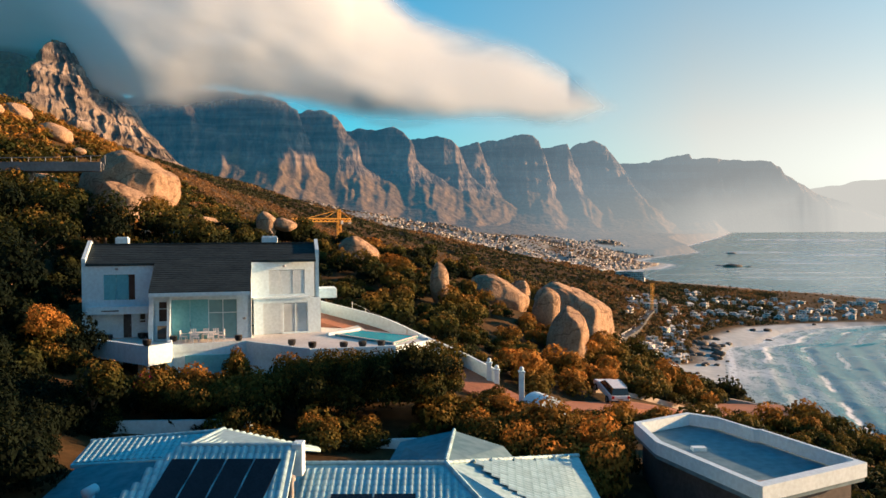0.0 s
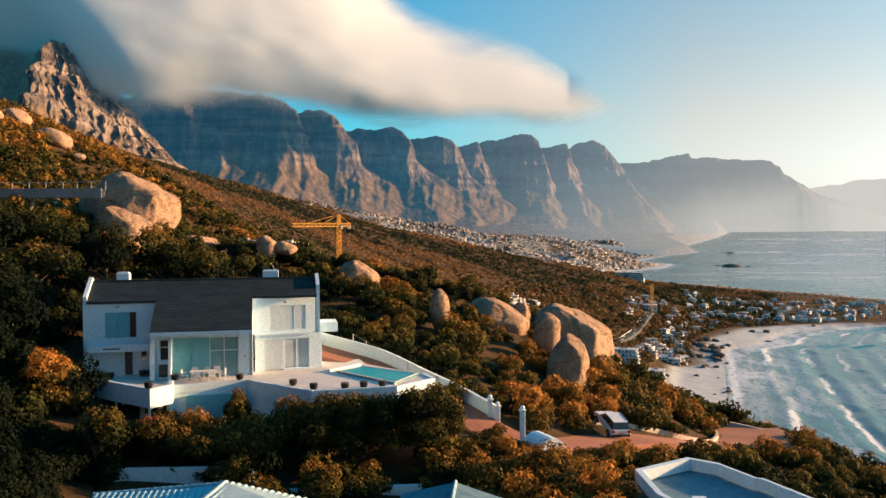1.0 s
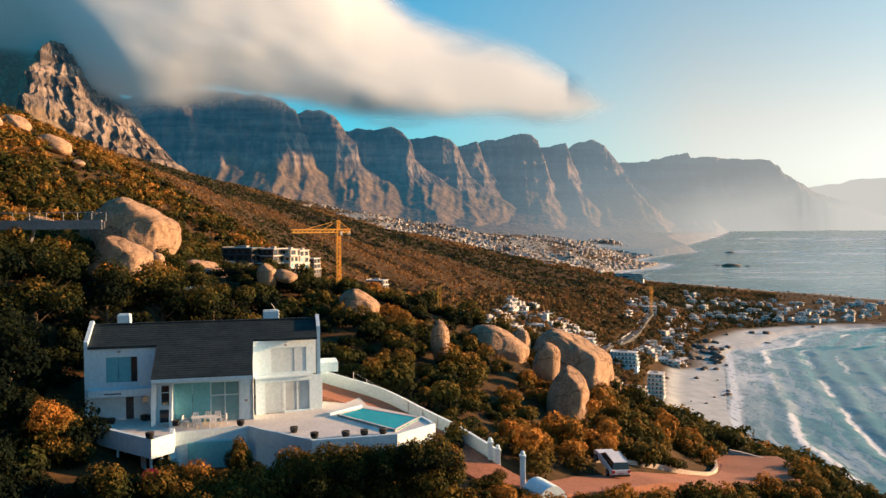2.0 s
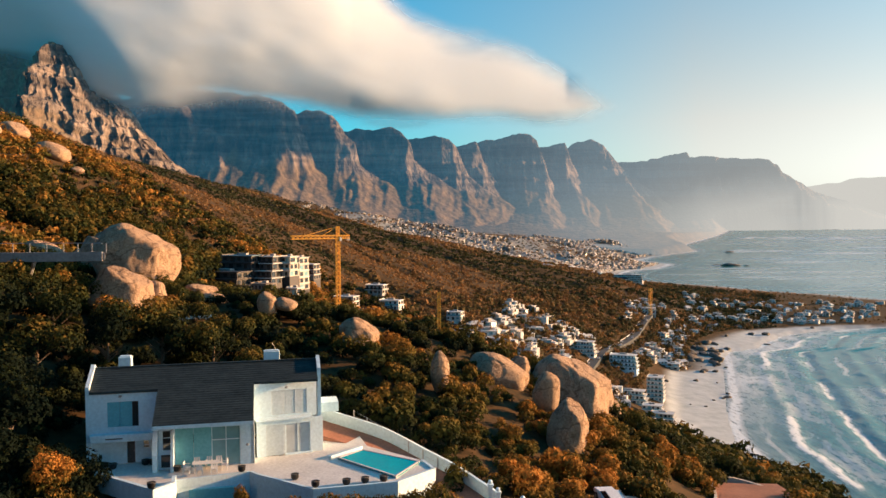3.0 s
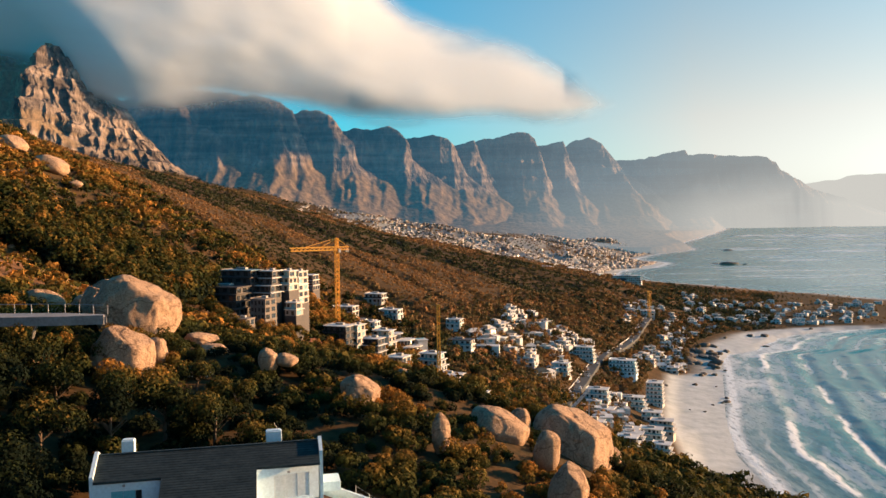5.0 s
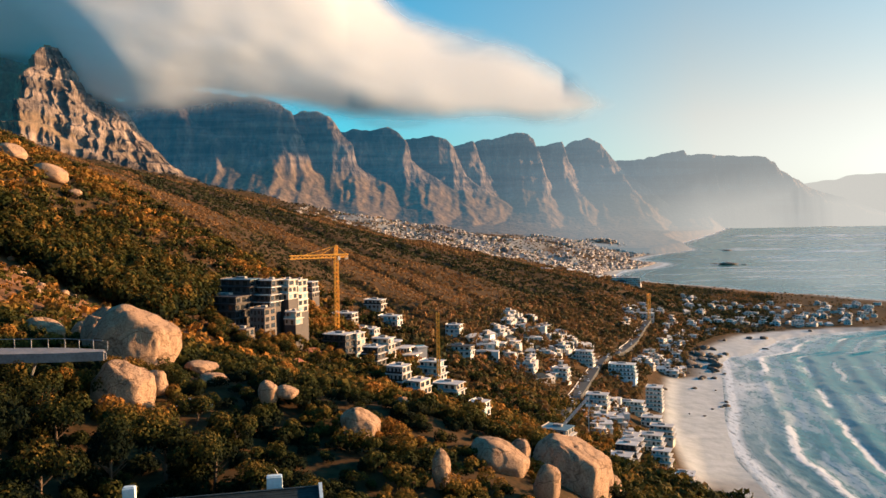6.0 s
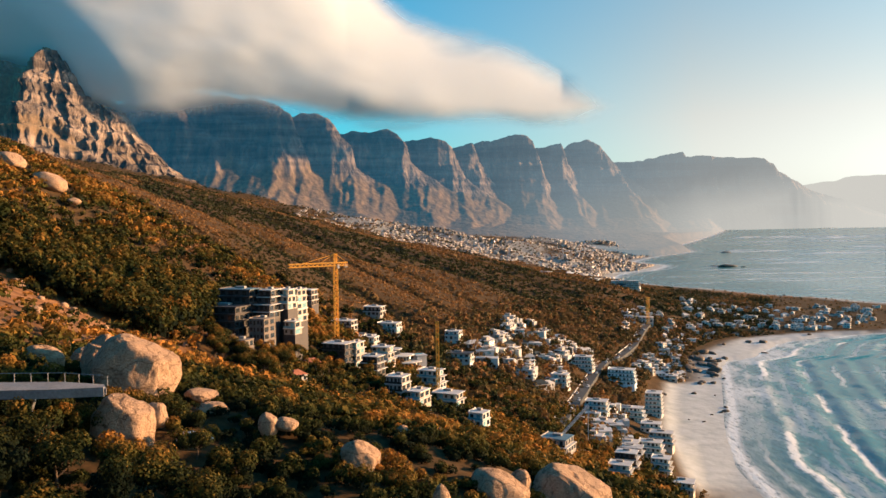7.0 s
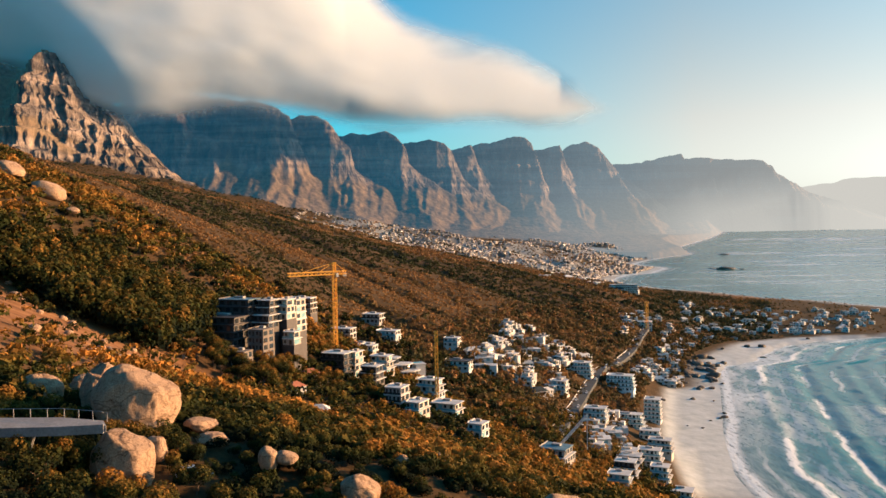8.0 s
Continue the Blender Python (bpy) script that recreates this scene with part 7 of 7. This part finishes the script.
boxes("carrier", crane_yellow, mobile, (-5, 2, -1.4, 1.4, -1.0, 1.5), bevel=0.1)
boxes("hook_line", plaster_old, mobile, (12.6, 12.9, 3.9, 4.2, -2, 15.8))

# ---- deck on the rocks ----
deck = thing("viewing_deck", pose(0, 0, 0), "grey concrete deck on steel struts with a thin rail", "deck")
bm = bmesh.new()
prism(bm, [(-80, 90.5), (-44.0, 91.2), (-38.9, 92.0), (-40.2, 94.4), (-46.0, 96.4), (-80, 98.0)], 147.2, 148.0)
part("deck_slab", bm, deck_grey, deck, bevel=0.04)
EDGE = [(-80, 90.6), (-70, 90.8), (-60, 91.0), (-52, 91.15), (-44.0, 91.35), (-39.2, 92.1)]
for (a, b), (c, e) in zip(EDGE, EDGE[1:]):
    bm = bmesh.new()
    prism(bm, [(a, b - 0.25), (c, e - 0.25), (c, e - 0.02), (a, b - 0.02)], 147.1, 148.15)
    part("edge_beam", bm, deck_grey, deck)
for i in range(20):
    k = i / 19
    x, y = -79 + 39.5 * k, 97.6 - 1.6 * k - (2.4 * max(0, k - 0.85) / 0.15)
    boxes("rail_post", steel, deck, (x, x + 0.08, y, y + 0.08, 148.0, 149.1))
for a, b, c, e in ((-79, 97.6, -46, 96.3), (-46, 96.3, -40.2, 94.2)):
    bm = bmesh.new()
    beam(bm, (a, b, 149.1), (c, e, 149.1), 0.035)
    part("handrail", bm, steel, deck)
for x in (-70, -60, -51):
    bm = bmesh.new()
    beam(bm, (x, 94, 138), (x + 3.0, 94, 147.2), 0.22)
    beam(bm, (x, 94, 138), (x - 4.0, 94, 147.2), 0.22)
    part("strut", bm, steel, deck)
shed = thing("shed", pose(-63.5, 113, 145.2, 0, 0, 10), "low shed with a slatted grey roof", "shed")
boxes("wall", concrete, shed, (-5, 2.0, -2, 2, -2, 1.6))
for i in range(9):
    boxes("roof_slat", steel, shed, (-5.2 + i * 0.82, -4.8 + i * 0.82, -2.6, 2.6, 1.7, 1.85))
copy_thing(white_car, pose(-31.4, 100.0, float(height(-31.4, 100.0)) + 0.1, 0, 0, -62))
vault = thing("garden_vault", pose(7.5, 59.4, 125.3, 0, 0, 24), "white vaulted roof of a garden store beside the drive", "shed")
outline = [(-1.35, 0.0)] + [(1.35 * math.cos(math.pi * (1 - i / 12)), 1.1 + 1.6 * math.sin(math.pi * i / 12)) for i in range(13)] + [(1.35, 0.0)]
bm = bmesh.new()
a, b = [bm.verts.new((u, -1.1, w)) for u, w in outline], [bm.verts.new((u, 1.4, w)) for u, w in outline]
bm.faces.new(a), bm.faces.new(b[::-1])
for i in range(15):
    bm.faces.new((a[(i + 1) % 15], a[i], b[i], b[(i + 1) % 15]))
bmesh.ops.recalc_face_normals(bm, faces=bm.faces)
part("vault", bm, plaster, vault)
boxes("door", dark_cladding, vault, (-0.5, 0.5, -1.16, -1.104, 0.0, 1.9))

# coast road with parked cars
_, c, l, r = strip("road_1", on_ground(*ROAD), 8.5, 1.6, asphalt, "winding asphalt coast road above the beach", "road", 5.0)
low = thing("road_wall", pose(0, 0, 0), "low white wall along the coast road", "wall")
for i in range(0, len(r) - 1):
    bm = bmesh.new()
    d = Vector((r[i + 1][0] - r[i][0], r[i + 1][1] - r[i][1], 0))
    n = Vector((d.y, -d.x, 0)).normalized() * 0.4
    prism(bm, [tuple(r[i]), tuple(r[i + 1]), (r[i + 1][0] + n.x, r[i + 1][1] + n.y), (r[i][0] + n.x, r[i][1] + n.y)], [c[i][2] - 4, c[i + 1][2] - 4, c[i + 1][2] - 4, c[i][2] - 4], [c[i][2] + 2.5, c[i + 1][2] + 2.5, c[i + 1][2] + 2.5, c[i][2] + 2.5])
    part("wall_section", bm, plaster_old, low)
for i in range(4, 60, 3):
    k = (l[i] * 0.8 + r[i] * 0.2) if i % 2 else (l[i] * 0.25 + r[i] * 0.75)
    d = l[i + 1] - l[i]
    copy_thing(white_car, pose(k[0], k[1], c[i][2] + 1.6, 0, 0, math.degrees(math.atan2(d[1], d[0])) - 90))
# stones on the bare slope
for i in range(56):
    x, y = rng.uniform(-170, -75), rng.uniform(160, 310)
    w = rng.uniform(1.2, 4.0)
    ob = new("boulder", boulder_mesh(120 + i % 8, w, w * 0.9, w * 0.7, detail=2))
    ob.matrix_world = pose(x, y, float(height(x, y)) + w * 0.12, 0, 10, i * 31)
    tagged(ob, "loose granite stone on the bare orange slope", "boulder", "stones on the bare slope")

# trees below the apartment blocks
for i in range(26):
    x, y = rng.uniform(-105, -65), rng.uniform(306, 332)
    tree(x, y, rng.uniform(6, 9), rng.uniform(2.8, 4.0), rng.uniform(0.12, 0.4), 700 + i % 5, "dark leafy tree below the apartment blocks")
for x, y in ((-66, 345), (-72, 340), (-72, 350), (-76, 342), (-69, 356), (-67, 364), (-63, 335), (-52, 345), (-47, 352), (-50, 330), (-44, 340), (-40, 365), (-34, 372), (-30, 360), (-33, 385), (-6, 430), (-40, 425), (-62, 410), (-60, 420), (-45, 435)):
    tree(x, y, rng.uniform(6, 9), rng.uniform(2.6, 3.8), rng.uniform(0.15, 0.5), 705 + int(x) % 5, "dark leafy tree between the houses")
